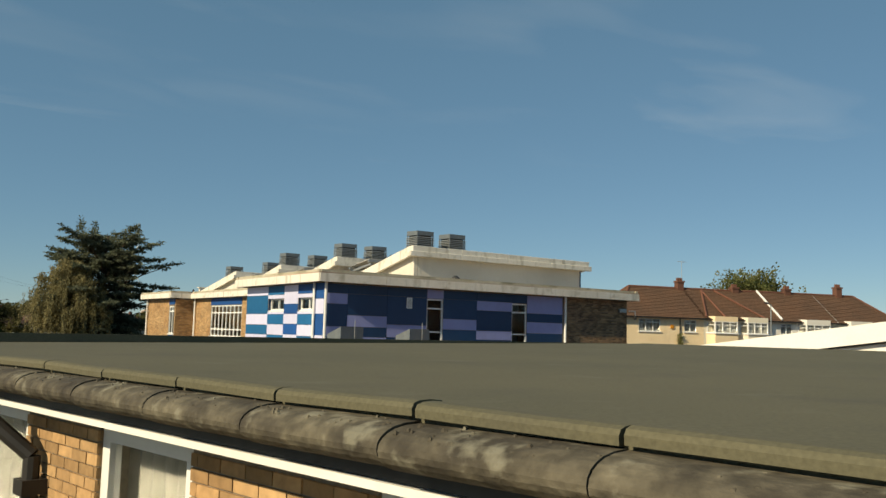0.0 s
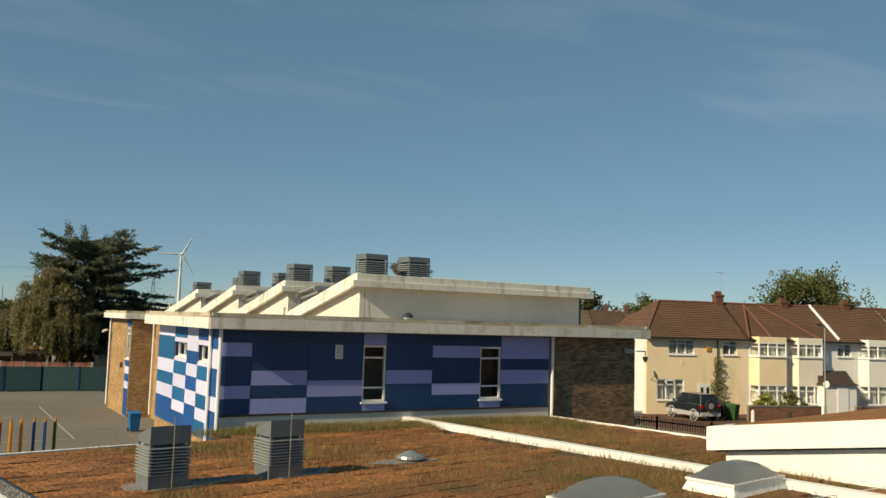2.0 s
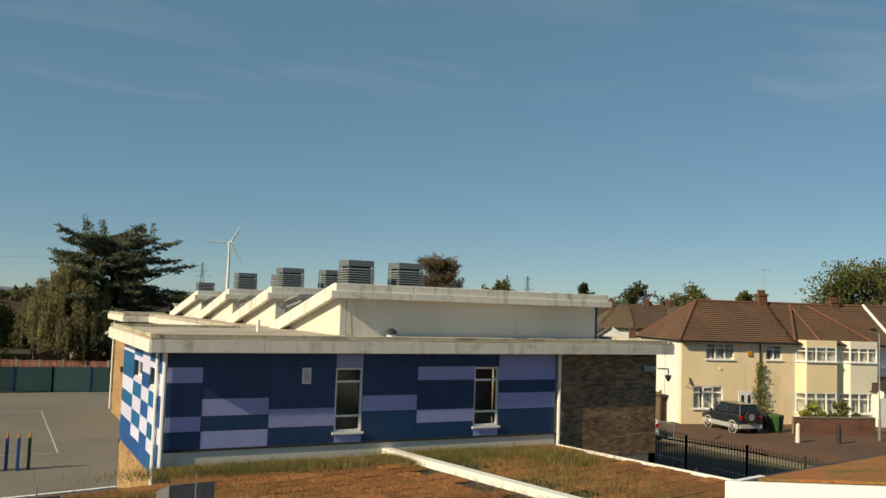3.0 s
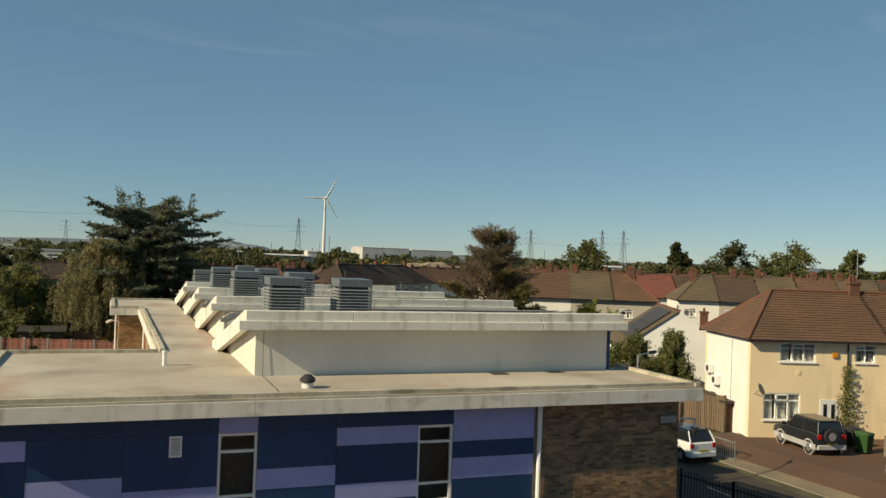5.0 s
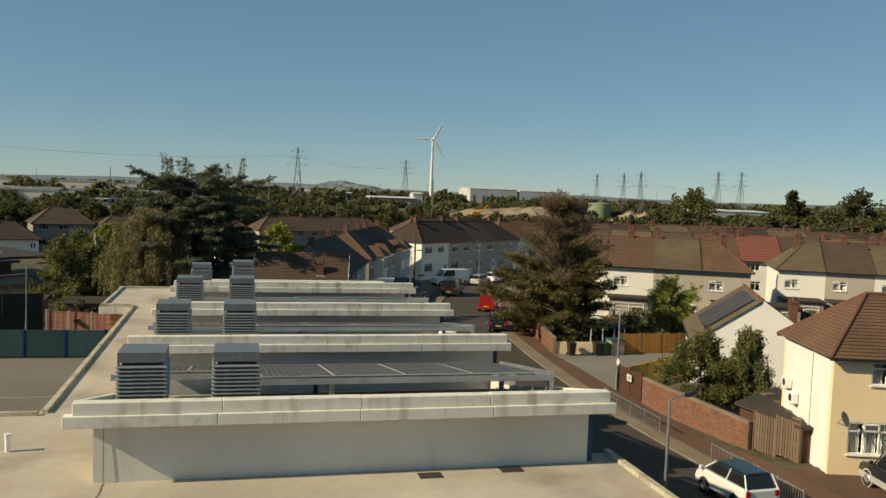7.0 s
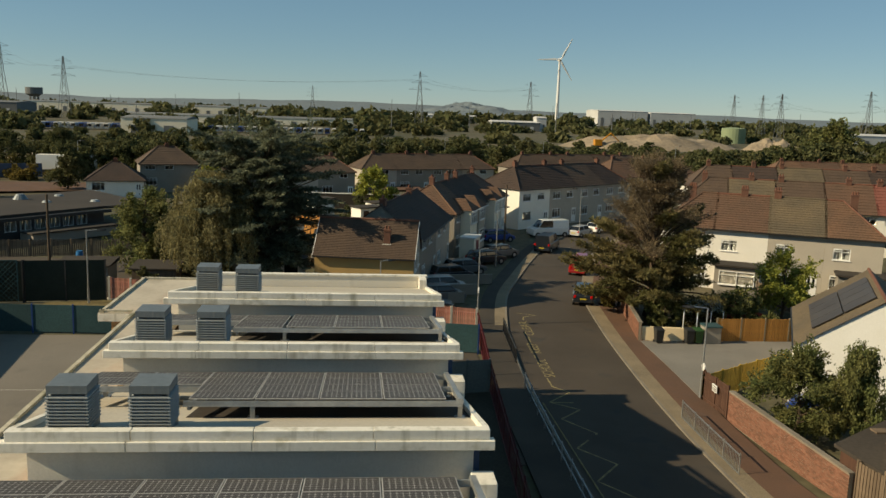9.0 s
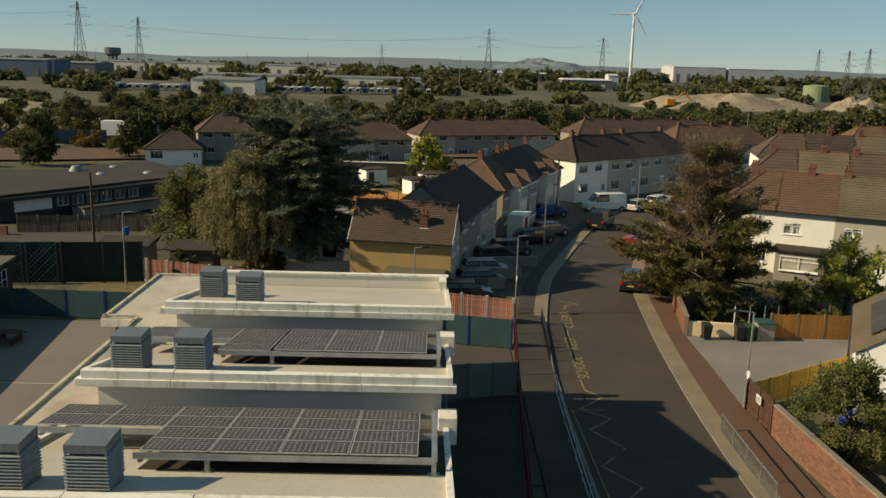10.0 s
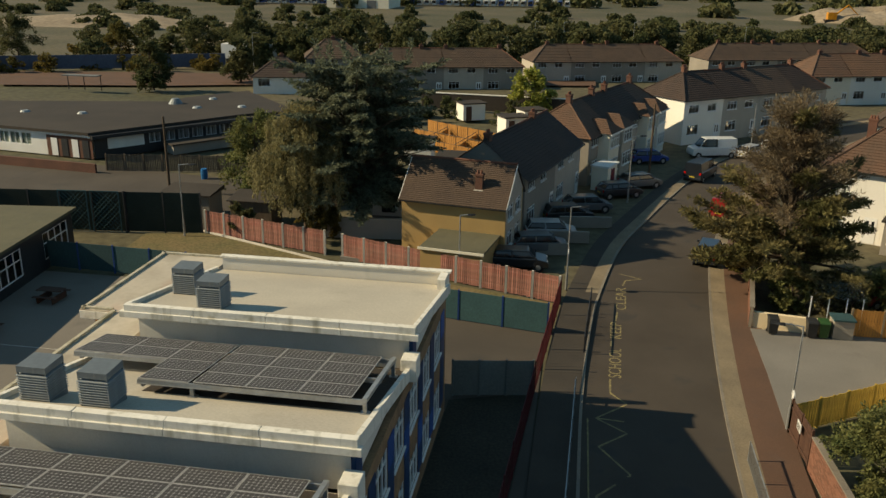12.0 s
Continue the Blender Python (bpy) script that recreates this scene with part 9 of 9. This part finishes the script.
hills("hills", 3600, 36, 1.7)
mound("wooded_hill", "low hill on the skyline with haze in its colour", 395, 3000, 198, 300, 38, 5)
hills("backdrop_ridge", 2300, 17, 8.3)


# ---------------------------------------------------------------- thin high cloud
def cloud_mat():
    m = bpy.data.materials.new("thin high cloud")
    m.use_nodes = True
    n, l = m.node_tree.nodes, m.node_tree.links
    n.remove(n["Principled BSDF"])
    tc = n.new("ShaderNodeTexCoord")
    mp = n.new("ShaderNodeMapping")
    mp.inputs["Scale"].default_value = (0.0009, 0.0016, 1)
    mp.inputs["Rotation"].default_value = (0, 0, 0.35)
    l.new(tc.outputs["Object"], mp.inputs[0])
    a = n.new("ShaderNodeTexNoise")
    a.inputs["Scale"].default_value, a.inputs["Detail"].default_value, a.inputs["Distortion"].default_value = 1.0, 5.0, 0.5
    b = n.new("ShaderNodeTexNoise")
    b.inputs["Scale"].default_value, b.inputs["Detail"].default_value = 0.35, 2.0
    for t in (a, b):
        l.new(mp.outputs[0], t.inputs["Vector"])
    mul = n.new("ShaderNodeMath")
    mul.operation = "MULTIPLY"
    ra, rb = n.new("ShaderNodeMapRange"), n.new("ShaderNodeMapRange")
    for r, t, lo, hi, top in ((ra, a, 0.50, 0.85, 1.0), (rb, b, 0.46, 0.72, 0.13)):
        r.inputs[1].default_value, r.inputs[2].default_value, r.inputs[4].default_value = lo, hi, top
        l.new(t.outputs[0], r.inputs[0])
    l.new(ra.outputs[0], mul.inputs[0])
    l.new(rb.outputs[0], mul.inputs[1])
    tr, tl, mx = n.new("ShaderNodeBsdfTransparent"), n.new("ShaderNodeBsdfTranslucent"), n.new("ShaderNodeMixShader")
    tl.inputs[0].default_value = (0.9, 0.9, 0.9, 1)
    l.new(mul.outputs[0], mx.inputs[0])
    l.new(tr.outputs[0], mx.inputs[1])
    l.new(tl.outputs[0], mx.inputs[2])
    l.new(mx.outputs[0], n["Material Output"].inputs[0])
    return m


cl = Form().quad((-2600, 1300, 1000), (-2600, 4300, 1000), (3900, 4300, 1000), (3900, 1300, 1000))
tagged(part("cloud_veil", cl, cloud_mat()), "thin wispy high cloud in the blue sky", "cloud", kind="structure")
